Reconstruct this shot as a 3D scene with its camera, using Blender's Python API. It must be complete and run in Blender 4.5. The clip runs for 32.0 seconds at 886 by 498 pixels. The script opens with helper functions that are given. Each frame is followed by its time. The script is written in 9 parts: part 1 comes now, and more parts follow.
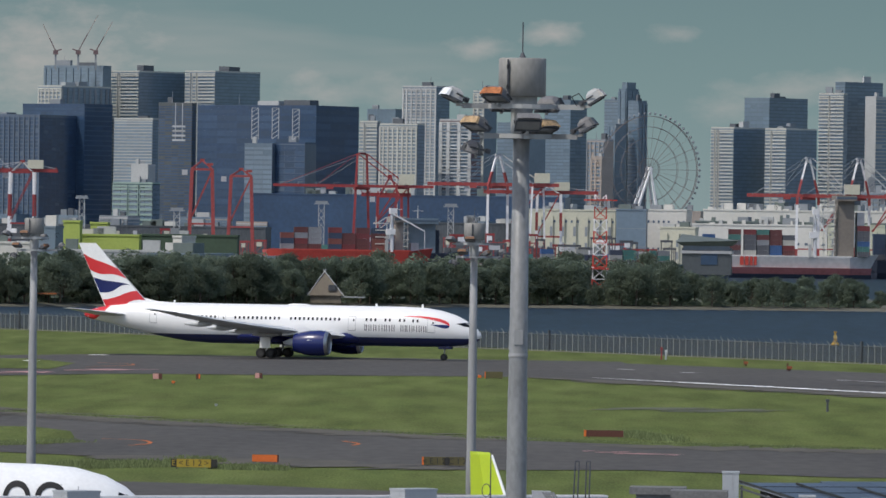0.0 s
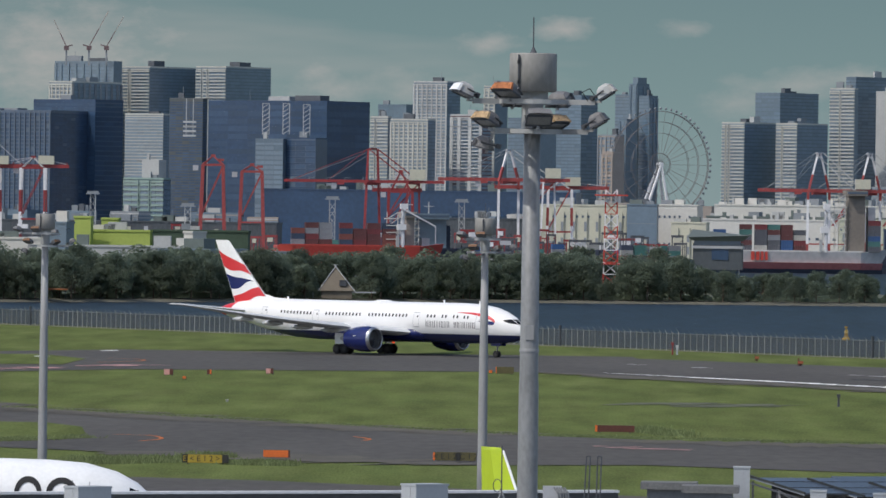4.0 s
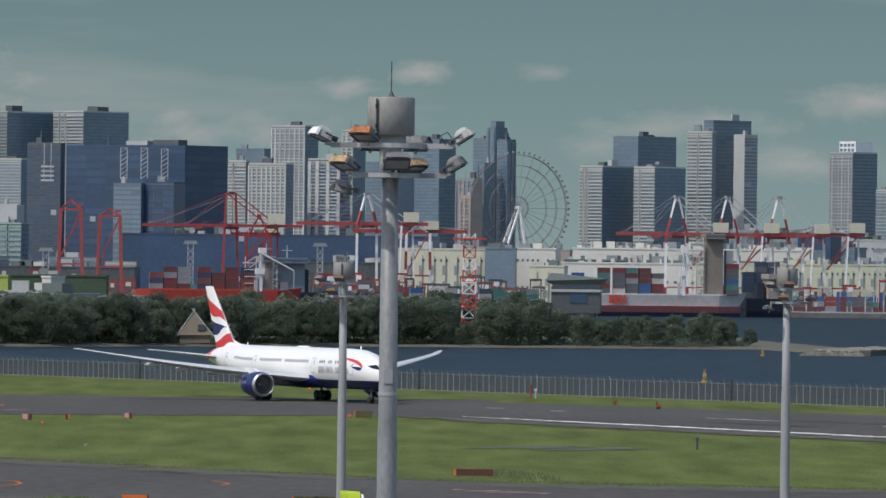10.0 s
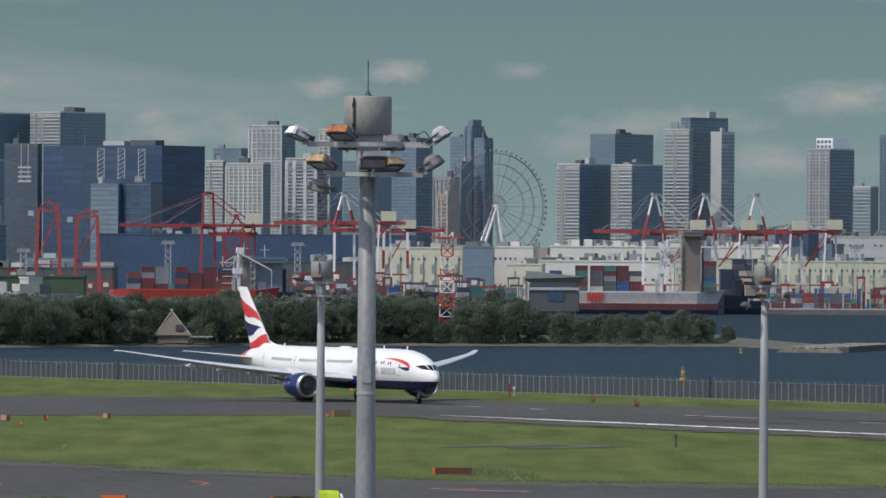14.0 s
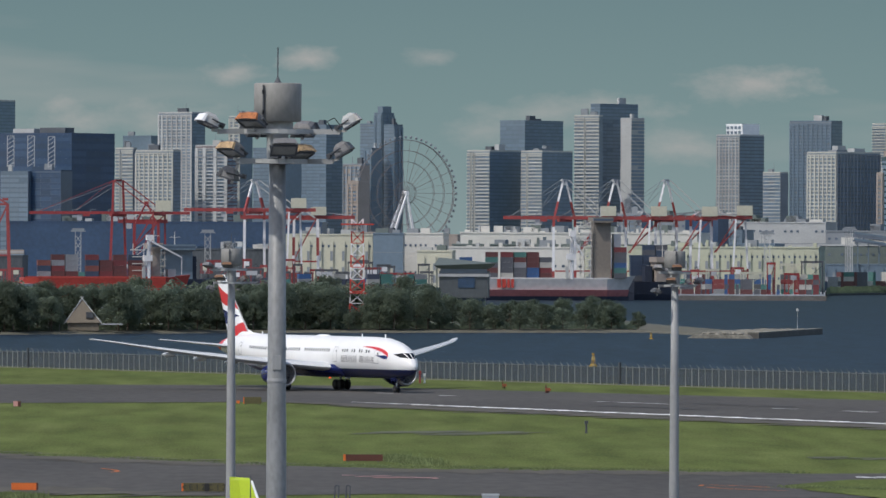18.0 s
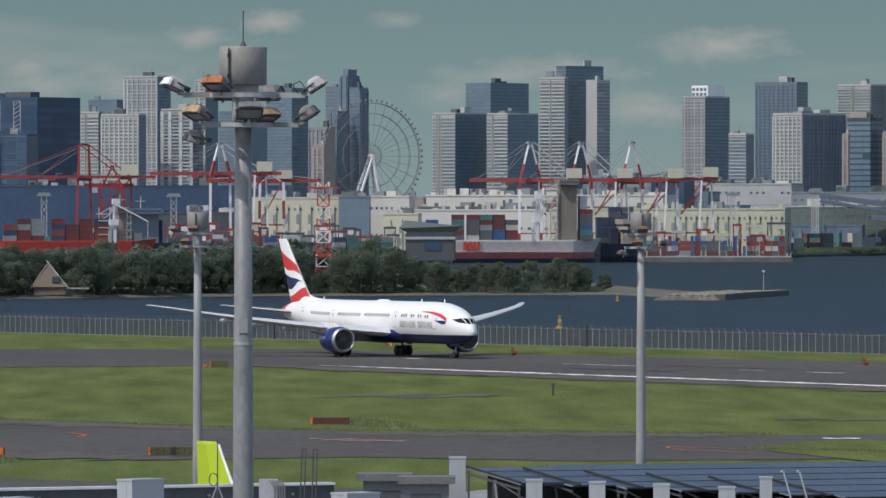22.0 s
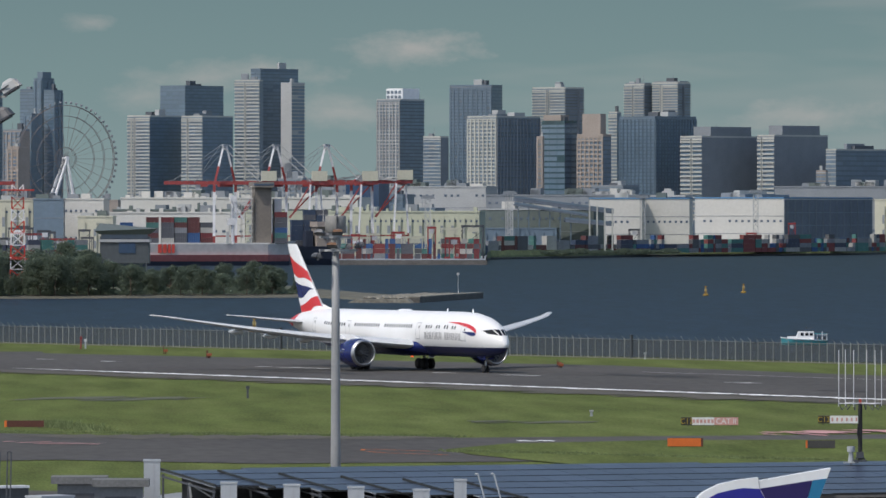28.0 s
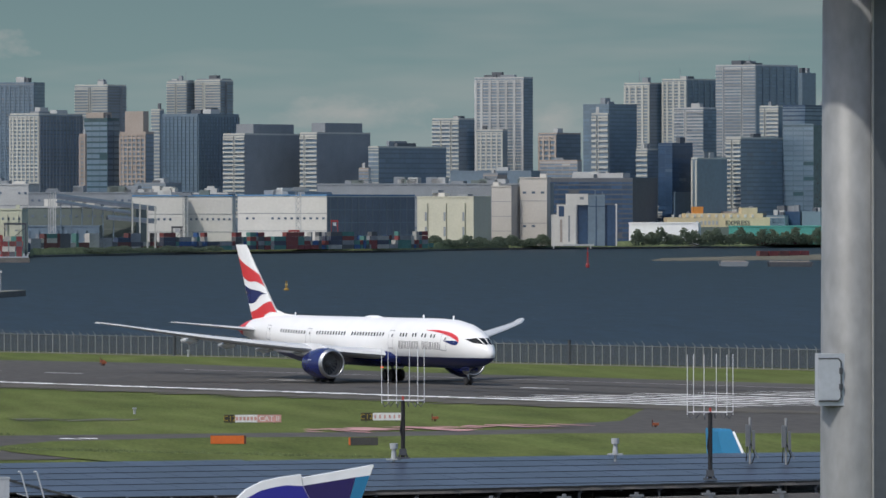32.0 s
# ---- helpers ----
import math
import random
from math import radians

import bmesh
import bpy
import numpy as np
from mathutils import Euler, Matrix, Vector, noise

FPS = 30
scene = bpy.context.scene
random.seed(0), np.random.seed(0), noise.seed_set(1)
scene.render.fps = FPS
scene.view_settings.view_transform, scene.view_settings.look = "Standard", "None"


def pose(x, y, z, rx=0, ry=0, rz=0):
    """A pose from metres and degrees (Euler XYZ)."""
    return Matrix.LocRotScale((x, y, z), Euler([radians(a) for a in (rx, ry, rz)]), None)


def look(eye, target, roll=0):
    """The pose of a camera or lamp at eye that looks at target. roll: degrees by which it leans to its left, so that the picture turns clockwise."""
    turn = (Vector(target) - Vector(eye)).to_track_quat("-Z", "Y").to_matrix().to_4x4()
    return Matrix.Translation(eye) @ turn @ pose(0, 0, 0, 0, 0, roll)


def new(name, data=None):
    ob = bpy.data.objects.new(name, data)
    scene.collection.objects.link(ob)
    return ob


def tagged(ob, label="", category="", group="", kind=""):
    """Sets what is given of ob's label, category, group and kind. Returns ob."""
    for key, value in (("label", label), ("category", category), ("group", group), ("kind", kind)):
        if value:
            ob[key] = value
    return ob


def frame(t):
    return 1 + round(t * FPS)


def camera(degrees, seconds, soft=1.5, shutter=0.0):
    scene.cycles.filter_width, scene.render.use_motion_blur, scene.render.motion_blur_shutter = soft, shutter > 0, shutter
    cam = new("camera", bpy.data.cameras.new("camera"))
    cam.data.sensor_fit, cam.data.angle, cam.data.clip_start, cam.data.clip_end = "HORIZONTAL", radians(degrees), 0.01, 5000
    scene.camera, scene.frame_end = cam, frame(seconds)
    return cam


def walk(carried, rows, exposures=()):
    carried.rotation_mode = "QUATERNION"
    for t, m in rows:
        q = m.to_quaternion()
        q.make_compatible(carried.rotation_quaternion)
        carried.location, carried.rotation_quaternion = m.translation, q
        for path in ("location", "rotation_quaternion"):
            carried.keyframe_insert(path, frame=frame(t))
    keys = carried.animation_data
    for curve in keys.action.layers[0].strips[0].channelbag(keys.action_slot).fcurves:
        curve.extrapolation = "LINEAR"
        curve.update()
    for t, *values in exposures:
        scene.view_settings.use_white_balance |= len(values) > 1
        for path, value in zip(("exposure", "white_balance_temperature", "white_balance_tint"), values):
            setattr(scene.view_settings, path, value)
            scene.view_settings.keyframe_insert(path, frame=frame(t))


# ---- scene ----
H = 21.5  # height of the viewing deck above the airfield
VIEW = (
    (0, -0.0007, -0.2371, 0.8523),
    (0.5, 0.0139, -0.2902, 0.8347),
    (1, 0.0123, -0.334, 0.7939),
    (1.5, 0.0079, -0.355, 0.796),
    (2, 0.0059, -0.351, 0.7587),
    (2.5, 0.0435, -0.2941, 0.7326),
    (3, 0.0129, -0.2386, 0.7859),
    (3.5, -0.0519, -0.2624, 0.7876),
    (5.5, -0.0994, -0.2783, 0.8084),
    (6, 0.0483, -0.2386, 0.8778),
    (6.5, 0.1132, -0.1483, 0.8859),
    (7, 0.1715, -0.1172, 0.8208),
    (7.5, 0.2106, -0.1069, 0.7646),
    (8, 0.2284, -0.051, 0.751),
    (8.5, 0.3511, 0.0354, 0.7328),
    (9, 0.817, 0.069, 0.728),
    (9.5, 0.8668, 0.0799, 0.6664),
    (10, 0.9198, 0.0515, 0.6707),
    (10.5, 0.993, 0.0162, 0.6972),
    (11, 1.0048, 0.0475, 0.6828),
    (11.5, 0.9969, 0.0576, 0.594),
    (12, 1.0528, 0.0584, 0.5354),
    (12.5, 1.0541, 0.0871, 0.4651),
    (13, 0.9997, 0.0551, 0.4619),
    (13.5, 1.0363, 0.0236, 0.3721),
    (14, 1.0785, 0.0437, 0.3616),
    (14.5, 1.0962, 0.0503, 0.3312),
    (16.5, 1.3808, -0.0275, 0.2079),
    (17, 1.522, -0.0528, 0.222),
    (17.5, 1.6661, -0.0616, 0.2261),
    (18, 1.7137, -0.0472, 0.2179),
    (18.5, 1.7081, -0.0067, 0.1986),
    (19, 1.691, -0.0593, 0.2235),
    (19.5, 1.78, -0.0675, 0.1816),
    (20, 1.8534, -0.0721, 0.1264),
    (20.5, 1.9323, -0.1001, 0.1129),
    (21, 1.9758, -0.1192, 0.0807),
    (21.5, 1.936, -0.1759, -0.0235),
    (22, 1.9537, -0.3098, -0.0101),
    (22.5, 2.1438, -0.2791, 0.0442),
    (23, 2.3065, -0.2399, 0.0111),
    (23.5, 2.442, -0.245, -0.0185),
    (24, 2.4878, -0.2213, -0.0467),
    (24.5, 2.5333, -0.1843, -0.023),
    (26.5, 3.2096, -0.2997, -0.0193),
    (27, 3.3494, -0.2609, -0.0071),
    (27.5, 3.5449, -0.2538, -0.0185),
    (28, 4.1115, -0.2907, 0.0075),
    (28.5, 4.624, -0.2591, -0.0027),
    (29, 5.06, -0.2267, -0.0654),
    (29.5, 5.3044, -0.1663, -0.0927),
    (30, 5.5815, -0.1729, -0.0967),
    (30.5, 6.0075, -0.1667, -0.1055),
    (31, 6.4732, -0.2123, -0.126),
    (31.5, 6.8968, -0.2603, -0.1014),
    (32, 7.3417, -0.3098, -0.0442),
)
cam = camera(6.2556, 32.0, soft=1.55)
walk(cam, [(t, pose(0, 0, H, 90 + tilt, 0, -turn) @ pose(0, 0, 0, 0, 0, lean)) for t, turn, tilt, lean in VIEW])

# ---- light ----
SUN_AZ, SUN_EL = 232.0, 54.0  # compass-like: 0 is +y, 90 is +x
SUN_DIR = Vector((math.sin(radians(SUN_AZ)) * math.cos(radians(SUN_EL)), math.cos(radians(SUN_AZ)) * math.cos(radians(SUN_EL)), math.sin(radians(SUN_EL))))
sun = new("sun", bpy.data.lights.new("sun", "SUN"))
sun.data.energy, sun.data.angle, sun.data.color = 2.5, radians(0.53), (1.0, 0.95, 0.87)
sun.matrix_basis = look((0, 0, 400), Vector((0, 0, 400)) - SUN_DIR)
world = bpy.data.worlds.new("sky")
scene.world = world
world.use_nodes = True
wn = world.node_tree.nodes
sky = wn.new("ShaderNodeTexSky")
sky.sky_type, sky.sun_disc, sky.sun_elevation, sky.sun_rotation = "NISHITA", False, radians(SUN_EL), radians(SUN_AZ)
sky.dust_density, sky.air_density = 2.0, 1.0
world.node_tree.links.new(sky.outputs[0], wn["Background"].inputs[0])
wn["Background"].inputs[1].default_value = 0.15

# ---- materials ----
MATS = {}


def srgb(r, g, b):
    return tuple((c / 255 / 12.92) if c < 10 else (((c / 255 + 0.055) / 1.055) ** 2.4) for c in (r, g, b)) + (1.0,)


def mat(name, colour, rough=0.7, metal=0.0, vary=0.15, scale=1.0, fine=None, bump=0.0, stretch=(1, 1, 1), spec=0.5, random_tint=0.0, island=0.0, ior=1.5):
    """A painted or weathered surface: base colour with a coarse and a fine variation and a little relief."""
    if name in MATS:
        return MATS[name]
    m = bpy.data.materials.new(name)
    m.use_nodes = True
    nt, b = m.node_tree, m.node_tree.nodes["Principled BSDF"]
    N, L = nt.nodes.new, nt.links.new
    b.inputs["Roughness"].default_value, b.inputs["Metallic"].default_value = rough, metal
    b.inputs["Specular IOR Level"].default_value, b.inputs["IOR"].default_value = spec, ior
    tc, mp = N("ShaderNodeTexCoord"), N("ShaderNodeMapping")
    mp.inputs["Scale"].default_value = stretch
    L(tc.outputs["Object"], mp.inputs[0])
    n1, n2 = N("ShaderNodeTexNoise"), N("ShaderNodeTexNoise")
    n1.inputs["Scale"].default_value, n1.inputs["Detail"].default_value = scale, 4
    n2.inputs["Scale"].default_value, n2.inputs["Detail"].default_value = fine or scale * 9, 3
    L(mp.outputs[0], n1.inputs[0]), L(mp.outputs[0], n2.inputs[0])
    add = N("ShaderNodeMath")
    add.operation = "ADD"
    L(n1.outputs[0], add.inputs[0]), L(n2.outputs[0], add.inputs[1])
    last = add.outputs[0]
    rng = N("ShaderNodeMapRange")
    rng.inputs[1].default_value, rng.inputs[2].default_value = 0.7, 1.3
    rng.inputs[3].default_value, rng.inputs[4].default_value = 1 - vary, 1 + vary
    L(last, rng.inputs[0])
    value = rng.outputs[0]
    if random_tint or island:
        src = N("ShaderNodeObjectInfo").outputs["Random"] if random_tint else N("ShaderNodeNewGeometry").outputs["Random Per Island"]
        r2 = N("ShaderNodeMapRange")
        a = random_tint or island
        r2.inputs[3].default_value, r2.inputs[4].default_value = 1 - a, 1 + a
        L(src, r2.inputs[0])
        mul = N("ShaderNodeMath")
        mul.operation = "MULTIPLY"
        L(value, mul.inputs[0]), L(r2.outputs[0], mul.inputs[1])
        value = mul.outputs[0]
    mix = N("ShaderNodeMix")
    mix.data_type, mix.blend_type = "RGBA", "MULTIPLY"
    mix.inputs[0].default_value = 1.0
    mix.inputs[6].default_value = tuple(colour[:3]) + (1.0,)
    comb = N("ShaderNodeCombineColor")
    for i in range(3):
        L(value, comb.inputs[i])
    L(comb.outputs[0], mix.inputs[7])
    L(mix.outputs[2], b.inputs["Base Color"])
    if bump:
        bp = N("ShaderNodeBump")
        bp.inputs["Strength"].default_value, bp.inputs["Distance"].default_value = 0.6, bump
        L(n2.outputs[0], bp.inputs["Height"]), L(bp.outputs[0], b.inputs["Normal"])
    MATS[name] = m
    return m


WHITE = mat("white_paint", (0.78, 0.79, 0.8), 0.45, vary=0.06, scale=0.4)
GREY = mat("grey_paint", (0.36, 0.37, 0.39), 0.6, vary=0.1, scale=0.8)
GALV = mat("galvanised_steel", (0.27, 0.276, 0.28), 0.55, 0.0, vary=0.1, scale=1.2, stretch=(1, 1, 0.25))
DARK = mat("dark_steel", (0.06, 0.065, 0.075), 0.6, vary=0.2, scale=1)
BLACK = mat("black_rubber", (0.015, 0.015, 0.017), 0.8, vary=0.2, scale=2)
RUST = mat("rusted_orange_steel", (0.33, 0.12, 0.045), 0.85, vary=0.6, scale=3, fine=14)
RED = mat("red_paint", (0.23, 0.028, 0.03), 0.5, vary=0.2, scale=0.6)
ORANGE_RED = mat("orange_red_paint", (0.27, 0.047, 0.044), 0.5, vary=0.2, scale=0.6)
CONC_L = mat("light_concrete", (0.36, 0.37, 0.37), 0.85, vary=0.1, scale=0.12, island=0.2)
CONC_G = mat("grey_concrete", (0.2, 0.22, 0.24), 0.85, vary=0.1, scale=0.12, island=0.18)
CONC_B = mat("beige_concrete", (0.3, 0.26, 0.23), 0.85, vary=0.1, scale=0.12, island=0.15)
BROWN = mat("red_brown_cladding", (0.13, 0.085, 0.09), 0.7, vary=0.1, scale=0.12)
CREAM = mat("cream_cladding", (0.46, 0.45, 0.36), 0.8, vary=0.08, scale=0.1)
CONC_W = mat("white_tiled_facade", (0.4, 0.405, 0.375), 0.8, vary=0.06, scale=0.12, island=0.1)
LOUVRE = mat("dark_olive_louvres", (0.085, 0.095, 0.098), 0.7, vary=0.12, scale=0.2)
SEAGREEN = mat("pale_green_spandrels", (0.22, 0.3, 0.27), 0.5, vary=0.1, scale=0.1)
FLANK_D = mat("dark_grey_hall_cladding", (0.085, 0.095, 0.11), 0.7, vary=0.12, scale=0.06)
GLASS_B = mat("blue_glass_facade", (0.028, 0.058, 0.115), 0.3, vary=0.2, scale=0.06, fine=0.5, ior=1.55)
GLASS_D = mat("dark_glass_facade", (0.036, 0.068, 0.118), 0.3, vary=0.2, scale=0.06, fine=0.5, ior=1.95)
GLASS_T = mat("teal_glass_facade", (0.03, 0.07, 0.085), 0.25, vary=0.3, scale=0.06, fine=0.4, ior=1.8)
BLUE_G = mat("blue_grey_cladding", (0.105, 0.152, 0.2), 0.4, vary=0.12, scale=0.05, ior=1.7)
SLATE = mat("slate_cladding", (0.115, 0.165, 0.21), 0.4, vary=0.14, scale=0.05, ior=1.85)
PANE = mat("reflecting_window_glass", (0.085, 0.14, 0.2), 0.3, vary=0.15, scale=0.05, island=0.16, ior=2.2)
PANE_N = mat("navy_window_glass", (0.03, 0.062, 0.118), 0.3, vary=0.15, scale=0.05, island=0.2, ior=1.6)


# ---- mesh helpers ----
class Shape:
    """Gathers the faces of one mesh."""

    def __init__(self):
        self.v, self.f = [], []

    def add(self, verts, faces):
        k = len(self.v)
        self.v += [tuple(p) for p in verts]
        self.f += [tuple(i + k for i in f) for f in faces]
        return self

    def box(self, x0, x1, y0, y1, z0, z1):
        p = [(x, y, z) for z in (z0, z1) for x, y in ((x0, y0), (x1, y0), (x1, y1), (x0, y1))]
        return self.add(p, [(3, 2, 1, 0), (4, 5, 6, 7), (0, 1, 5, 4), (1, 2, 6, 5), (2, 3, 7, 6), (3, 0, 4, 7)])

    def rod(self, p, q, r0, r1=None, n=8, flat=1.0):
        """A round (or, with n=4, square) bar from p to q."""
        p, q, r1 = Vector(p), Vector(q), r0 if r1 is None else r1
        d = (q - p).normalized()
        a = d.cross(Vector((0, 0, 1)) if abs(d.z) < 0.95 else Vector((1, 0, 0))).normalized()
        b = d.cross(a)
        o = math.pi / n
        ring = [(math.cos(2 * math.pi * i / n + o), math.sin(2 * math.pi * i / n + o) * flat) for i in range(n)]
        verts = [p + (a * c + b * s) * r0 for c, s in ring] + [q + (a * c + b * s) * r1 for c, s in ring]
        faces = [(i, (i + 1) % n, n + (i + 1) % n, n + i) for i in range(n)]
        return self.add(verts, faces + [tuple(reversed(range(n))), tuple(range(n, 2 * n))])

    def loft(self, rings, caps=True):
        n = len(rings[0])
        faces = [(k * n + i, k * n + (i + 1) % n, (k + 1) * n + (i + 1) % n, (k + 1) * n + i) for k in range(len(rings) - 1) for i in range(n)]
        if caps:
            faces += [tuple(reversed(range(n))), tuple(range((len(rings) - 1) * n, len(rings) * n))]
        return self.add([p for r in rings for p in r], faces)

    def sheet(self, grid):
        """A surface through a grid of points."""
        n = len(grid[0])
        return self.add([p for r in grid for p in r], [(k * n + i, k * n + i + 1, (k + 1) * n + i + 1, (k + 1) * n + i) for k in range(len(grid) - 1) for i in range(n - 1)])

    def mesh(self, name, material, smooth=False):
        me = bpy.data.meshes.new(name)
        me.from_pydata(self.v, [], self.f)
        me.materials.append(material)
        if smooth:
            for p in me.polygons:
                p.use_smooth = True
        me.update()
        return me


def part(name, shape, material, parent=None, label="", smooth=False, at=None):
    """Links a shape as one mesh object, under a thing or a part."""
    ob = new(name, shape.mesh(name, material, smooth))
    ob.parent = parent
    if at is not None:
        ob.matrix_basis = at
    if label:
        ob["label"] = label
    return ob


def thing(name, m, label, category, group="", kind=""):
    """An Empty at the base of a thing, which carries its parts."""
    ob = new(name)
    ob.matrix_basis = m
    return tagged(ob, label, category, group, kind)


def flat(name, points, z, material, label, category="", kind="structure", parent=None):
    s = Shape().add([(x, y, z) for x, y in points], [tuple(range(len(points)))])
    ob = part(name, s, material, parent)
    return tagged(ob, label, category, kind=kind)


# ---- sky backdrop, far beyond the skyline ----
def sky_backdrop():
    R, grid = 4940, []
    for k in range(9):
        z = -60 + 1160 * k / 8
        grid.append([(R * math.sin(radians(a)), R * math.cos(radians(a)), z) for a in range(-14, 23, 1)])
    m = bpy.data.materials.new("hazy_sky")
    m.use_nodes = True
    nt = m.node_tree
    N, L = nt.nodes.new, nt.links.new
    for n in list(nt.nodes):
        nt.nodes.remove(n)
    out, em, tc, sep = N("ShaderNodeOutputMaterial"), N("ShaderNodeEmission"), N("ShaderNodeTexCoord"), N("ShaderNodeSeparateXYZ")
    L(em.outputs[0], out.inputs[0]), L(tc.outputs["Object"], sep.inputs[0])

    def math_node(op, a, b=None, c=None):
        q = N("ShaderNodeMath")
        q.operation = op
        for i, v in enumerate((a, b, c)):
            if v is None:
                continue
            if isinstance(v, (int, float)):
                q.inputs[i].default_value = v
            else:
                L(v, q.inputs[i])
        return q.outputs[0]

    def noise_of(sx, sz, detail, offset=0.0):
        mp = N("ShaderNodeMapping")
        mp.inputs["Scale"].default_value, mp.inputs["Location"].default_value = (sx, sx, sz), (offset, 0, 0)
        L(tc.outputs["Object"], mp.inputs[0])
        q = N("ShaderNodeTexNoise")
        q.inputs["Scale"].default_value, q.inputs["Detail"].default_value, q.inputs["Roughness"].default_value = 1.0, detail, 0.6
        L(mp.outputs[0], q.inputs[0])
        return q.outputs[0]

    ramp = N("ShaderNodeValToRGB")
    el = ramp.color_ramp.elements
    el[0].position, el[0].color = 0.0, srgb(133, 151, 153)
    el[1].position, el[1].color = 1.0, srgb(96, 122, 130)
    e2 = el.new(0.35)
    e2.color = srgb(120, 143, 145)
    L(math_node("MULTIPLY_ADD", sep.outputs[2], 1 / 230.0, -0.09), ramp.inputs[0])
    fine = noise_of(1 / 24.0, 1 / 12.0, 5)
    warp = math_node("MULTIPLY_ADD", fine, 2.0, -1.0)
    total = None
    # cumulus banks: x, z of the middle, half width, half height, strength
    for cx, cz, rx, rz, k in SKY_CLOUDS:
        dx = math_node("MULTIPLY", math_node("SUBTRACT", sep.outputs[0], cx), 1 / rx)
        dz = math_node("MULTIPLY", math_node("SUBTRACT", sep.outputs[2], cz), 1 / rz)
        d = math_node("SQRT", math_node("ADD", math_node("MULTIPLY", dx, dx), math_node("MULTIPLY", dz, dz)))
        v = math_node("SUBTRACT", 1.0, math_node("ADD", d, warp))
        v = math_node("MULTIPLY", math_node("MINIMUM", math_node("MAXIMUM", math_node("MULTIPLY", v, 0.85), 0.0), 1.0), k)
        total = v if total is None else math_node("MAXIMUM", total, v)
    veil = noise_of(1 / 420.0, 1 / 60.0, 4, 3.0)
    veil = math_node("MULTIPLY", math_node("MAXIMUM", math_node("SUBTRACT", veil, 0.48), 0.0), 1.3)
    total = math_node("MINIMUM", math_node("ADD", total, veil), 1.0)
    mix = N("ShaderNodeMix")
    mix.data_type = "RGBA"
    L(total, mix.inputs[0]), L(ramp.outputs[0], mix.inputs[6])
    mix.inputs[7].default_value = srgb(182, 176, 173)
    L(mix.outputs[2], em.inputs[0])
    ob = part("backdrop", Shape().sheet(grid), m)
    tagged(ob, "hazy blue-grey summer sky with soft white clouds", "sky", kind="structure")
    ob.visible_shadow = False


SKY_CLOUDS = (
    (-249.16, 111.16, 79.18, 41.31, 0.62),
    (-80.02, 98.07, 20.66, 11.7, 0.5),
    (-28.4, 95.43, 61.97, 12.39, 0.4),
    (213.35, 101.18, 55.08, 12.39, 0.4),
    (323.16, 116.95, 34.43, 11.7, 0.5),
    (170.71, 88.96, 27.54, 12.39, 0.4),
    (290.98, 79.38, 37.87, 11.7, 0.4),
    (575.42, 77.65, 55.08, 11.7, 0.45),
    (19.0, 124.9, 21.34, 8.95, 0.6),
    (63.75, 133.13, 22.72, 8.26, 0.7),
    (-73.92, 93.91, 30.98, 13.77, 0.45),
    (139.42, 134.22, 17.21, 6.89, 0.4),
    (337.36, 118.98, 41.31, 12.39, 0.7),
    (246.31, 105.18, 51.64, 8.95, 0.45),
    (575.25, 76.07, 37.87, 9.64, 0.45),
    (696.43, 72.53, 24.1, 12.39, 0.4),
)
sky_backdrop()

# ---- ground and water ----
def turf(name, dark, mid, dry):
    """Grass in drifts of three tones, with a fine speckle of blades."""
    m = mat(name, mid, 0.95, vary=0.32, scale=0.2, fine=4.5, bump=0.12, stretch=(1, 0.1, 1), spec=0.05)
    nt = m.node_tree
    N, L = nt.nodes.new, nt.links.new
    mix = next(n for n in nt.nodes if n.type == "MIX")
    tc, mp, n1, ramp = N("ShaderNodeTexCoord"), N("ShaderNodeMapping"), N("ShaderNodeTexNoise"), N("ShaderNodeValToRGB")
    mp.inputs["Scale"].default_value = (0.13, 0.026, 1)
    n1.inputs["Scale"].default_value, n1.inputs["Detail"].default_value, n1.inputs["Roughness"].default_value = 1.0, 8, 0.7
    L(tc.outputs["Object"], mp.inputs[0]), L(mp.outputs[0], n1.inputs[0]), L(n1.outputs[0], ramp.inputs[0])
    e = ramp.color_ramp.elements
    e[0].position, e[0].color, e[1].position, e[1].color = 0.33, (*dark, 1), 0.68, (*dry, 1)
    e.new(0.5).color = (*mid, 1)
    L(ramp.outputs[0], mix.inputs[6])
    return m


GRASS = turf("mown_grass", (0.077, 0.101, 0.032), (0.096, 0.119, 0.037), (0.116, 0.135, 0.048))
ASPHALT = mat("worn_asphalt", (0.073, 0.068, 0.063), 0.85, vary=0.24, scale=0.04, fine=0.7, stretch=(1, 0.25, 1), spec=0.2)
SEA = mat("harbour_water", (0.011, 0.0205, 0.034), 0.45, vary=0.7, scale=0.3, fine=1.3, bump=0.5, stretch=(1, 0.14, 1), spec=0.11)
MARK_W = mat("worn_white_marking", (0.8, 0.8, 0.78), 0.8, vary=0.4, scale=0.3, fine=3)
EDGE_W = mat("white_edge_marking", (0.85, 0.85, 0.83), 0.8, vary=0.12, scale=0.3, fine=2)
MARK_D = mat("faded_white_marking", (0.42, 0.42, 0.41), 0.8, vary=0.35, scale=0.3, fine=3)
MARK_P = mat("worn_pink_marking", (0.42, 0.23, 0.22), 0.8, vary=0.5, scale=0.3, fine=3)
MARK_O = mat("worn_orange_marking", (0.45, 0.12, 0.02), 0.8, vary=0.3, scale=0.3, fine=3)
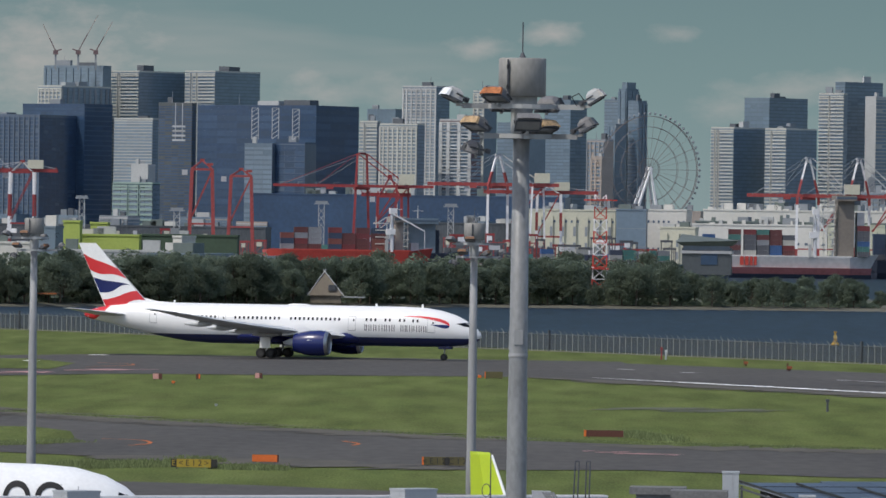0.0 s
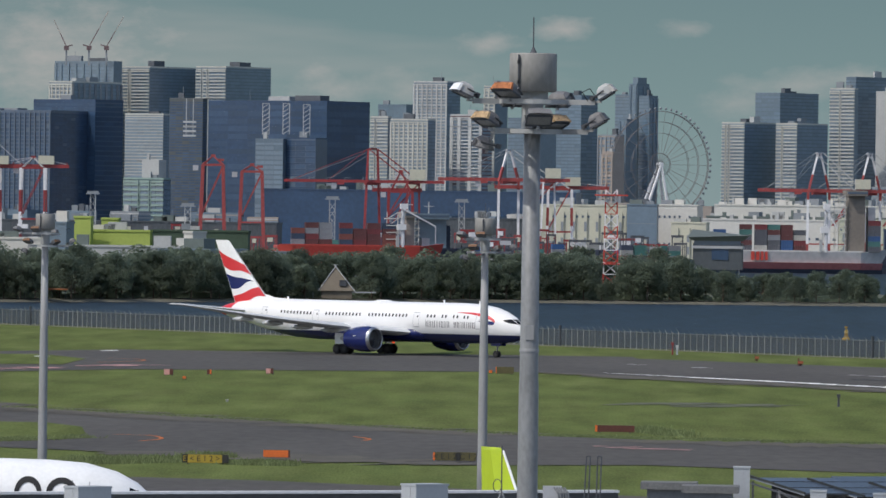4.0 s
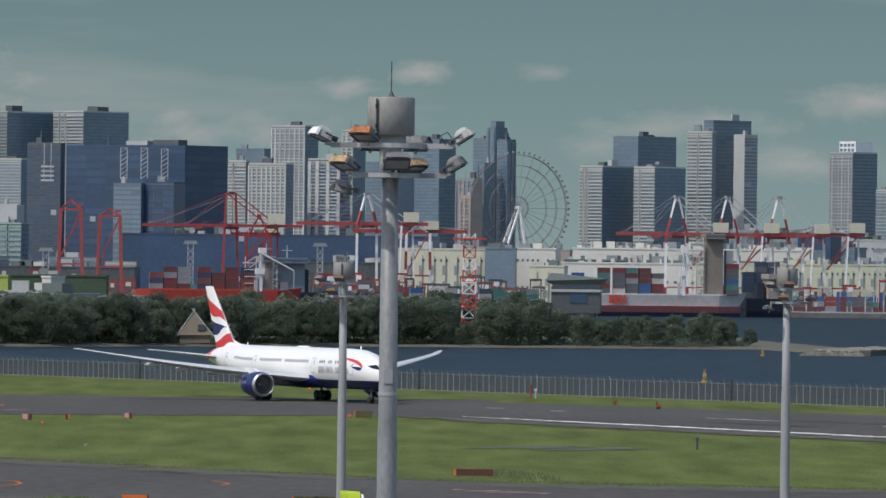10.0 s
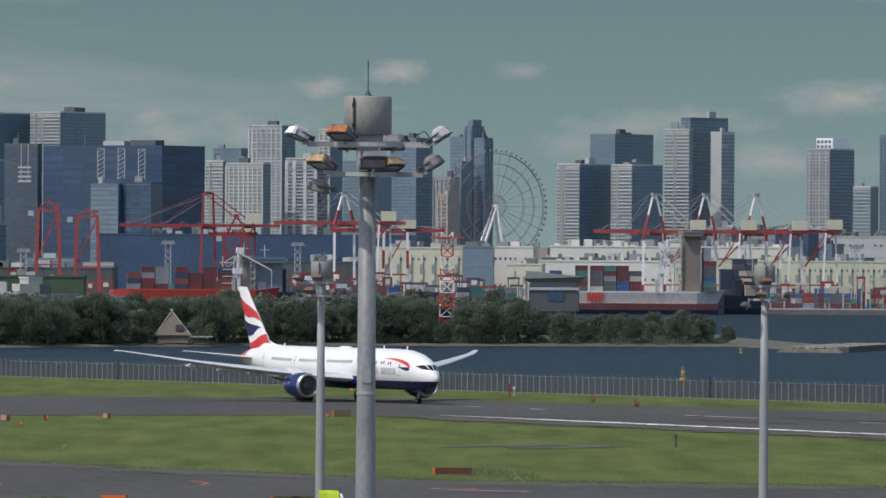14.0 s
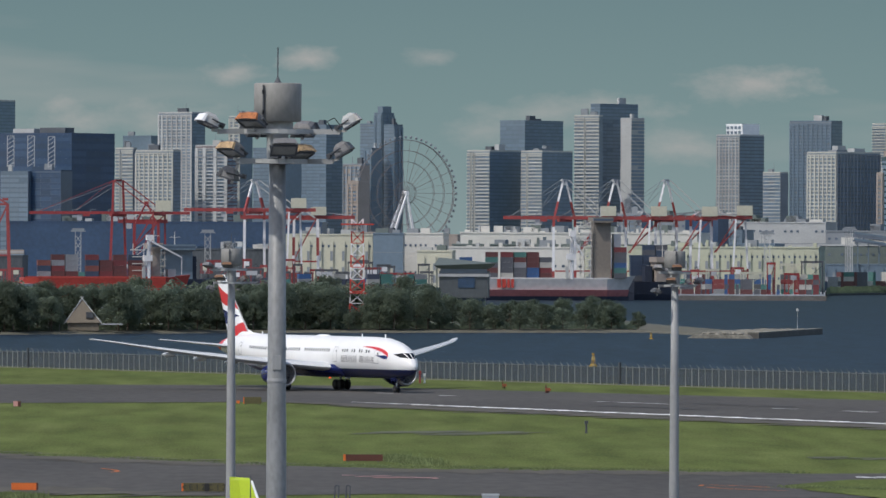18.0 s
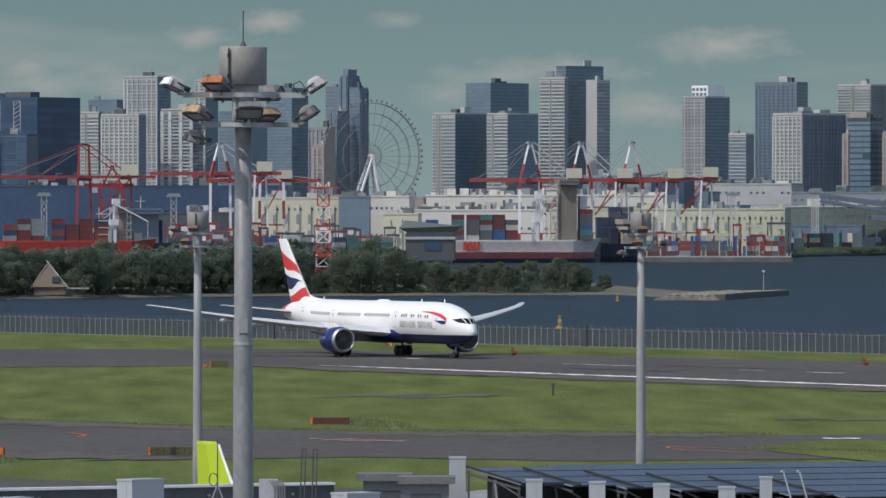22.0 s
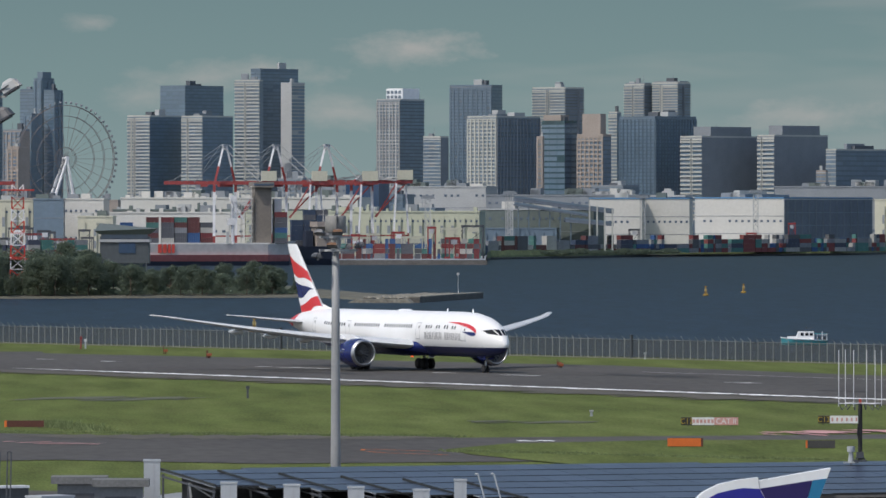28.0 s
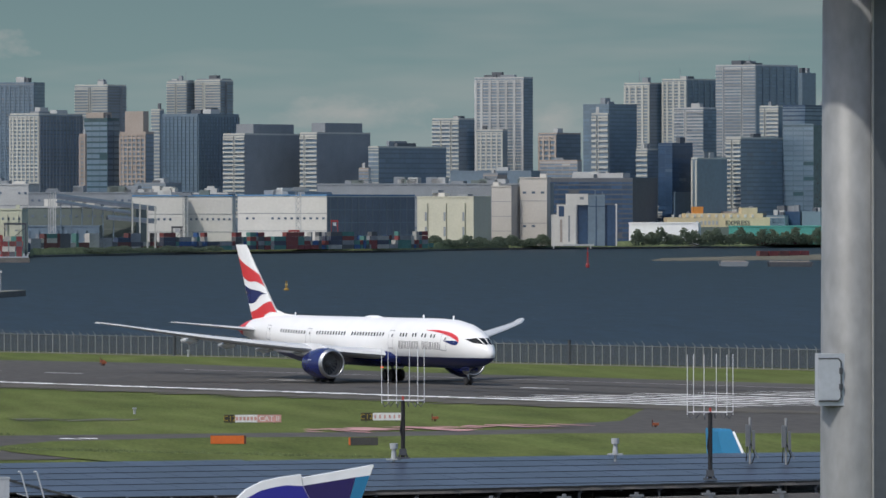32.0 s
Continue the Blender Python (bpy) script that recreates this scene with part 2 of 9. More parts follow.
EARTH = mat("bare_earth_verge", (0.075, 0.066, 0.05), 0.9, vary=0.25, scale=0.1, fine=1.5)
ROCK = mat("shore_rock", (0.2, 0.19, 0.16), 0.9, vary=0.4, scale=0.15, fine=1.2, bump=0.2)

flat("water", [(-2500, 1000), (2600, 1000), (2600, 4980), (-2500, 4980)], -2.0, SEA, "choppy dark blue harbour water", "water")
FENCE_A, FENCE_B = Vector((-77.96, 1449.16, 0)), Vector((181.5, 1037.93, 0))
FD = (FENCE_B - FENCE_A).normalized()
FN = Vector((-FD.y, FD.x, 0))
FENCE_A, FENCE_B = FENCE_A - FD * 160, FENCE_B + FD * 90


def ground():
    e0, e1 = FENCE_A + FN * 9 - FD * 900, FENCE_B + FN * 9 + FD * 700
    top = [(-900, -300), (900, -300), (e1.x, e1.y), (e0.x, e0.y)]
    s = Shape().add([(x, y, 0) for x, y in top] + [(x, y, -4) for x, y in top], [(0, 1, 2, 3), (2, 1, 5, 6), (3, 2, 6, 7), (0, 3, 7, 4)])
    tagged(part("ground", s, GRASS), "flat mown airfield grass, dry in patches", "ground", kind="structure")


ground()
# the terrace under the eye, on the terminal's roof
tagged(part("terrace", Shape().box(-14, 14, -16, 6, 0, H - 1.65), CONC_G), "grey concrete viewing terrace of the terminal", "terrace", kind="structure")


def whitecaps():
    """Small breaking crests scattered over the water."""
    rnd, s = random.Random(55), Shape()
    for _ in range(160):
        d, a = rnd.uniform(1500, 3200), radians(rnd.uniform(-3, 11))
        x, y, w = d * math.sin(a), d * math.cos(a), rnd.uniform(0.15, 0.6)
        s.add([(x - w, y, -1.97), (x - w * 0.3, y - 1.0, -1.95), (x + w, y, -1.97), (x + w * 0.3, y + 1, -1.9)], [(0, 1, 2, 3)])
    tagged(part("foam", s, FOAM), "small white crests on the choppy water", "foam", kind="stuff")


FOAM = mat("sea_foam", (0.16, 0.18, 0.2), 0.8, vary=0.4, scale=0.1)
whitecaps()
RW = Vector((0.4536, -0.8912, 0))
RN = Vector((-RW.y, RW.x, 0))
RO = Vector((21.89, 1080.98, 0))


def on_runway(a, b):
    """a metres along the near edge line, b metres across towards the water."""
    p = RO + RW * a + RN * b
    return (p.x, p.y)


flat("runway", [on_runway(-12, -8), on_runway(700, -8), on_runway(700, 74), on_runway(90, 74), on_runway(20, 80), (18.43, 1209.09), (9.42, 1135.7)], 0.04, ASPHALT, "worn dark grey asphalt runway", "runway")
flat("road", [(-96.32, 933.61), (-46.25, 862.03), (-18.62, 811.14), (6.55, 777.79), (37.84, 752.97), (55.08, 754.46), (96.92, 762.97), (137.96, 785.76), (163.16, 781.78), (141.27, 676.93), (64.91, 685.58), (33.9, 679.03), (16.67, 690.87), (1.03, 683.85), (-32.61, 710.44), (-77.11, 747.99)], 0.05, ASPHALT, "worn grey asphalt taxiway", "taxiway")
flat("apron", [(-400, 60), (400, 60), (113.8, 568.21), (30.3, 601.7), (-14.59, 638.27), (-63.19, 657.85)], 0.05, ASPHALT, "grey asphalt apron beside the pier", "apron")
flat("taxi_branch", [(-127.52, 1088.51), (-49.2, 1214.32), (26.91, 1211.4), (28.66, 1114.05), (12.81, 1086.68), (-43.2, 1067.29), (-111.71, 953.89)], 0.045, ASPHALT, "worn asphalt holding area at the runway's end", "taxiway")


def line_mark(name, a, b, width, z, material, label):
    a, b = Vector((*a, 0)), Vector((*b, 0))
    d = (b - a).normalized()
    n = Vector((-d.y, d.x, 0)) * width / 2
    return flat(name, [((a - n).x, (a - n).y), ((b - n).x, (b - n).y), ((b + n).x, (b + n).y), ((a + n).x, (a + n).y)], z, material, label, "marking")


line_mark("trim", on_runway(60, 59), on_runway(400, 59), 0.5, 0.09, MARK_D, "worn white runway edge line")


# ---- airliner ----
def airliner():
    top = thing("airliner", pose(0, 0, 0), "white twin-engine airliner, navy belly, red-white-blue striped tail, taxiing", "airplane")
    stations = ((0.15, 3.72, 0.06), (0.35, 3.75, 0.48), (0.8, 3.83, 0.94), (1.6, 3.98, 1.43), (2.8, 4.22, 1.94), (4.2, 4.47, 2.34), (6, 4.69, 2.65), (8.5, 4.86, 2.88), (12, 4.92, 2.95), (41, 4.92, 2.95),
                (45, 5.05, 2.85), (49, 5.36, 2.52), (53, 5.75, 2.02), (57, 6.0, 1.33), (59, 6.0, 0.95), (60.4, 5.95, 0.55), (61.0, 5.9, 0.22))

    def hull(x):
        for (a, za, ra), (b, zb, rb) in zip(stations, stations[1:]):
            if a <= x <= b:
                k = (x - a) / (b - a)
                return za + (zb - za) * k, ra + (rb - ra) * k
        return stations[-1][1:]

    def skin(x, ang, out=0.0):
        """Point of the hull x metres behind the nose; ang is 0 at starboard, 90 on top."""
        z, r = hull(x)
        return (-x, -(r + out) * (0.98 - 0.24 * math.exp(-x / 3.0)) * math.cos(radians(ang)), z + (r + out) * math.sin(radians(ang)))

    n = 40
    s = Shape().loft([[skin(x, 360 * i / n) for i in range(n)] for x, _, _ in stations])
    part("fuselage", s, LIVERY, top, smooth=True)

    def patch(name, xs, angs, material, label="", parent=top, out=0.015, port=False):
        g = [[skin(x, 180 - a if port else a, out) for a in angs] for x in xs]
        return part(name, Shape().sheet(g), material, parent, label)

    for port in (False, True):
        for x0, x1 in ((9.1, 9.9), (11.1, 11.9), (13.3, 14.1), (15.5, 17.0), (21.0, 28.6), (30.2, 37.5), (40, 46.5)):
            x = x0
            while x < x1:
                patch("cabin_window", (x, x + 0.28), (14.8, 19, 23.5), WINDOW, port=port, out=0.02)
                x += 0.67
        for x in (6.6, 18.6, 38.5, 49.2):
            for a, b, c, d in ((x, x + 0.05, -14, 30), (x + 1.1, x + 1.15, -14, 30), (x, x + 1.15, 28, 30), (x, x + 1.15, -14, -12)):
                patch("door_seam", (a, b), [c + (d - c) * k / 4 for k in range(5)], GREY, port=port, out=0.02)
            patch("door_window", (x + 0.22, x + 0.42), (14, 17, 20), WINDOW, port=port, out=0.025)
        # emblem: a red ribbon over a blue one
        def ribbon(rows, material, out):
            g = [[skin(x, 180 - a if port else a, out) for a in (lo, (lo + hi) / 2, hi)] for x, lo, hi in rows]
            part("emblem", Shape().sheet(g), material, top)
        ribbon(((4.5, 15, 20), (4.7, 17, 27), (5.3, 21, 32.5), (6.2, 24.5, 35), (7.4, 27, 36), (8.8, 29.5, 35.5), (10.2, 31, 34.5), (11.4, 32.5, 33.2)), TAIL_RED, 0.025)
        ribbon(((4.55, 9, 15.5), (4.9, 5, 17), (5.4, 4, 16), (6.0, 5.5, 13.5), (6.8, 9, 12), (7.3, 10.5, 11.5)), NAVY, 0.03)
        x = 7.9
        for w in NAME_BARS:
            if w > 0:
                for q in ((0, 0.62) if w > 0.3 else (0,)):
                    patch("name_bar", (x + w * q, x + w * q + 0.11), (-13.5, -5, 5), NAME_INK, "dark block of the company's name", port=port, out=0.022)
            x += abs(w) * 0.98 + 0.2
    def at_height(ang, z):
        """Point of the nose on the bearing ang whose height is z."""
        lo, hi = 0.05, 5.5
        for _ in range(24):
            mid = (lo + hi) / 2
            zc, r = hull(mid)
            lo, hi = (mid, hi) if zc + r * math.sin(radians(ang)) < z else (lo, mid)
        return skin(lo, ang, 0.03)

    for flip in (False, True):
        for a0, a1, low, high in ((86.5, 62, (4.9, 4.84), (5.62, 5.66)), (57, 31, (4.83, 5.06), (5.66, 5.5))):
            g = []
            for k in range(6):
                f = k / 5
                a, z0, z1 = a0 + (a1 - a0) * f, low[0] + (low[1] - low[0]) * f, high[0] + (high[1] - high[0]) * f
                g.append([at_height(180 - a if flip else a, z0 + (z1 - z0) * j / 4) for j in range(5)])
            part("cockpit_window", Shape().sheet(g), WINDOW, top)
    s = Shape().loft([[(-28 - 1.9 * math.cos(radians(a)) * k, 0.8 * math.sin(radians(a)) * k, 7.75 + h) for a in range(0, 360, 30)] for k, h in ((1, 0), (0.85, 0.2), (0.5, 0.3))])
    part("antenna_dome", s, WHITE, top, smooth=True)
    for x in (9, 16, 47):
        part("blade_antenna", Shape().box(-x - 0.3, -x, -0.03, 0.03, 7.7, 8.25), WHITE, top)

    # wings
    def section(lead, chord, y, z, thick):
        prof = ((0, 0), (0.05, 0.45), (0.2, 0.9), (0.4, 1.0), (0.7, 0.55), (1, 0.04), (1, -0.04), (0.7, -0.3), (0.4, -0.6), (0.2, -0.6), (0.05, -0.35))
        return [(-lead - chord * a, y, z + thick * b) for a, b in prof]

    for side in (-1, 1):
        rows = []
        for k in range(15):
            f = k / 14
            y = 2.4 + 27.7 * f
            lead = 19.6 + 21.2 * f + (max(f - 0.9, 0) * 10) ** 2 * 1.3
            chord = 12.5 - 16.5 * f if f < 0.3 else 7.55 - 8.3 * (f - 0.3)
            chord = max(chord, 0.35 + 12 * max(0, 1 - f))
            chord = min(chord, 12.5 - 16.0 * f if f < 0.3 else 7.7 - 8.1 * (f - 0.3))
            rows.append(section(lead, max(chord, 0.5), side * y, 3.35 + 2.3 * f + 1.55 * f * f, 0.85 - 0.72 * f))
        s = Shape().loft(rows if side > 0 else [list(reversed(r)) for r in rows])
        wing = part("wing", s, WING, top, smooth=False)
        for f in (0.22, 0.36, 0.5, 0.64):
            y, lead = 2.4 + 27.7 * f, 20.0 + 21.0 * f
            chord = 7.6 - 8.1 * (f - 0.3)
            z = 3.35 + 2.3 * f + 1.55 * f * f - 0.3
            rings = []
            for k in range(7):
                g = k / 6
                r = 0.33 * math.sin(math.pi * min(0.97, g * 0.9 + 0.06)) ** 0.7
                rings.append([(-lead - chord * 0.5 - g * 4.2, side * y + r * math.cos(i * math.pi / 4), z - 0.12 + r * 1.2 * math.sin(i * math.pi / 4)) for i in range(8)])
            part("flap_fairing", Shape().loft(rings), WING, wing, smooth=True)
        # tailplane
        rows = [section(53.6 + 6.2 * f, 5.6 - 3.9 * f, side * (1.0 + 8.9 * f), 5.9 + 1.0 * f, 0.34 - 0.24 * f) for f in (0, 0.5, 0.95, 1.0)]
        part("tailplane", Shape().loft(rows if side > 0 else [list(reversed(r)) for r in rows]), WING, top)
        # engine
        ex, ey, ez = 20.75, side * 9.9, 2.4
        prof = ((0.0, 1.5), (0.12, 1.65), (0.5, 1.8), (1.4, 1.9), (2.8, 1.88), (4.2, 1.64), (5.3, 1.34))
        ring = lambda x, r: [(-ex - x, ey + r * math.cos(2 * math.pi * i / 28), ez + r * math.sin(2 * math.pi * i / 28)) for i in range(28)]
        eng = part("engine", Shape().loft([ring(x, r) for x, r in prof[2:]], caps=False), NAVY, top, "navy engine nacelle", smooth=True)
        part("inlet_lip", Shape().loft([ring(0.7, 1.42), ring(0.2, 1.44)] + [ring(x, r) for x, r in prof[:3]], caps=False), CHROME, eng, "polished bare metal inlet lip", smooth=True)
        part("inlet_duct", Shape().loft([ring(0.7, 1.42), ring(1.5, 1.36)], caps=False), LAMP_D, eng, smooth=True)
        part("fan_hub", Shape().loft([ring(1.5, 0.36), ring(1.6, 0.36)]), DARK, eng)
        for i in range(18):
            fan = Shape()
            a = 2 * math.pi * i / 18
            c, q = Vector((0, math.cos(a), math.sin(a))), Vector((0, -math.sin(a), math.cos(a)))
            o = Vector((-ex - 1.3, ey, ez))
            fan.add([o + c * 0.3, o + c * 1.31, o + c * 1.31 + q * 0.34 + Vector((-0.25, 0, 0)), o + c * 0.3 + q * 0.1 + Vector((-0.2, 0, 0))], [(0, 1, 2, 3)])
            part("fan_blade", fan, LAMP_D, eng)
        part("fan_backing", Shape().loft([ring(1.6, 1.34), ring(1.7, 1.34)]), DARK, eng)
        part("spinner", Shape().loft([ring(0.75, 0.03), ring(0.95, 0.2), ring(1.35, 0.36), ring(1.5, 0.38)]), LAMP_D, eng, smooth=True)
        part("exhaust", Shape().loft([ring(4.6, 0.9), ring(6.0, 0.6), ring(7.0, 0.15)]), GREY, eng, smooth=True)
        part("pylon", Shape().loft([[(-ex - a, ey - 0.2, b), (-ex - a, ey + 0.2, b), (-ex - a, ey + 0.2, c), (-ex - a, ey - 0.2, c)] for a, b, c in ((1.2, 3.9, 4.15), (3.5, 3.8, 4.75), (7.2, 3.4, 4.8))]), WHITE, eng)
        part("engine_badge", Shape().box(-ex - 2.9, -ex - 2.3, ey + side * 1.72, ey + side * 1.83, 2.1, 2.9), WHITE, eng)
        # main gear
        gy = side * 4.9
        gear = part("main_gear", Shape().rod((-31.6, gy, 0.75), (-31.6, gy * 0.9, 3.4), 0.17).rod((-31.6, gy, 1.6), (-31.2, side * 3.2, 3.2), 0.1).rod((-30.85, gy, 0.68), (-32.35, gy, 0.68), 0.12), GREY, top)
        for wx in (-30.85, -32.35):
            for wy in (-0.55, 0.55):
                wheel(gear, wx, gy + wy, 0.74, 0.55)
        part("gear_door", Shape().box(-32.4, -30.8, gy + side * 0.95, gy + side * 1.0, 1.5, 3.1), WHITE, gear)
    part("wing_fairing", Shape().loft([[(-x, -w * math.cos(radians(a)), 3.3 + (1.3 if a <= 180 else h) * math.sin(radians(a))) for a in range(0, 360, 20)] for x, w, h in ((17, 1.8, 0.9), (20, 3.0, 1.3), (27, 3.3, 1.45), (35, 2.9, 1.3), (39, 1.6, 0.9))]), NAVY, top, smooth=True)
    # nose gear
    ng = part("nose_gear", Shape().rod((-5.8, 0, 0.5), (-5.6, 0, 2.6), 0.12).rod((-5.8, 0, 1.5), (-4.4, 0, 2.5), 0.07), GREY, top)
    for wy in (-0.27, 0.27):
        wheel(ng, -5.8, wy, 0.5, 0.3)
    for sy in (-1, 1):
        part("gear_door", Shape().box(-6.5, -4.6, sy * 0.6 - 0.02, sy * 0.6 + 0.02, 1.7, 2.3), NAVY, ng)

    # fin
    def fin_at(a, b, side, out=0.0):
        """a: 0 trailing, 1 leading edge; b: 0 root, 1 tip."""
        te, le = 57.9 + 4.2 * b, 50.6 + 8.8 * b
        x = te + (le - te) * a
        z = 7.2 + 9.35 * b
        return (-x, side * ((0.42 - 0.3 * b) * (1.9 * math.sqrt(max(0, 1 - a)) * a ** 0.8 + 0.03) + out), z)

    N = [k / 10 for k in range(11)]
    s = Shape()
    for side in (-1, 1):
        s.sheet([[fin_at(a, b, side) for a in (N if side < 0 else N[::-1])] for b in N])
    s.add([fin_at(a, 1, -1) for a in N] + [fin_at(a, 1, 1) for a in N[::-1]], [tuple(range(22))])
    fin = part("fin", s, WHITE, top, smooth=True)
    for te0, te1, le0, le1, m, amax in ((0.58, 0.84, 0.44, 0.6, TAIL_RED, 0.975), (0.22, 0.46, 0.33, 0.34, NAVY, 0.93), (-0.02, 0.1, 0.1, 0.25, TAIL_RED, 0.975)):
        for side in (-1, 1):
            g = []
            for k in range(9):
                a = 0.015 + (amax - 0.015) * k / 8
                bow = 0.03 * math.sin(2 * math.pi * a)
                lo, hi = te0 + (le0 - te0) * a / amax - bow, te1 + (le1 - te1) * a / amax - bow * 0.4
                g.append([fin_at(a, lo + (hi - lo) * j / 4, side, 0.02) for j in range(5)])
            part("tail_stripe", Shape().sheet(g), m, fin, "red stripe" if m is TAIL_RED else "navy wedge")
    for side in (-1, 1):
        part("leading_edge", Shape().sheet([[fin_at(a, 0.1 + 0.085 * j, side, 0.012) for a in (0.975, 1.0)] for j in range(10)]), GREY, fin, "bare grey leading edge")
    part("dorsal_fillet", Shape().add([(-46.5, 0, 7.86), (-52.4, -0.3, 7.4), (-52.4, 0.3, 7.4), (-52.7, 0, 8.75), (-49.8, 0, 8.05)], [(0, 1, 3, 4), (0, 4, 3, 2), (0, 2, 1), (1, 2, 3)]), WHITE, fin)
    slant = lambda x, i: x - (61 - x) * 0.42 * (math.sin(2 * math.pi * i / 24) - 0.25)
    s = Shape().loft([[skin(slant(x, i), 360 * i / 24, 0.03) for i in range(24)] for x in (57.8, 59.2, 60.4, 60.98)], caps=False)
    part("tail_cone", s, TAIL_RED, top, "red painted tail cone", smooth=True)
    part("beacon", Shape().box(-26.2, -25.9, -0.12, 0.12, 1.72, 1.86), BEACON, top, "red anti-collision light")
    return top


def wheel(parent, x, y, r, w):
    ring = lambda yy, rr: [(x + rr * math.cos(2 * math.pi * i / 20), yy, r + rr * math.sin(2 * math.pi * i / 20)) for i in range(20)]
    t = part("wheel", Shape().loft([ring(y - w / 2, r * 0.8), ring(y - w / 2 + 0.06, r * 0.97), ring(y, r), ring(y + w / 2 - 0.06, r * 0.97), ring(y + w / 2, r * 0.8)]), BLACK, parent, smooth=False)
    part("rim", Shape().loft([ring(y - w / 2 - 0.01, r * 0.5), ring(y + w / 2 + 0.01, r * 0.42)]), TYRE_RIM, t)


NAME_BARS = (0.5, 0.5, 0.22, 0.45, 0.22, 0.4, 0.5, -0.45, 0.55, 0.22, 0.5, 0.75, 0.55, 0.5, 0.4)
TYRE_RIM = mat("dusty_black_rim", (0.03, 0.03, 0.032), 0.7, vary=0.2, scale=2)
NAVY_HULL = mat("navy_hull_paint", (0.02, 0.028, 0.05), 0.6, vary=0.2, scale=0.1)
NAME_INK = mat("dark_lettering_paint", (0.035, 0.038, 0.06), 0.5, vary=0.1, scale=1)
NAVY = mat("navy_paint", (0.012, 0.02, 0.11), 0.25, vary=0.06, scale=0.5)
LAMP_D = mat("grey_duct_lining", (0.17, 0.17, 0.175), 0.6, vary=0.1, scale=2)
CHROME = mat("polished_metal", (0.42, 0.43, 0.45), 0.42, 1.0, vary=0.05)
WINDOW = mat("dark_window_glass", (0.01, 0.012, 0.016), 0.2, vary=0.05, spec=0.2)
TAIL_RED = mat("crimson_livery_paint", (0.58, 0.03, 0.04), 0.3, vary=0.05)
WING = mat("light_grey_wing_paint", (0.5, 0.515, 0.53), 0.4, vary=0.08, scale=0.5)


def livery():
    """White gloss paint with a navy belly, parted by a level line."""
    m = bpy.data.materials.new("airliner_paint")
    m.use_nodes = True
    nt, b = m.node_tree, m.node_tree.nodes["Principled BSDF"]
    N, L = nt.nodes.new, nt.links.new
    tc, sep, noi = N("ShaderNodeTexCoord"), N("ShaderNodeSeparateXYZ"), N("ShaderNodeTexNoise")
    noi.inputs["Scale"].default_value = 0.6
    L(tc.outputs["Object"], sep.inputs[0]), L(tc.outputs["Object"], noi.inputs[0])
    cmp_ = N("ShaderNodeMath")
    cmp_.operation, cmp_.inputs[1].default_value = "GREATER_THAN", 3.3
    L(sep.outputs[2], cmp_.inputs[0])
    shade = N("ShaderNodeMapRange")
    shade.inputs[3].default_value, shade.inputs[4].default_value = 0.74, 0.82
    L(noi.outputs[0], shade.inputs[0])
    mix = N("ShaderNodeMix")
    mix.data_type = "RGBA"
    L(cmp_.outputs[0], mix.inputs[0]), L(shade.outputs[0], mix.inputs[7])
    mix.inputs[6].default_value = (0.012, 0.02, 0.09, 1)
    L(mix.outputs[2], b.inputs["Base Color"])
    b.inputs["Roughness"].default_value = 0.3
    return m


LIVERY = livery()
BEACON = mat("red_beacon_lens", (0.6, 0.02, 0.01), 0.3)
BEACON.node_tree.nodes["Principled BSDF"].inputs["Emission Color"].default_value = (1, 0.1, 0.02, 1)
BEACON.node_tree.nodes["Principled BSDF"].inputs["Emission Strength"].default_value = 1.2
PLANE = airliner()


# ---- skyline ----
def facade(s, kind, length, height, step, width, axis, z0):
    """Relief on one face of a tower: slabs, piers or both, in the face's own plane."""
    def bar(a0, a1, b0, b1, proud):
        if axis == "left":
            s.box(-a1, -a0, -proud, 0.02, b0, b1)
        else:
            s.box(-0.02, proud, a0, a1, b0, b1)
    nf, nc = max(2, int(height / step)), max(1, int(length / width))
    st, cw = height / nf, length / nc
    if kind in ("bands", "grid", "thin"):
        # balcony slabs run from slot to slot; the slots are dark recesses over the whole height
        slots = [0.0, 1.0]
        if kind == "bands" and length > 9:
            for _ in range(1 if length < 16 else 2):
                c = random.uniform(0.2, 0.8)
                slots += [c, min(0.97, c + random.uniform(0.7, 1.3) / length)]
            slots.sort()
        h = st * {"thin": 0.26, "bands": 0.42, "grid": 0.4}[kind]
        deep = 0.12 if kind == "thin" else 0.5
        for k in range(nf + 1):
            b0 = min(z0 + k * st, z0 + height - h)
            for c0, c1 in zip(slots[::2], slots[1::2]):
                bar(length * c0, length * c1, b0, b0 + h * random.uniform(0.92, 1.08), deep * random.uniform(0.85, 1.15))
        if kind == "bands":
            for c in slots[1:-1]:
                bar(length * c - 0.16, length * c + 0.16, z0, z0 + height, 0.6)
    if kind in ("piers", "grid", "lattice"):
        for k in range(nc + 1):
            w = cw * (0.28 if kind != "lattice" else 0.2)
            a0 = min(k * cw, length - w)
            bar(a0, a0 + w, z0, z0 + height, 0.55)
    if kind == "lattice":
        for k in range(nf + 1):
            b0 = min(z0 + k * st, z0 + height - st * 0.3)
            bar(0, length, b0, b0 + st * 0.3, 0.4)


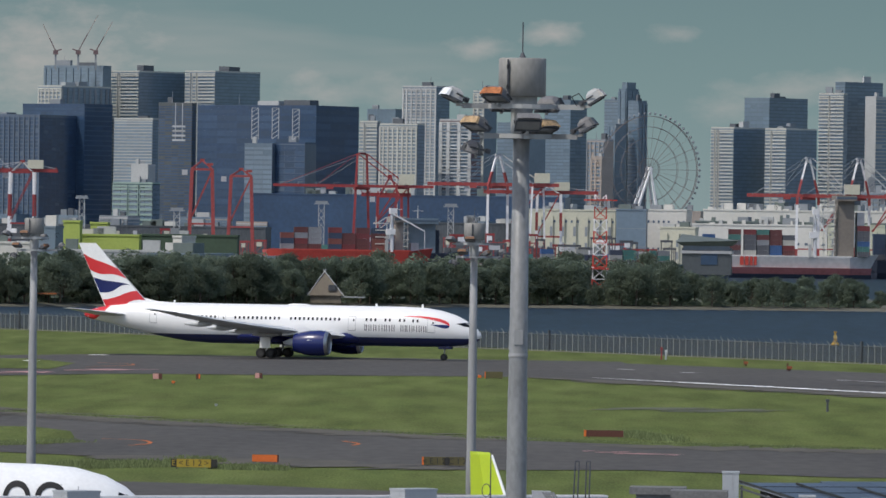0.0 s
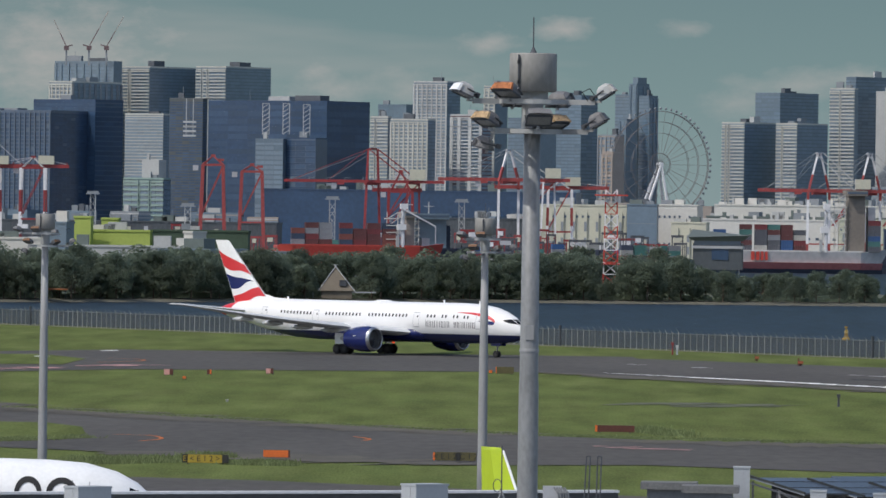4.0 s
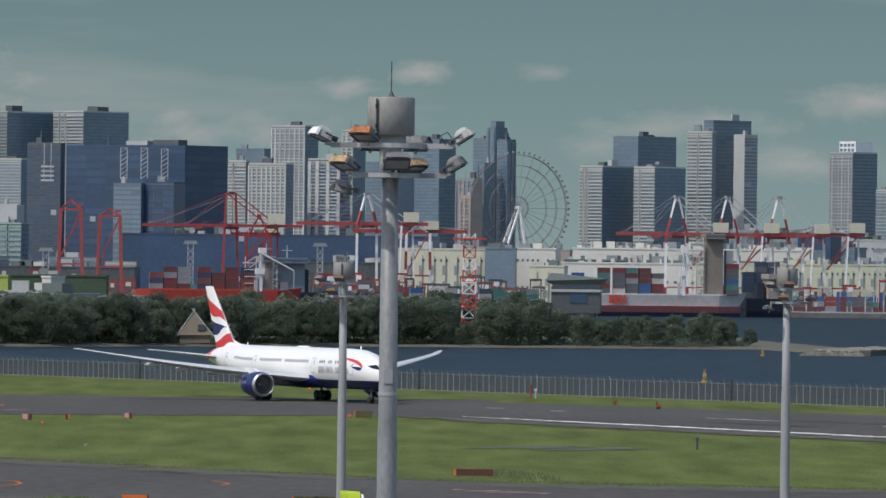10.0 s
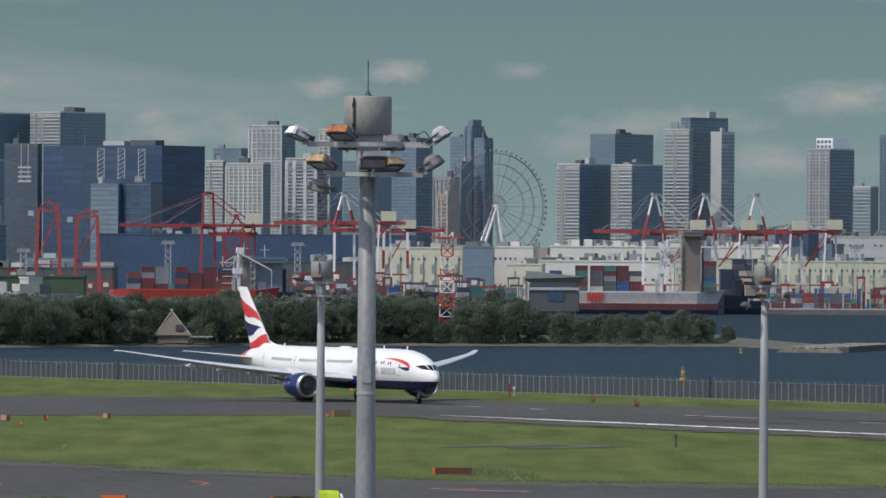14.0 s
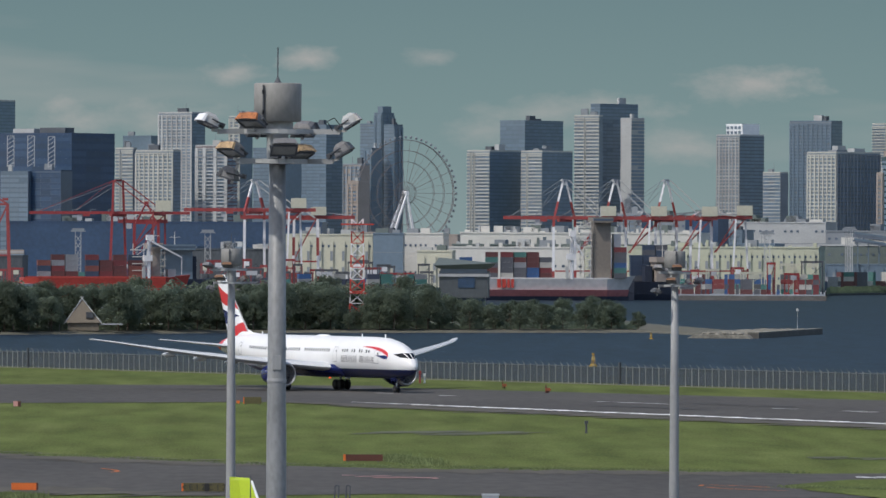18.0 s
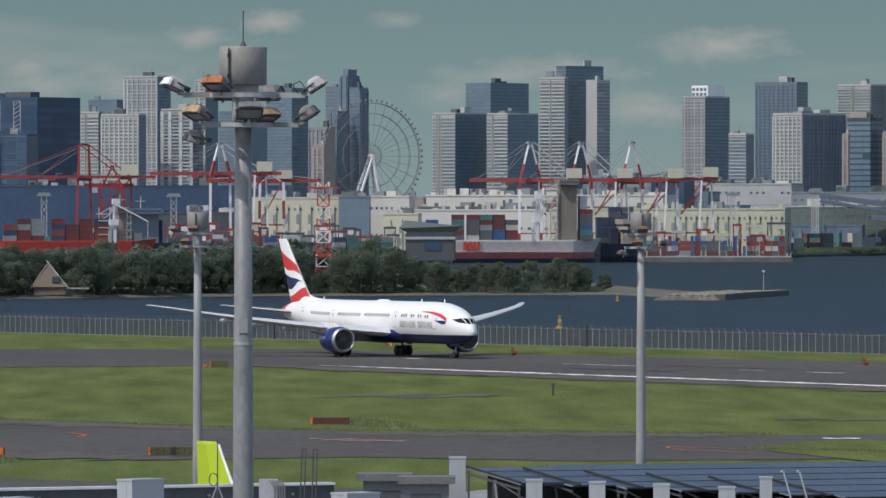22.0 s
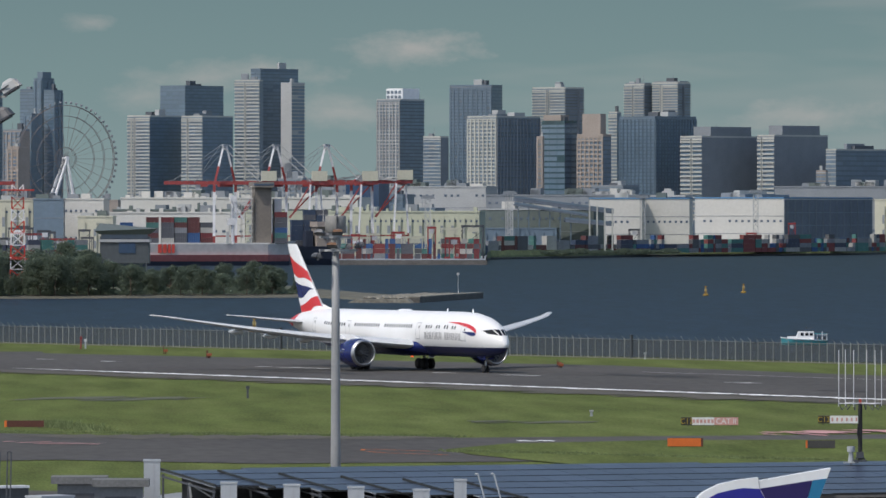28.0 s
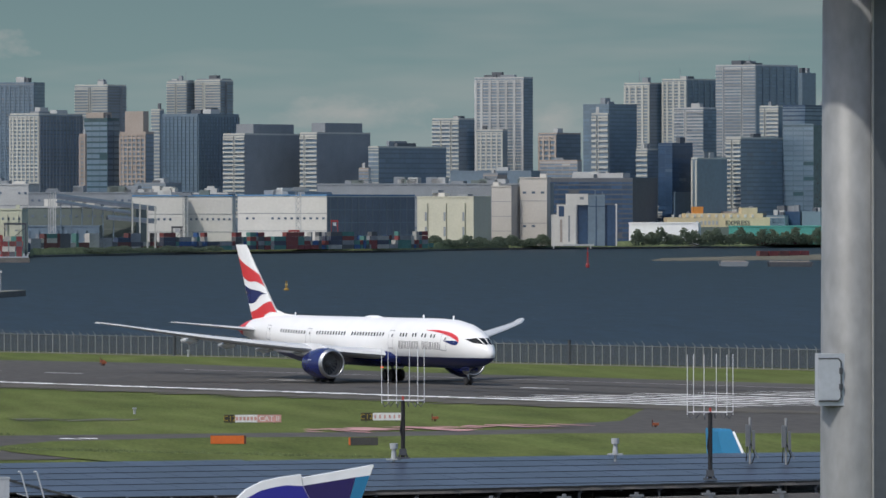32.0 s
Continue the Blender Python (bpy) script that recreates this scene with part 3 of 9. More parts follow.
def glazing(s, length, height, step, width, axis):
    """Ribbons of glass between the slabs, parted at the bays."""
    nf, nc = max(2, int(height / step)), max(2, int(length / max(2.4, width)))
    st, cw = height / nf, length / nc
    for k in range(nf):
        for j in range(nc):
            if random.random() < 0.05:
                continue
            a0, a1, b0, b1 = j * cw + 0.1, (j + 1) * cw - 0.1, 0.6 + (k + 0.3) * st, 0.6 + (k + 0.98) * st
            if axis == "left":
                s.add([(-a1, -0.06, b0), (-a0, -0.06, b0), (-a0, -0.06, b1), (-a1, -0.06, b1)], [(0, 1, 2, 3)])
            else:
                s.add([(0.06, a0, b0), (0.06, a1, b0), (0.06, a1, b1), (0.06, a0, b1)], [(0, 1, 2, 3)])


def tower(x, y, la, lb, turn, top, body, left=None, right=None, roof=0, label="", cat="tower", base=0.0, pent=None, name="tower_block", rail=True):
    """A building with its near corner at x, y; the sunny face is la long, the other one lb.
    left, right: (kind, storey height, bay width, material)."""
    if not label:
        label = "distant grey high-rise tower across the harbour"
    t = thing(name, pose(x, y, base, 0, 0, turn), label, cat)
    h = top - base
    part("wall", Shape().box(-la, 0, 0, lb, 0, h), body, t)
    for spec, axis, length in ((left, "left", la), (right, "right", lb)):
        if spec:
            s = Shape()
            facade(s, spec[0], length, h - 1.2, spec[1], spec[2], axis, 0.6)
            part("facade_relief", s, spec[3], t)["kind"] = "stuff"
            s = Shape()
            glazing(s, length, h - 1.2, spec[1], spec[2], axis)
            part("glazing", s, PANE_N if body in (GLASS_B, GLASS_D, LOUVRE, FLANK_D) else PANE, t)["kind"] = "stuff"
    if rail:
        s = Shape()
        for a, b, c, d in ((-la, 0, -0.1, 0.4), (-la, 0, lb - 0.4, lb + 0.1), (-la - 0.1, -la + 0.4, 0.4, lb - 0.4), (-0.4, 0.1, 0.4, lb - 0.4)):
            s.box(a, b, c, d, h, h + 0.9)
        part("parapet", s, body if not left else left[3], t)
    for k in range(roof or random.randint(1, 2)):
        u, v, w = random.uniform(0.15, 0.7), random.uniform(0.2, 0.6), random.uniform(0.15, 0.3)
        part("roof_plant", Shape().box(-la * (u + w), -la * u, lb * v, lb * (v + w), h, h + random.uniform(2, 4.5)), random.choice((CONC_G, CONC_L, FLANK_D)), t)
    if random.random() < 0.35 and la > 8:
        q, hh = -la * random.uniform(0.2, 0.8), random.uniform(4, 8)
        part("roof_mast", Shape().rod((q, lb * 0.4, h), (q, lb * 0.4, h + hh), 0.2, 0.1, n=5), CONC_G, t)
    if pent:
        a0, a1, ph, pm = pent
        part("penthouse", Shape().box(-la * a1, -la * a0, lb * 0.15, lb * 0.85, h, h + ph), pm, t)
    return t


LANDMARKS = {}


def skyline():
    # Sunny faces mostly take pale relief, others blue-grey: the shade is in the colour
    B, TH, G, P, LT = "bands", "thin", "grid", "piers", "lattice"
    tower(-198.26, 4695.82, 43.64, 7.45, -35.58, 104.49, SLATE, (P, 2, 5, SLATE), None, 2, "dark slate tower under construction with cranes on its roof")
    tower(-217.52, 4594.85, 16.68, 45.82, -35.29, 91.15, SLATE, (G, 2.2, 2.6, CONC_W), (P, 2, 5, CONC_G), 0, "grey tower with a white window grid")
    tower(-214.45, 4294.65, 79.93, 47.34, -27.14, 70.87, GLASS_D, (P, 2, 3, GLASS_D), (TH, 2.2, 4, GLASS_B), 2, "dark blue office block with vertical ribs")
    tower(-192.28, 4325.73, 43.33, 23.0, -37.45, 77.31, GLASS_B, (TH, 2.6, 4, GLASS_B), (TH, 2.6, 6, GLASS_D), 1, "broad blue glass office building")
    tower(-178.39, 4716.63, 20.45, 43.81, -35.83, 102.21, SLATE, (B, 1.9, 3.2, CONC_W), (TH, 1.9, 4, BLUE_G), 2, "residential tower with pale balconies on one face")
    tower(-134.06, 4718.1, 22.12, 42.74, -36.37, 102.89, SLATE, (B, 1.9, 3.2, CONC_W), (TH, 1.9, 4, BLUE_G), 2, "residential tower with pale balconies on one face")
    tower(-162.18, 4497.08, 27.06, 5.6, -35.93, 72.25, CONC_G, (TH, 1.7, 4, CONC_W), (TH, 1.7, 4, BLUE_G), 1, "grey stepped office block")
    LANDMARKS["louvred"] = tower(-132.59, 4247.93, 20.18, 4.74, -28.21, 77.73, LOUVRE, (TH, 1.4, 4, LOUVRE), (TH, 1.4, 4, LOUVRE), 0, "dark grey louvred tower with white emblem frame")
    LANDMARKS["broad"] = tower(-67.96, 4279.46, 77.19, 39.52, -34.09, 77.64, GLASS_B, (TH, 4, 12, GLASS_B), (TH, 4, 12, GLASS_B), 2, "very broad dark blue office block")
    tower(-89.85, 4229.05, 15.37, 6.89, -18.78, 56.89, BLUE_G, (TH, 2.5, 5, BLUE_G), None, 0, "light blue-grey plain block")
    tower(-72.68, 4224.37, 18.36, 11.78, -29.01, 57.69, GLASS_D, (TH, 3, 6, GLASS_B), None, 0, "low dark glass block")
    tower(-150.87, 4197.29, 22.93, 9.0, -22.94, 35.52, GLASS_T, (B, 2.6, 4, SEAGREEN), (TH, 2.6, 4, BLUE_G), 0, "low green glass office building")
    tower(-153.71, 4207.19, 10.16, 7.63, -27.91, 44.9, CONC_L, None, None, 0, "plain white service block")
    tower(-29.13, 4759.91, 21.05, 6.47, -37.65, 82.64, SLATE, None, None, 1)
    tower(-5.05, 4700.0, 24.94, 12.24, -37.94, 95.65, BLUE_G, (G, 1.8, 3.4, CONC_L), (TH, 1.9, 4, BLUE_G), 1, "tall pale residential tower with balconies")
    tower(-37.47, 4499.84, 12.34, 3.06, -37.52, 72.57, CONC_G, (B, 1.9, 4, CONC_W), None, 2, "white stepped residential block")
    tower(-15.02, 4449.97, 26.37, 6.55, -37.81, 70.78, SLATE, (G, 1.9, 3.0, CONC_W), (TH, 1.9, 4, BLUE_G), 2, "beige residential tower with a window grid")
    tower(14.74, 4459.98, 22.48, 8.58, -38.19, 73.82, BROWN, (G, 1.9, 6.5, CONC_L), (TH, 2, 4, BROWN), 1, "brown and white residential tower")
    tower(23.01, 4739.94, 8.38, 11.8, -38.28, 94.06, BLUE_G, (G, 1.9, 3, CONC_W), None, 0)
    tower(44.69, 4499.78, 19.9, 18.34, -38.57, 72.85, SLATE, (TH, 2, 4, BLUE_G), None, 1)
    tower(71.9, 4649.44, 18.92, 15.26, -38.89, 87.9, BLUE_G, (TH, 1.9, 4, BLUE_G), (TH, 2, 4, BLUE_G), 0, "plain blue-grey distant tower")
    tower(89.89, 4559.11, 12.5, 8.26, -39.13, 64.66, CONC_B, (P, 2, 3, CONC_G), None, 1)
    tower(85.65, 4399.17, 7.78, 8.96, -39.12, 53.93, CONC_B, (G, 2, 3, CONC_B), None, 0)
    tower(99.63, 4613.92, 11.43, 8.36, -39.24, 88.13, CONC_G, (TH, 2, 4, BLUE_G), None, 1, "pale shoulder of a stepped tower")
    tower(102.42, 4598.86, 5.29, 11.45, -39.28, 94.05, SLATE, (P, 2, 4, BLUE_G), (P, 2, 4, SLATE), 0, "stepped blue-grey tower with a crown", pent=(0.1, 0.8, 4.5, SLATE))
    tower(109.01, 4588.71, 6.9, 8.31, -39.36, 87.28, SLATE, (TH, 2, 4, BLUE_G), (P, 2, 4, SLATE), 0, "lower shoulder of a stepped tower")
    tower(96.53, 4578.98, 5.67, 9.33, -39.21, 73.87, SLATE, (P, 2, 3, BLUE_G), None, 0, "narrow slate block at a tower's foot")
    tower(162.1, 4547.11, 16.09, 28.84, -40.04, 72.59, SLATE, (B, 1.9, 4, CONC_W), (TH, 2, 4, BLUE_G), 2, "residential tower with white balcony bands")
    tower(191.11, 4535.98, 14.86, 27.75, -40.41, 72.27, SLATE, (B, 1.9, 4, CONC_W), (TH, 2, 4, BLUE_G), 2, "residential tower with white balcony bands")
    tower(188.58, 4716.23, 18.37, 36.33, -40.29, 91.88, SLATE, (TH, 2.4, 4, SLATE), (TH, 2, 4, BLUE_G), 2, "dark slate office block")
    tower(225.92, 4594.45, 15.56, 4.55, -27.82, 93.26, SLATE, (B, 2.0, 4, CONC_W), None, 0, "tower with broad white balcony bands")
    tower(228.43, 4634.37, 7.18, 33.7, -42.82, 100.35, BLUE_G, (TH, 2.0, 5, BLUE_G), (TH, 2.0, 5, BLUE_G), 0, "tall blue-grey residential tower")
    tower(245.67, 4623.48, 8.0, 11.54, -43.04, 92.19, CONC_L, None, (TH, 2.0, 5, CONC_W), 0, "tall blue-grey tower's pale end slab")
    crown = tower(309.48, 4649.71, 16.9, 22.68, -41.81, 83.25, SLATE, (G, 1.9, 2.4, CONC_L), (TH, 2, 4, GLASS_D), 0, "dark residential tower with a white crown", pent=(0.05, 0.75, 7.0, WHITE))
    for i in range(4):
        for j in range(2):
            part("crown_opening", Shape().box(-16.9 * (0.72 - 0.165 * i), -16.9 * (0.61 - 0.165 * i), 3.2, 3.5, 83.25 + 1.2 + 2.8 * j, 83.25 + 2.9 + 2.8 * j), SLATE, crown)
    tower(328.52, 4588.25, 12.61, 7.29, -42.1, 61.31, CONC_G, (TH, 2, 4, CONC_W), None, 1)
    tower(369.71, 4745.62, 27.08, 14.91, -29.45, 92.88, CONC_G, (G, 1.9, 3.0, BLUE_G), (TH, 2, 4, BLUE_G), 0, "tall grey tower with window grid")
    tower(352.33, 4486.19, 20.69, 39.22, -42.49, 71.73, SLATE, (G, 2.05, 2.6, CONC_W), (LT, 2.05, 3, CONC_G), 3, "white residential tower with a window grid")
    tower(412.68, 4742.08, 24.41, 17.78, -42.97, 91.55, SLATE, (B, 1.7, 4, CONC_W), (B, 1.7, 4, CONC_G), 2, "residential tower with pale balcony bands")
    tower(371.14, 4404.39, 3.51, 3.0, -19.82, 59.62, CONC_B, (G, 2.2, 2, CONC_B), None, 0, "narrow beige stair tower")
    tower(384.83, 4423.29, 16.1, 10.55, -42.97, 68.45, GLASS_T, (TH, 3, 5, GLASS_T), (TH, 3, 5, GLASS_D), 0, "teal glass office tower with a beige cap", pent=(0.25, 1.0, 4.0, CONC_B))
    tower(404.83, 4411.46, 18.02, 7.02, -43.24, 60.93, CONC_B, (G, 2.4, 2.6, CONC_B), (TH, 2.4, 3, BLUE_G), 0, "stepped beige stone office tower", pent=(0.15, 0.85, 12.0, CONC_B))
    tower(428.35, 4580.01, 6.1, 3.64, -43.34, 75.25, SLATE, (B, 1.9, 3, CONC_W), None, 0)
    tower(441.88, 4498.35, 25.18, 37.35, -43.61, 71.79, SLATE, (LT, 2.0, 2.6, BLUE_G), (LT, 2.0, 2.6, BLUE_G), 3, "broad dark residential tower with a fine grid")
    tower(460.69, 4757.75, 14.79, 8.12, -43.53, 93.66, SLATE, (B, 1.6, 4, CONC_W), (B, 1.6, 4, CONC_G), 0, "twin residential tower with pale balconies", pent=(0.0, 1.0, 1.6, CONC_G))
    tower(479.56, 4745.83, 18.98, 11.88, -43.77, 94.5, SLATE, (B, 1.6, 4, CONC_W), (B, 1.6, 4, CONC_G), 0, "twin residential tower with pale balconies", pent=(0.0, 1.0, 1.6, CONC_G))
    tower(461.65, 4436.04, 14.99, 52.0, -43.94, 60.24, CONC_G, (B, 2.3, 5, CONC_W), None, 2, "blue-grey office block with white banded end", pent=(0.0, 0.8, 6.0, CONC_G))
    tower(501.18, 4431.75, 11.83, 47.96, -44.45, 60.84, CONC_G, (B, 2.3, 5, CONC_W), None, 2, "blue-grey office block with white banded end", pent=(0.0, 0.8, 6.0, CONC_G))
    tower(532.42, 4407.96, 7.07, 60.81, -44.89, 52.9, SLATE, (TH, 2.3, 5, CONC_W), (TH, 2.6, 6, BLUE_G), 2, "long dark brown office block with a pale end")
    tower(525.69, 4398.7, 5.58, 3.61, -26.82, 41.11, CONC_L, (TH, 2.3, 5, CONC_B), None, 0, "pale low office annex")
    tower(599.37, 4580.96, 19.2, 14.64, -45.45, 70.24, SLATE, (B, 2.3, 5, CONC_W), (TH, 2.3, 5, BLUE_G), 2, "white banded residential tower")
    tower(640.21, 4605.72, 32.55, 10.37, -37.91, 94.17, SLATE, (G, 1.75, 5, CONC_L), (TH, 1.75, 4, BLUE_G), 3, "very tall slim residential tower with white balconies")
    tower(624.25, 4577.63, 16.7, 6.09, -32.77, 63.78, SLATE, (G, 1.9, 3, CONC_W), None, 0)
    tower(609.7, 4357.55, 48.72, 11.61, -32.96, 39.37, BLUE_G, None, None, 1, "long low grey hall", "building")
    tower(651.71, 4553.6, 13.02, 22.39, -46.14, 61.65, SLATE, (G, 3, 4, CONC_B), (TH, 2.4, 4, BLUE_G), 0)
    tower(649.01, 4452.95, 23.18, 5.94, -33.29, 45.71, CONC_L, (TH, 2.2, 4, CONC_B), None, 0)
    tower(675.28, 4509.72, 18.55, 25.29, -46.52, 77.47, SLATE, (TH, 2.2, 4, SLATE), (TH, 2.2, 5, BLUE_G), 2, "dark tower with a white banded bay")
    tower(672.43, 4494.98, 9.77, 3.0, -28.51, 72.22, SLATE, (B, 2.9, 5, CONC_W), None, 0, "white banded bay of a dark tower")
    tower(728.5, 4703.92, 18.94, 11.85, -46.8, 92.5, SLATE, (G, 1.8, 4, CONC_W), (TH, 2, 4, BLUE_G), 1, "pale residential tower with balconies")
    tower(749.0, 4695.64, 18.08, 27.99, -47.06, 94.72, SLATE, (G, 1.8, 4, CONC_W), (P, 2, 5, SLATE), 2, "pale residential tower with balconies")
    tower(740.44, 4580.54, 21.34, 12.08, -47.18, 76.45, BLUE_G, (B, 1.8, 4, CONC_L), (TH, 2, 4, BLUE_G), 1, "grey banded office tower")
    tower(779.72, 4634.87, 29.09, 39.9, -47.55, 102.0, SLATE, (B, 1.75, 4, CONC_L), (P, 2, 6, SLATE), 3, "very tall grey tower with fine bands")
    tower(816.76, 4689.4, 8.42, 12.93, -47.88, 98.02, SLATE, None, None, 0)
    tower(769.3, 4494.64, 12.11, 4.45, -39.71, 76.41, SLATE, (B, 2.2, 4, CONC_W), None, 1)
    tower(787.43, 4511.8, 18.06, 86.17, -39.9, 76.95, SLATE, (TH, 2.4, 4, GLASS_B), (TH, 2.4, 4, GLASS_B), 1, "broad dark glass tower")
    tower(738.49, 4438.99, 10.35, 38.2, -47.45, 58.17, CONC_G, (B, 2.3, 3, CONC_W), (TH, 2.3, 5, BLUE_G), 1, "grey office tower with a white slotted end")
    tower(781.75, 4451.88, 19.64, 100.79, -39.96, 65.83, GLASS_T, (TH, 2.8, 5, BLUE_G), None, 0, "green-blue glass office block")
    tower(693.56, 4486.71, 8.03, 9.25, -46.79, 52.22, SLATE, (B, 2.7, 4, CONC_W), (TH, 2, 4, BLUE_G), 0)
    tower(697.96, 4425.3, 9.9, 18.26, -46.96, 54.92, GLASS_D, (TH, 2.5, 4, GLASS_B), (TH, 2.5, 5, GLASS_B), 1, "dark blue glass office block")
    tower(709.91, 4413.27, 3.95, 26.82, -47.14, 46.74, SLATE, (P, 2, 2, CONC_W), None, 0)
    tower(699.48, 4425.06, 11.09, 14.71, -46.98, 27.77, BLUE_G, (TH, 3, 5, BLUE_G), None, 1)
    tower(670.32, 4389.11, 51.89, 32.21, -33.68, 35.47, FLANK_D, (TH, 2.6, 6, FLANK_D), None, 3, "long low grey hall", "building")


random.seed(4)
skyline()
SHORE_FAR = ((284.83, 3662.11), (380.02, 3888.86), (479.36, 3994.68), (582.12, 4246.87), (795.65, 4422.84))
flat("ground_far", [(-1400, 3634.57), (275.11, 3580)] + [(x * 1.0105, y * 1.0105) for x, y in SHORE_FAR] + [(1900, 4600), (1900, 4960), (-1400, 4960)], 0.0, CONC_G, "grey quay and reclaimed land across the harbour", "ground")


# ---- floodlight masts ----
LENS = mat("dusty_lamp_glass", (0.2, 0.2, 0.19), 0.25, vary=0.2, scale=3)


def floodlight(parent, ang, r, z, hood, k, down=18, lift=0.3):
    """One lamp on an arm that reaches out from the ring; ang in degrees, 0 to the right, 90 away."""
    m = pose(0, 0, z, 0, 0, ang) @ pose(r, 0, lift * k, 0, down, 0)
    w, d, h = 0.37 * k, 0.14 * k, 0.27 * k
    ring = lambda x, a, lo, hi: [(x, -a, -lo), (x, a, -lo), (x, a * 0.9, hi), (x, 0, hi * 1.12), (x, -a * 0.9, hi)]
    s = Shape().loft([ring(-d * 1.3, w * 0.55, h * 0.4, h * 0.4), ring(-d * 0.6, w * 0.85, h * 0.8, h * 0.8), ring(d, w, h, h)])
    lamp = part("floodlight", s, LAMP_BODY if hood not in (WHITE, HOOD_G) else CONC_L, parent, at=m)
    part("hood", Shape().add([(-d * 0.55, -w * 0.88, h * 0.86), (d * 1.15, -w * 1.04, h * 1.06), (d * 1.15, 0, h * 1.2), (-d * 0.55, 0, h * 0.98), (d * 1.15, w * 1.04, h * 1.06), (-d * 0.55, w * 0.88, h * 0.86), (d * 1.15, -w * 1.04, h * 0.7), (d * 1.15, w * 1.04, h * 0.7), (-d * 0.55, -w * 0.9, h * 0.6), (-d * 0.55, w * 0.9, h * 0.6)],
                             [(0, 1, 2, 3), (3, 2, 4, 5), (0, 8, 6, 1), (5, 4, 7, 9)]), hood, lamp)
    frame_ = Shape()
    for a, b, c, e in ((-w * 1.06, w * 1.06, -h * 1.06, -h * 0.88), (-w * 1.06, w * 1.06, h * 0.6, h * 0.7), (-w * 1.06, -w * 0.94, -h * 0.88, h * 0.6), (w * 0.94, w * 1.06, -h * 0.88, h * 0.6)):
        frame_.box(d, d + 0.05 * k, a, b, c, e)
    part("lens_frame", frame_, DARK, lamp)
    part("lens", Shape().box(d, d + 0.02 * k, -w * 0.94, w * 0.94, -h * 0.88, h * 0.6), LENS, lamp)
    part("bracket", Shape().rod((0, -w * 1.08, 0), (0, -w * 0.8, -h * 1.5), 0.025 * k).rod((0, w * 1.08, 0), (0, w * 0.8, -h * 1.5), 0.025 * k).rod((0, -w * 0.82, -h * 1.5), (0, w * 0.82, -h * 1.5), 0.03 * k), DARK, lamp)
    part("ballast_box", Shape().box(-d * 0.5, d * 0.5, -w * 0.3, w * 0.3, -h * 1.95, -h * 1.5), DARK, lamp)
    return lamp


HOOD_G = mat("stained_white_hood", (0.42, 0.41, 0.39), 0.7, vary=0.3, scale=3, fine=12)
LAMP_BODY = mat("dull_grey_lamp_housing", (0.15, 0.15, 0.155), 0.6, vary=0.25, scale=3)


POLE_M = mat("stained_zinc_coating", (0.2, 0.207, 0.212), 0.5, vary=0.2, scale=2.0, fine=9, stretch=(1, 1, 0.5))


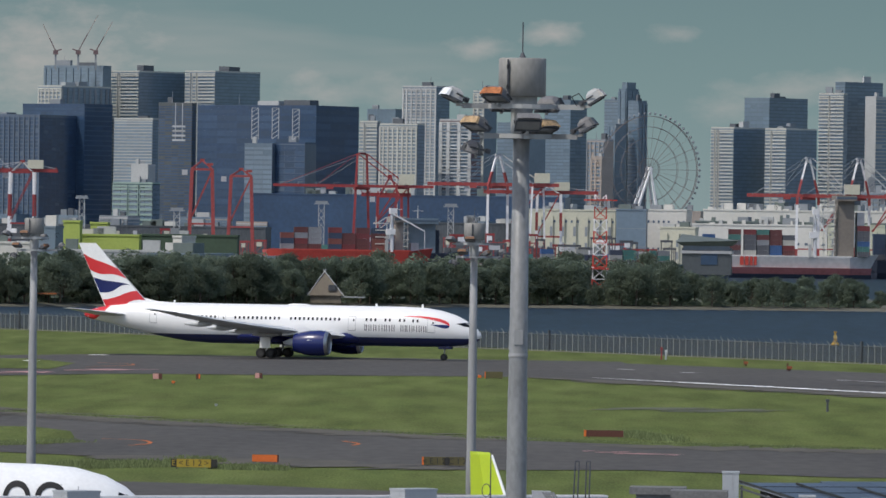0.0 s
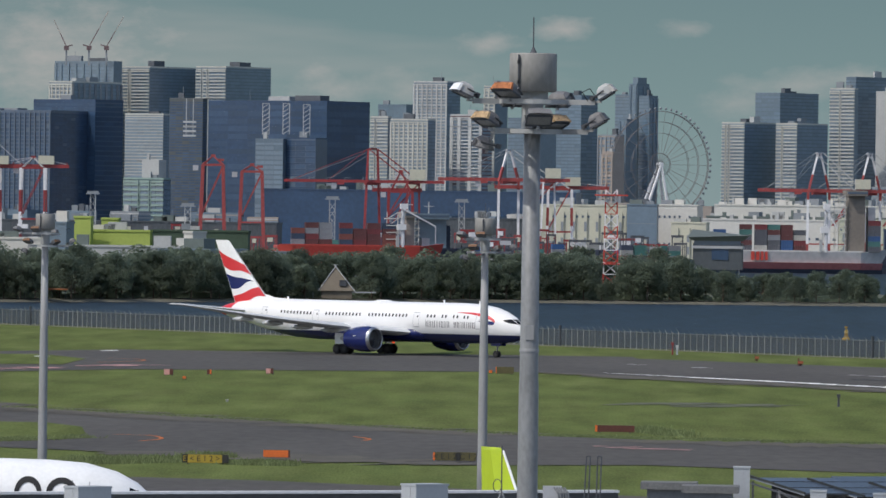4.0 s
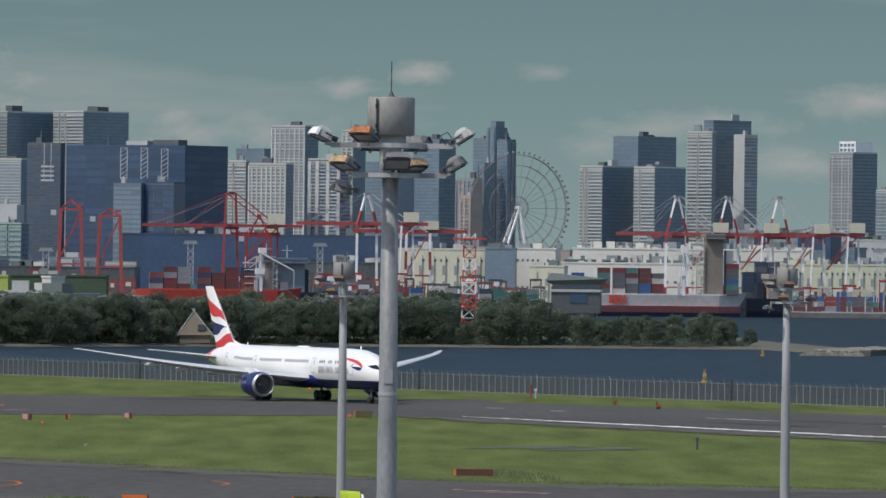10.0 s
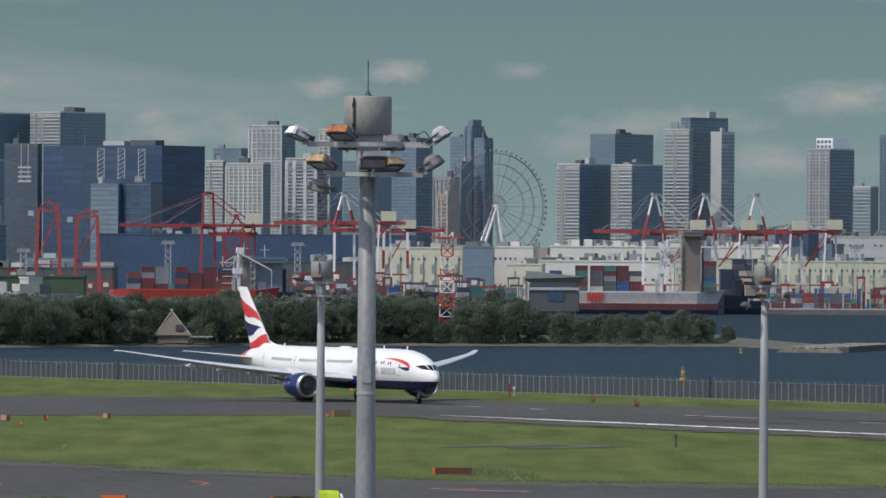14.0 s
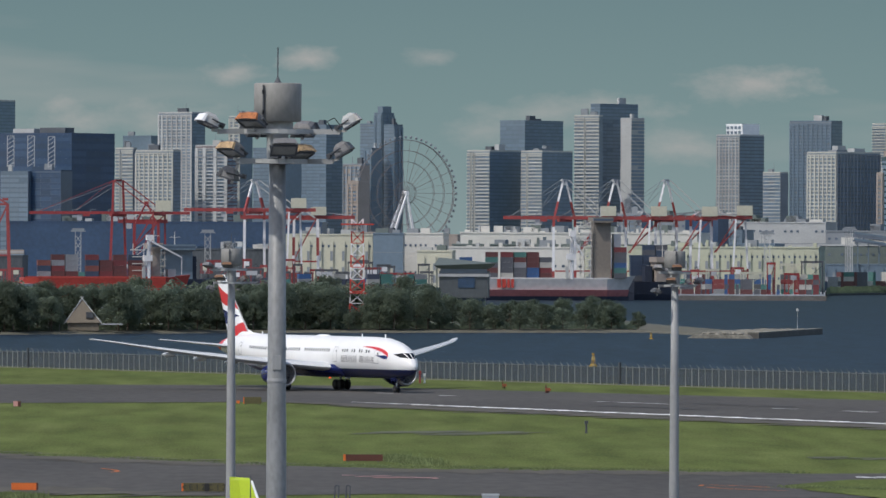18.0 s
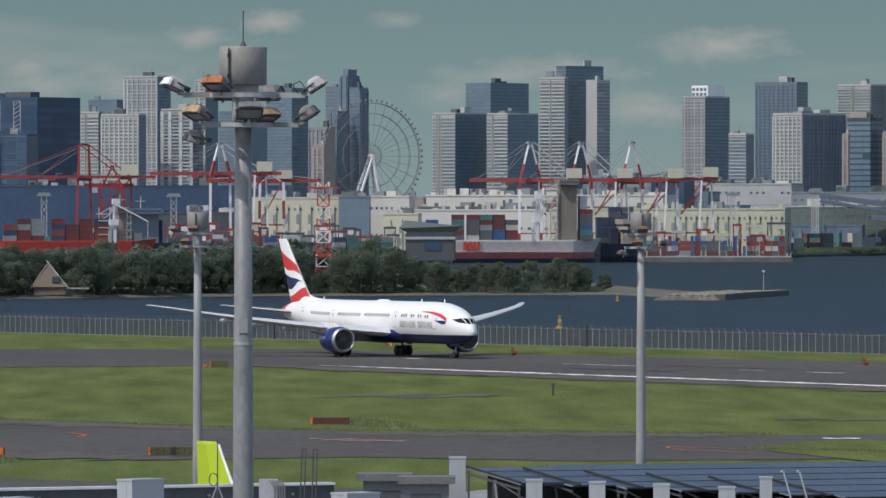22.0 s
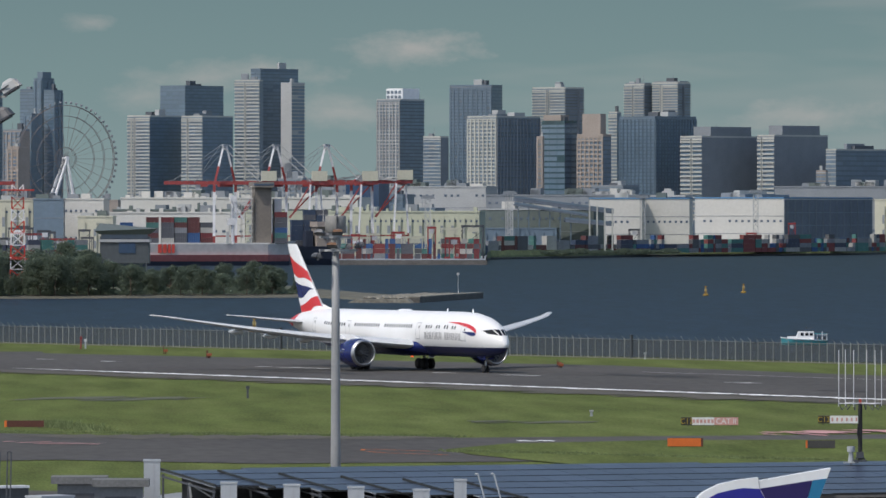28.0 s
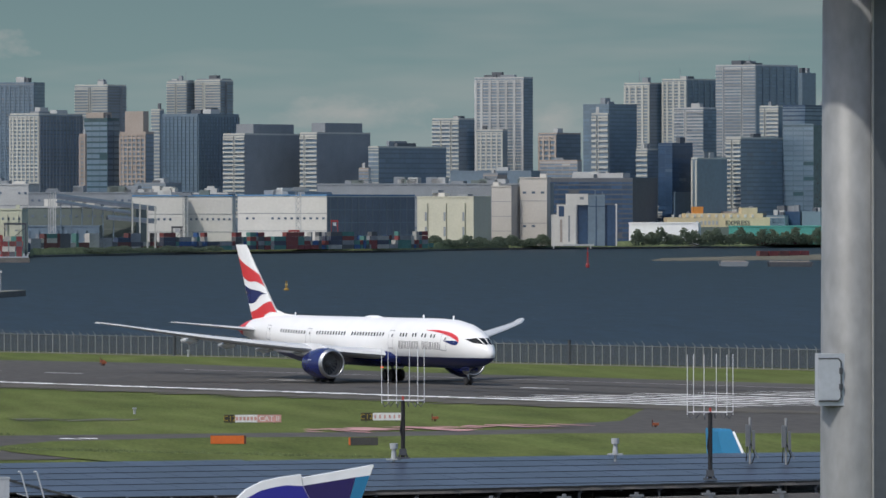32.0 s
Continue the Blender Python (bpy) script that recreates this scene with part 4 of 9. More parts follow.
def mast(x, y, top, cyl, label, spin=0, dull=False):
    """A tapered steel pole with a lowering head; cyl is the diameter of the head's drum."""
    t = thing("floodlight_mast", pose(x, y, 0, 0, 0, spin), label, "floodlight mast", "floodlight masts of the apron")
    k = cyl / 1.3
    tp = top - 2.0 * k
    s = Shape()
    lv = (0, 0.35, 0.36, 0.7, 0.71, 1.0)
    s.loft([[((0.34 - 0.115 * f + (0.012 if i_ in (1, 3) else 0)) * k * math.cos(2 * math.pi * i / 20), (0.34 - 0.115 * f + (0.012 if i_ in (1, 3) else 0)) * k * math.sin(2 * math.pi * i / 20), tp * f) for i in range(20)] for i_, f in enumerate(lv)])
    part("pole", s, GALV if dull else POLE_M, t, smooth=True)
    ring = lambda r, z: [(r * math.cos(2 * math.pi * i / 28), r * math.sin(2 * math.pi * i / 28), z) for i in range(28)]
    part("drum", Shape().loft([ring(0.6 * k, top - 1.06 * k), ring(0.65 * k, top - 1.03 * k), ring(0.65 * k, top - 0.03 * k), ring(0.62 * k, top)]), DRUM, t, smooth=True)
    part("hatch", Shape().box(-0.42 * k, -0.38 * k, -0.6 * k, -0.5 * k, top - 0.95 * k, top - 0.05 * k).box(-0.44 * k, -0.36 * k, -0.6 * k, -0.5 * k, top - 0.3 * k, top - 0.2 * k).box(-0.44 * k, -0.36 * k, -0.6 * k, -0.5 * k, top - 0.85 * k, top - 0.75 * k), DARK, t)
    part("collar", Shape().loft([ring(0.42 * k, top - 1.28 * k), ring(0.42 * k, top - 1.06 * k)]).loft([ring(0.3 * k, top - 2.05 * k), ring(0.3 * k, top - 1.28 * k)]), CONC_L, t)
    part("spire", Shape().rod((0, 0, top), (0, 0, top + 0.16 * k), 0.11 * k, 0.03 * k).rod((0, 0, top + 0.1 * k), (0, 0, top + 0.98 * k), 0.018 * k), DARK, t)
    rings = (top - 1.33 * k, top - 2.14 * k)
    for zr, r in zip(rings, (0.95, 0.8)):
        s = Shape()
        s.loft([[((r * k + dr) * math.cos(2 * math.pi * i / 24), (r * k + dr) * math.sin(2 * math.pi * i / 24), zr + dz) for dr, dz in ((-0.05 * k, -0.06 * k), (0.05 * k, -0.06 * k), (0.05 * k, 0.06 * k), (-0.05 * k, 0.06 * k))] for i in range(25)], caps=False)
        part("lamp_ring", s, CONC_L, t)
    # lamps: bearing, reach, height under the top, hood, tilt, ring
    for ang, r, dz, hood, tilt, lv in ((198, 2.0, 1.0, WHITE, 66, 0), (232, 1.16, 0.98, RUST, 64, 0), (-8, 2.0, 1.0, HOOD_G, 58, 0), (64, 1.7, 1.2, DARK, 64, 0), (120, 1.2, 1.2, DARK, 64, 0),
                                      (219, 1.62, 1.78, OCHRE, 64, 1), (278, 1.1, 1.72, LAMP_BODY, 50, 1), (-40, 0.8, 1.86, OCHRE, 60, 1), (-10, 1.8, 1.78, DARK, 60, 1), (168, 1.35, 2.45, DARK, 75, 1)):
        if dull:
            if ang in (120, -8, 278):
                continue
            hood = {WHITE: LAMP_BODY, HOOD_G: LAMP_BODY, LAMP_BODY: LAMP_BODY, OCHRE: RUST_D, RUST: RUST_D}[hood] if hood is not DARK else DARK
        zr, c, q = rings[lv], math.cos(radians(ang)), math.sin(radians(ang))
        part("cross_arm", Shape().rod((0.2 * k * c, 0.2 * k * q, zr), (r * 0.86 * k * c, r * 0.86 * k * q, zr), 0.1 * k, n=4).rod((r * 0.8 * k * c, r * 0.8 * k * q, zr), (r * 0.95 * k * c, r * 0.95 * k * q, top - dz * k - 0.3 * k), 0.05 * k, n=4), CONC_L if hood is not DARK else GALV, t)
        floodlight(t, ang, r * k, top - dz * k, hood, k * (0.8 if dull else 0.92), down=tilt, lift=0.0)
    if not dull:
        part("hand_hole", Shape().box(-0.12 * k, 0.12 * k, -0.275 * k, -0.2 * k, tp * 0.755, tp * 0.755 + 0.4 * k), GALV, t, "closed hand-hole cover")
    if not dull:
        part("flange", Shape().loft([ring(0.262 * k, tp * 0.74), ring(0.272 * k, tp * 0.742), ring(0.262 * k, tp * 0.745)]), GALV, t)
    part("cable_loop", Shape().rod((1.5 * k, -0.3 * k, top - 1.3 * k), (1.35 * k, -0.35 * k, top - 1.05 * k), 0.012 * k).rod((1.35 * k, -0.35 * k, top - 1.05 * k), (1.55 * k, -0.35 * k, top - 0.95 * k), 0.012 * k).rod((1.55 * k, -0.35 * k, top - 0.95 * k), (1.7 * k, -0.3 * k, top - 1.15 * k), 0.012 * k), BLACK, t)
    return t


RUST_D = mat("dull_brown_rust", (0.17, 0.09, 0.05), 0.8, vary=0.4, scale=5, fine=25)
DRUM = mat("weathered_grey_drum", (0.24, 0.237, 0.225), 0.75, vary=0.16, scale=1.5, fine=8, stretch=(1, 1, 0.5))
OCHRE = mat("rust_stained_ochre_paint", (0.36, 0.25, 0.14), 0.8, vary=0.55, scale=3, fine=14)
mast(*(2.1, 221.99, 25.84), 1.3, "tall galvanised steel mast carrying rusty floodlights on two rings")
mast(*(1.88, 490.0, 21.07), 1.25, "galvanised steel apron mast with small rusty floodlights", 25, True)
mast(*(-25.19, 499.36, 20.97), 1.2, "galvanised steel apron mast with small rusty floodlights", 10, True)
mast(*(29.24, 499.14, 21.02), 1.3, "galvanised steel apron mast with small rusty floodlights", 40, True)
x, y, _ = (12.27, 67.9, 21.32)
NEAR_MAST = mast(x, y, 26.86, 1.5, "near galvanised steel mast with a cable box", 20)
BOXM = mat("grey_cable_box_paint", (0.4, 0.43, 0.48), 0.5, vary=0.06, scale=3)


def cable_box():
    x0, y0, z0 = (12.04, 67.7, 20.02)
    mx, my, _ = NEAR_MAST.matrix_basis.translation
    inv = NEAR_MAST.matrix_basis.inverted()
    p = inv @ Vector((x0, y0, z0))
    m = Matrix.Translation(p) @ inv.to_3x3().to_4x4()
    b = part("cable_box", Shape().box(-0.12, 0.115, -0.05, 0.12, -0.22, 0.22), BOXM, NEAR_MAST, "pale grey hinged cable box", at=m)
    part("cover", Shape().box(-0.11, 0.07, -0.062, -0.05, -0.17, 0.17), BOXM, b)
    for q in (0.075, -0.06):
        part("hinge", Shape().box(0.055, 0.085, -0.075, -0.05, q - 0.025, q + 0.025), DARK, b)
    part("conduit", Shape().rod((-0.12, -0.06, 0.18), (0.05, -0.06, 0.18), 0.006).rod((0.05, -0.06, 0.18), (0.072, -0.06, 0.15), 0.006).rod((0.072, -0.06, 0.15), (0.072, -0.06, -0.15), 0.006).rod((0.072, -0.06, -0.15), (0.05, -0.06, -0.18), 0.006).rod((0.05, -0.06, -0.18), (-0.12, -0.06, -0.18), 0.006), DARK, b)


    # dark upright strip on the mast's right side, with a thin pale edge
    strip_at = Matrix.Translation(inv @ Vector((mx, my, 0))) @ inv.to_3x3().to_4x4()
    part("cable_duct", Shape().box(0.115, 0.36, -0.32, 0.1, 0.4, 24.6), STRIP_D, NEAR_MAST, "dark grey upright strip on the mast", at=strip_at)
    part("duct_edge", Shape().box(0.105, 0.115, -0.325, -0.2, 0.4, 24.6), GALV, NEAR_MAST, at=strip_at)
    # added unseen hoop under the lamps, there to cast a shadow band
    ring = lambda r, z: [(r * math.cos(2 * math.pi * i / 32), r * math.sin(2 * math.pi * i / 32), z) for i in range(32)]
    part("lowering_hoop", Shape().loft([ring(0.92, 23.32), ring(0.92, 23.52)], caps=False).loft([ring(0.9, 23.32), ring(0.9, 23.52)], caps=False), GALV, NEAR_MAST)


STRIP_D = mat("dark_grey_duct_paint", (0.07, 0.08, 0.095), 0.6, vary=0.1, scale=1.5)
cable_box()


# ---- perimeter fence ----
CHAIN = mat("weathered_fence_mesh", (0.060, 0.064, 0.061), 0.8, vary=0.2, scale=0.5)


def see_through(m, share):
    nt = m.node_tree
    out, b = nt.nodes["Material Output"], nt.nodes["Principled BSDF"]
    mix, tr = nt.nodes.new("ShaderNodeMixShader"), nt.nodes.new("ShaderNodeBsdfTransparent")
    mix.inputs[0].default_value = share
    nt.links.new(tr.outputs[0], mix.inputs[1]), nt.links.new(b.outputs[0], mix.inputs[2]), nt.links.new(mix.outputs[0], out.inputs[0])


see_through(CHAIN, 0.54)
LEDGE_C = mat("weathered_kerb_concrete", (0.13, 0.13, 0.12), 0.9, vary=0.2, scale=0.3)
POST = mat("galvanised_fence_post", (0.28, 0.28, 0.265), 0.6, vary=0.15, scale=0.5, random_tint=0.2)


def fence():
    length = (FENCE_B - FENCE_A).length
    turn = math.degrees(math.atan2(FD.y, FD.x))
    t = thing("fence", pose(FENCE_A.x, FENCE_A.y, 0, 0, 0, turn), "long chain-link airfield fence on galvanised posts with outward cranked tops", "fence")
    post = Shape().box(-0.04, 0.04, -0.04, 0.04, 0, 2.9).rod((0, 0, 2.88), (-0.22, -0.3, 3.3), 0.035, n=4).mesh("post", POST)
    big = Shape().box(-0.16, 0.16, -0.16, 0.16, 0, 3.4).mesh("brace_post", DARK)
    n = int(length / 1.7)
    first = int((Vector((*(115.09, 1154.29), 0)) - FENCE_A).dot(FD) / (length / n)) % 51
    for k in range(n + 1):
        thick = k % 51 == first
        ob = new("brace_post" if thick else "post", big if thick else post)
        ob.parent, ob.location = t, (length * k / n, random.uniform(-0.03, 0.03), 0)
        if ob.data is post:
            ob.scale = (1, 1, random.uniform(0.97, 1.03))
    s = Shape()
    for k in range(60):
        a, b = length * k / 60, length * (k + 1) / 60
        s.add([(a, 0.06, 0.1), (b, 0.06, 0.1), (b, 0.06, 2.75), (a, 0.06, 2.75)], [(0, 1, 2, 3)])
    part("fence_mesh", s, CHAIN, t, "sagging grey chain-link mesh")
    part("kerb", Shape().box(0, length, -0.1, 0.2, 0, 0.15), LEDGE_C, t)
    part("rail", Shape().rod((0, 0, 2.72), (length, 0, 2.72), 0.03, n=4), POST, t)


fence()


# ---- wooded island ----
BARK = mat("grey_brown_bark", (0.1, 0.075, 0.055), 0.9, vary=0.3, scale=3)
# leaf colour lifted above real foliage, with the distance haze put into it
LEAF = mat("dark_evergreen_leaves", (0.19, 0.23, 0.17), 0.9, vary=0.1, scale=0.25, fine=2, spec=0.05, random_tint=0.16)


def let_through(m, share):
    """Leaves let part of the light through."""
    nt = m.node_tree
    out, b = nt.nodes["Material Output"], nt.nodes["Principled BSDF"]
    mix, tr = nt.nodes.new("ShaderNodeMixShader"), nt.nodes.new("ShaderNodeBsdfTranslucent")
    mix.inputs[0].default_value = share
    nt.links.new(b.inputs["Base Color"].links[0].from_socket, tr.inputs[0])
    nt.links.new(b.outputs[0], mix.inputs[1]), nt.links.new(tr.outputs[0], mix.inputs[2]), nt.links.new(mix.outputs[0], out.inputs[0])


let_through(LEAF, 0.78)
# grass under the trees darkened: their shade is put into its colour
MEADOW = mat("shaded_rough_grass", (0.06, 0.07, 0.04), 0.9, vary=0.3, scale=0.1, fine=1)
SAND = mat("wet_sand", (0.098, 0.094, 0.07), 0.9, vary=0.25, scale=0.05, fine=0.6)
SHORE = ((-214.39, 1828.41), (-98.64, 1958.84), (-40.11, 2036.25), (17.06, 2086.01), (104.5, 2116.0), (117.6, 2120.0), (127.97, 2052.16), (138.0, 2003.2))


def island():
    back = [(x * k, y * k) for k, (x, y) in zip((1.5, 1.5, 1.45, 1.4, 1.16, 1.07, 1.05, 1.03), SHORE)]
    s = Shape()
    rows = [[(x, y, -2.2) for x, y in SHORE], [(x * 1.003, y * 1.003, -1.5) for x, y in SHORE], [(x * 1.006, y * 1.006, -1.3) for x, y in SHORE], [(x, y, -1.1) for x, y in back], [(x * 1.004, y * 1.004, -2.2) for x, y in back]]
    s.sheet(rows)
    tagged(part("ground_island", s, SAND), "low sandy shore of a wooded island", "ground", kind="structure")
    g = [(x * 1.006, y * 1.006) for x, y in SHORE[:6]]
    b = [(x * 0.997, y * 0.997) for x, y in back[:6]]
    g[5], b[5] = (g[5][0] * 0.97, g[5][1]), (b[5][0] * 0.97, b[5][1])
    s = Shape().add([(x, y, -1.15) for x, y in g] + [(x, y, -1.0) for x, y in b], [(i, i + 1, 7 + i, 6 + i) for i in range(5)])
    tagged(part("ground_meadow", s, MEADOW), "rough grass under the island trees", "ground", kind="structure")


island()


def tree_mesh(height, width, seed):
    rnd = random.Random(seed)
    trunk, crown = Shape(), Shape()
    lean = rnd.uniform(-0.6, 0.6)
    trunk.rod((0, 0, 0), (lean * 0.4, 0, height * 0.35), 0.24, 0.17, 7)
    trunk.rod((lean * 0.4, 0, height * 0.35), (lean, 0.1, height * 0.82), 0.17, 0.05, 6)
    tips = []
    for k in range(28):
        a, z = rnd.uniform(0, 6.28), height * rnd.uniform(0.2, 0.86)
        f = max(0.0, (z / height - 0.2) / 0.8)
        reach = width * 0.5 * rnd.uniform(0.6, 1.0) * math.sqrt(max(0.15, 1 - (f * 1.05 - 0.15) ** 2))
        tip = (lean * f + reach * math.cos(a), reach * math.sin(a), z + rnd.uniform(0.2, 0.9))
        trunk.rod((lean * f, 0, z - 0.5), tip, 0.08, 0.03, 5)
        tips.append(Vector(tip))
    tips += [Vector((lean + rnd.uniform(-1, 1), rnd.uniform(-1, 1), height * rnd.uniform(0.78, 0.94))) for _ in range(5)]
    for tip in tips:
        rad = rnd.uniform(1.5, 2.3) * width / 8
        for _ in range(130):
            d = Vector((rnd.gauss(0, 1), rnd.gauss(0, 1), rnd.gauss(0, 0.75)))
            d = d.normalized() * rad * rnd.uniform(0.5, 1.0) ** 0.5
            d.z *= 0.65
            c = tip + d
            out = (d.normalized() + Vector((rnd.gauss(0, 0.3), rnd.gauss(0, 0.3), 0.25 + rnd.gauss(0, 0.3)))).normalized()
            u = out.cross(Vector((rnd.gauss(0, 1), rnd.gauss(0, 1), rnd.gauss(0, 1)))).normalized()
            v = out.cross(u)
            e = rnd.uniform(0.2, 0.4)
            crown.add([c - u * e, c + v * e * 0.6, c + u * e, c - v * e * 0.6], [(0, 1, 2, 3)])
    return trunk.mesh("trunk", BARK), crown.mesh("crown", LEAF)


def trees():
    kinds = [tree_mesh(h, w, 10 + i) for i, (h, w) in enumerate(((11.5, 8.5), (10.5, 8.0), (12.5, 9.0), (9.5, 7.5), (8.0, 6.5), (11.0, 9.5)))]
    rnd = random.Random(7)

    def plant(x, y, k, size):
        t = thing("tree", pose(x, y, -1.25, 0, 0, rnd.uniform(0, 360)), "dark evergreen tree in a dense shore wood", "tree", "trees of the island wood")
        for nm, me in zip(("trunk", "crown"), kinds[k]):
            ob = new(nm, me)
            ob.parent, ob.scale = t, (size * rnd.uniform(0.95, 1.15), size * rnd.uniform(0.95, 1.15), size * 1.2)
    pts = [Vector((*p, 0)) for p in SHORE[:6]]
    for row, off in enumerate((12, 22, 34, 50)):
        for a, b in zip(pts, pts[1:]):
            n = max(1, int((b - a).length / 6.4))
            for i in range(n):
                f = (i + rnd.uniform(0.1, 0.9)) / n
                p = a.lerp(b, f)
                azi = math.degrees(math.atan2(p.x, p.y))
                if azi > 3.11:
                    continue
                right = azi > 1.62
                if right and (row > 3 or rnd.random() < 0.1):
                    continue
                size = 0.94 * rnd.uniform(0.78, 1.0) if row else rnd.uniform(0.6, 0.9)
                if right:
                    size *= 0.66
                if abs(azi - 1.108) < 0.1 and row < 4:
                    size *= 0.42
                if abs(azi + 0.845) < 0.15 and row < 2:
                    continue
                q = p + p.normalized() * (off + rnd.uniform(-5, 5))
                plant(q.x, q.y, rnd.randrange(6), size)
    # the wood behind, tree after tree too close to tell apart
    s = Shape()
    for off in (66, 82):
        for a, b in zip(pts[:4], pts[1:5]):
            n = int((b - a).length / 7)
            for i in range(n):
                p = a.lerp(b, (i + rnd.random()) / n)
                if math.degrees(math.atan2(p.x, p.y)) > 1.62:
                    continue
                p = p + p.normalized() * off
                h = rnd.uniform(10.5, 13.2)
                for _ in range(420):
                    w, e = rnd.uniform(-1, 1), rnd.uniform(0.4, 0.8)
                    c = Vector((p.x + 4.6 * w, p.y + rnd.uniform(-3, 3), -1.2 + h * (1 - 0.35 * w * w) * rnd.random() ** 0.55))
                    u = Vector((rnd.uniform(-1, 1), rnd.uniform(-1, 1), rnd.uniform(-0.5, 0.5))).normalized() * e
                    v = u.cross(Vector((rnd.uniform(-0.5, 0.5), rnd.uniform(-0.5, 0.5), 1))).normalized() * e * 0.6
                    s.add([c - u, c + v, c + u, c - v], [(0, 1, 2, 3)])
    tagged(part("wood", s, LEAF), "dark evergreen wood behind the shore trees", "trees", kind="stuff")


trees()


def understory():
    """Shrubs that close the wood's edge down to the ground."""
    rnd, s = random.Random(31), Shape()
    for a, b in zip(SHORE[:5], SHORE[1:6]):
        n = int(math.hypot(b[0] - a[0], b[1] - a[1]) * 42)
        for _ in range(n):
            f, deep = rnd.random(), rnd.uniform(16, 50)
            x, y = a[0] + (b[0] - a[0]) * f, a[1] + (b[1] - a[1]) * f
            if x / y > 0.0541:
                continue
            k = 1 + deep / math.hypot(x, y)
            h = 2.6 * abs(math.sin(x * 0.31) * math.cos(x * 0.117)) + 0.7
            c = Vector((x * k, y * k, -1.2 + h * rnd.random() ** 0.8))
            u = Vector((rnd.uniform(-1, 1), rnd.uniform(-0.5, 0.5), rnd.uniform(-0.5, 0.5))).normalized() * rnd.uniform(0.3, 0.6)
            v = u.cross(Vector((0.1, -1, 0.4))).normalized() * rnd.uniform(0.2, 0.4)
            s.add([c - u, c + v, c + u, c - v], [(0, 1, 2, 3)])
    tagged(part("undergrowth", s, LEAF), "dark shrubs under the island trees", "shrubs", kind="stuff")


understory()


# ---- things along the shore ----
LIFT = 4.55


def shore_things():
    x, y = -29.6, 2056.7
    t = thing("pavilion", pose(x, y, -1.2), "small beige pavilion with a steep pyramid roof", "pavilion")
    part("wall", Shape().box(-3.9, 3.9, -2.4, 2.4, 0, 2.4), PAV, t)
    part("roof", Shape().add([(-4.5, -2.9, 2.0), (4.5, -2.9, 2.0), (4.5, 2.9, 2.0), (-4.5, 2.9, 2.0), (-0.4, 0, 8.0)], [(0, 1, 4), (1, 2, 4), (2, 3, 4), (3, 0, 4)]), PAV, t)
    part("window", Shape().box(0.7, 2.5, -2.75, -1.0, 3.2, 4.7), DARK, t)
    part("ridge_pole", Shape().rod((-4.7, -2.9, 1.9), (0.0, 0, 8.6), 0.14, n=4).rod((4.7, -2.9, 1.9), (-0.7, 0, 8.6), 0.14, n=4), CONC_L, t)
    part("porch", Shape().box(-9, -3.4, -1.5, 1.5, 2.3, 2.6).rod((-8.8, -1.4, 0), (-8.8, -1.4, 2.4), 0.1, n=4).rod((-6, -1.4, 0), (-6, -1.4, 2.4), 0.1, n=4).box(3.4, 10, -1.2, 1.2, 1.5, 1.8), GREY, t)
    for px in (192, 612):
        x, y = -114.36 + px * 0.1463, 1995.0 + px * 0.175 - 25
        lp = thing("street_lamp", pose(x, y, -1.2), "slim grey lamp post on the island shore", "street lamp", "shore lamps")
        part("pole", Shape().rod((0, 0, 0), (0, 0, 5.6), 0.09, 0.06), GALV, lp)
        part("lamp_head", Shape().box(-0.5, 0.5, -0.15, 0.15, 5.5, 5.8), CONC_L, lp)
    for px, pd in ((60, 1966), (1075, 2153)):
        x, y = px * pd / 14350.0 + -0.05454 * pd, pd
        sh = thing("shelter", pose(x, y, -1.2), "low rust-red park shelter roof on posts", "shelter", "park shelters")
        part("roof", Shape().box(-5.5, 5.5, -1.5, 1.5, 2.2, 2.5), RUST, sh)
        for dx in (-5, -1.7, 1.7, 5):
            part("post", Shape().rod((dx, 0, 0), (dx, 0, 2.3), 0.1, n=4), DARK, sh)
    # dark harbour office behind the trees
    x, y, _ = (75.33, 2328.78, 3.35)
    t = thing("harbour_office", pose(x, y, -1.2 + LIFT, 0, 0, -4), "dark glazed harbour office with wide slanting roof", "building")
    k = 0.16
    part("undercroft", Shape().box(-30 * k, 8 * k, 1, 11, -LIFT, 0), OFFICE, t)
    part("wall", Shape().box(-42 * k, 46 * k, 0, 12, 14 * k, 62 * k), OFFICE, t)
    part("base", Shape().box(-38 * k, -8 * k, 1, 11, 0, 14 * k), CONC_G, t)
    part("base_glass", Shape().box(-8 * k, 40 * k, 1.4, 11, 0, 14 * k), GLASS_B, t)
    part("window_band", Shape().box(-40 * k, 44 * k, -0.25, 0.05, 58 * k, 66 * k), GLASS_D, t)
    part("window", Shape().box(-8 * k, 22 * k, -0.2, 0.05, 32 * k, 52 * k), GLASS_B, t)
    part("cornice", Shape().box(-44 * k, 48 * k, -0.5, 12.4, 52 * k, 57 * k), GREY, t)
    part("roof", Shape().add([(-52 * k, -1.5, 72 * k), (58 * k, -1.5, 76 * k), (58 * k, 14, 76 * k), (-46 * k, 14, 86 * k), (-42 * k, -0.5, 66 * k), (46 * k, -0.5, 66 * k), (46 * k, 13, 66 * k), (-42 * k, 13, 66 * k)], [(0, 1, 2, 3), (4, 5, 1, 0), (5, 6, 2, 1), (6, 7, 3, 2), (7, 4, 0, 3)]), OLIVE, t)
    # red and white lattice tower
    x, y = 41.67, 2154.2
    top = 29.6
    t = thing("lattice_tower", pose(x, y, -1.2), "red and white banded steel lattice tower", "radio tower")
    z, k = 0.0, 0
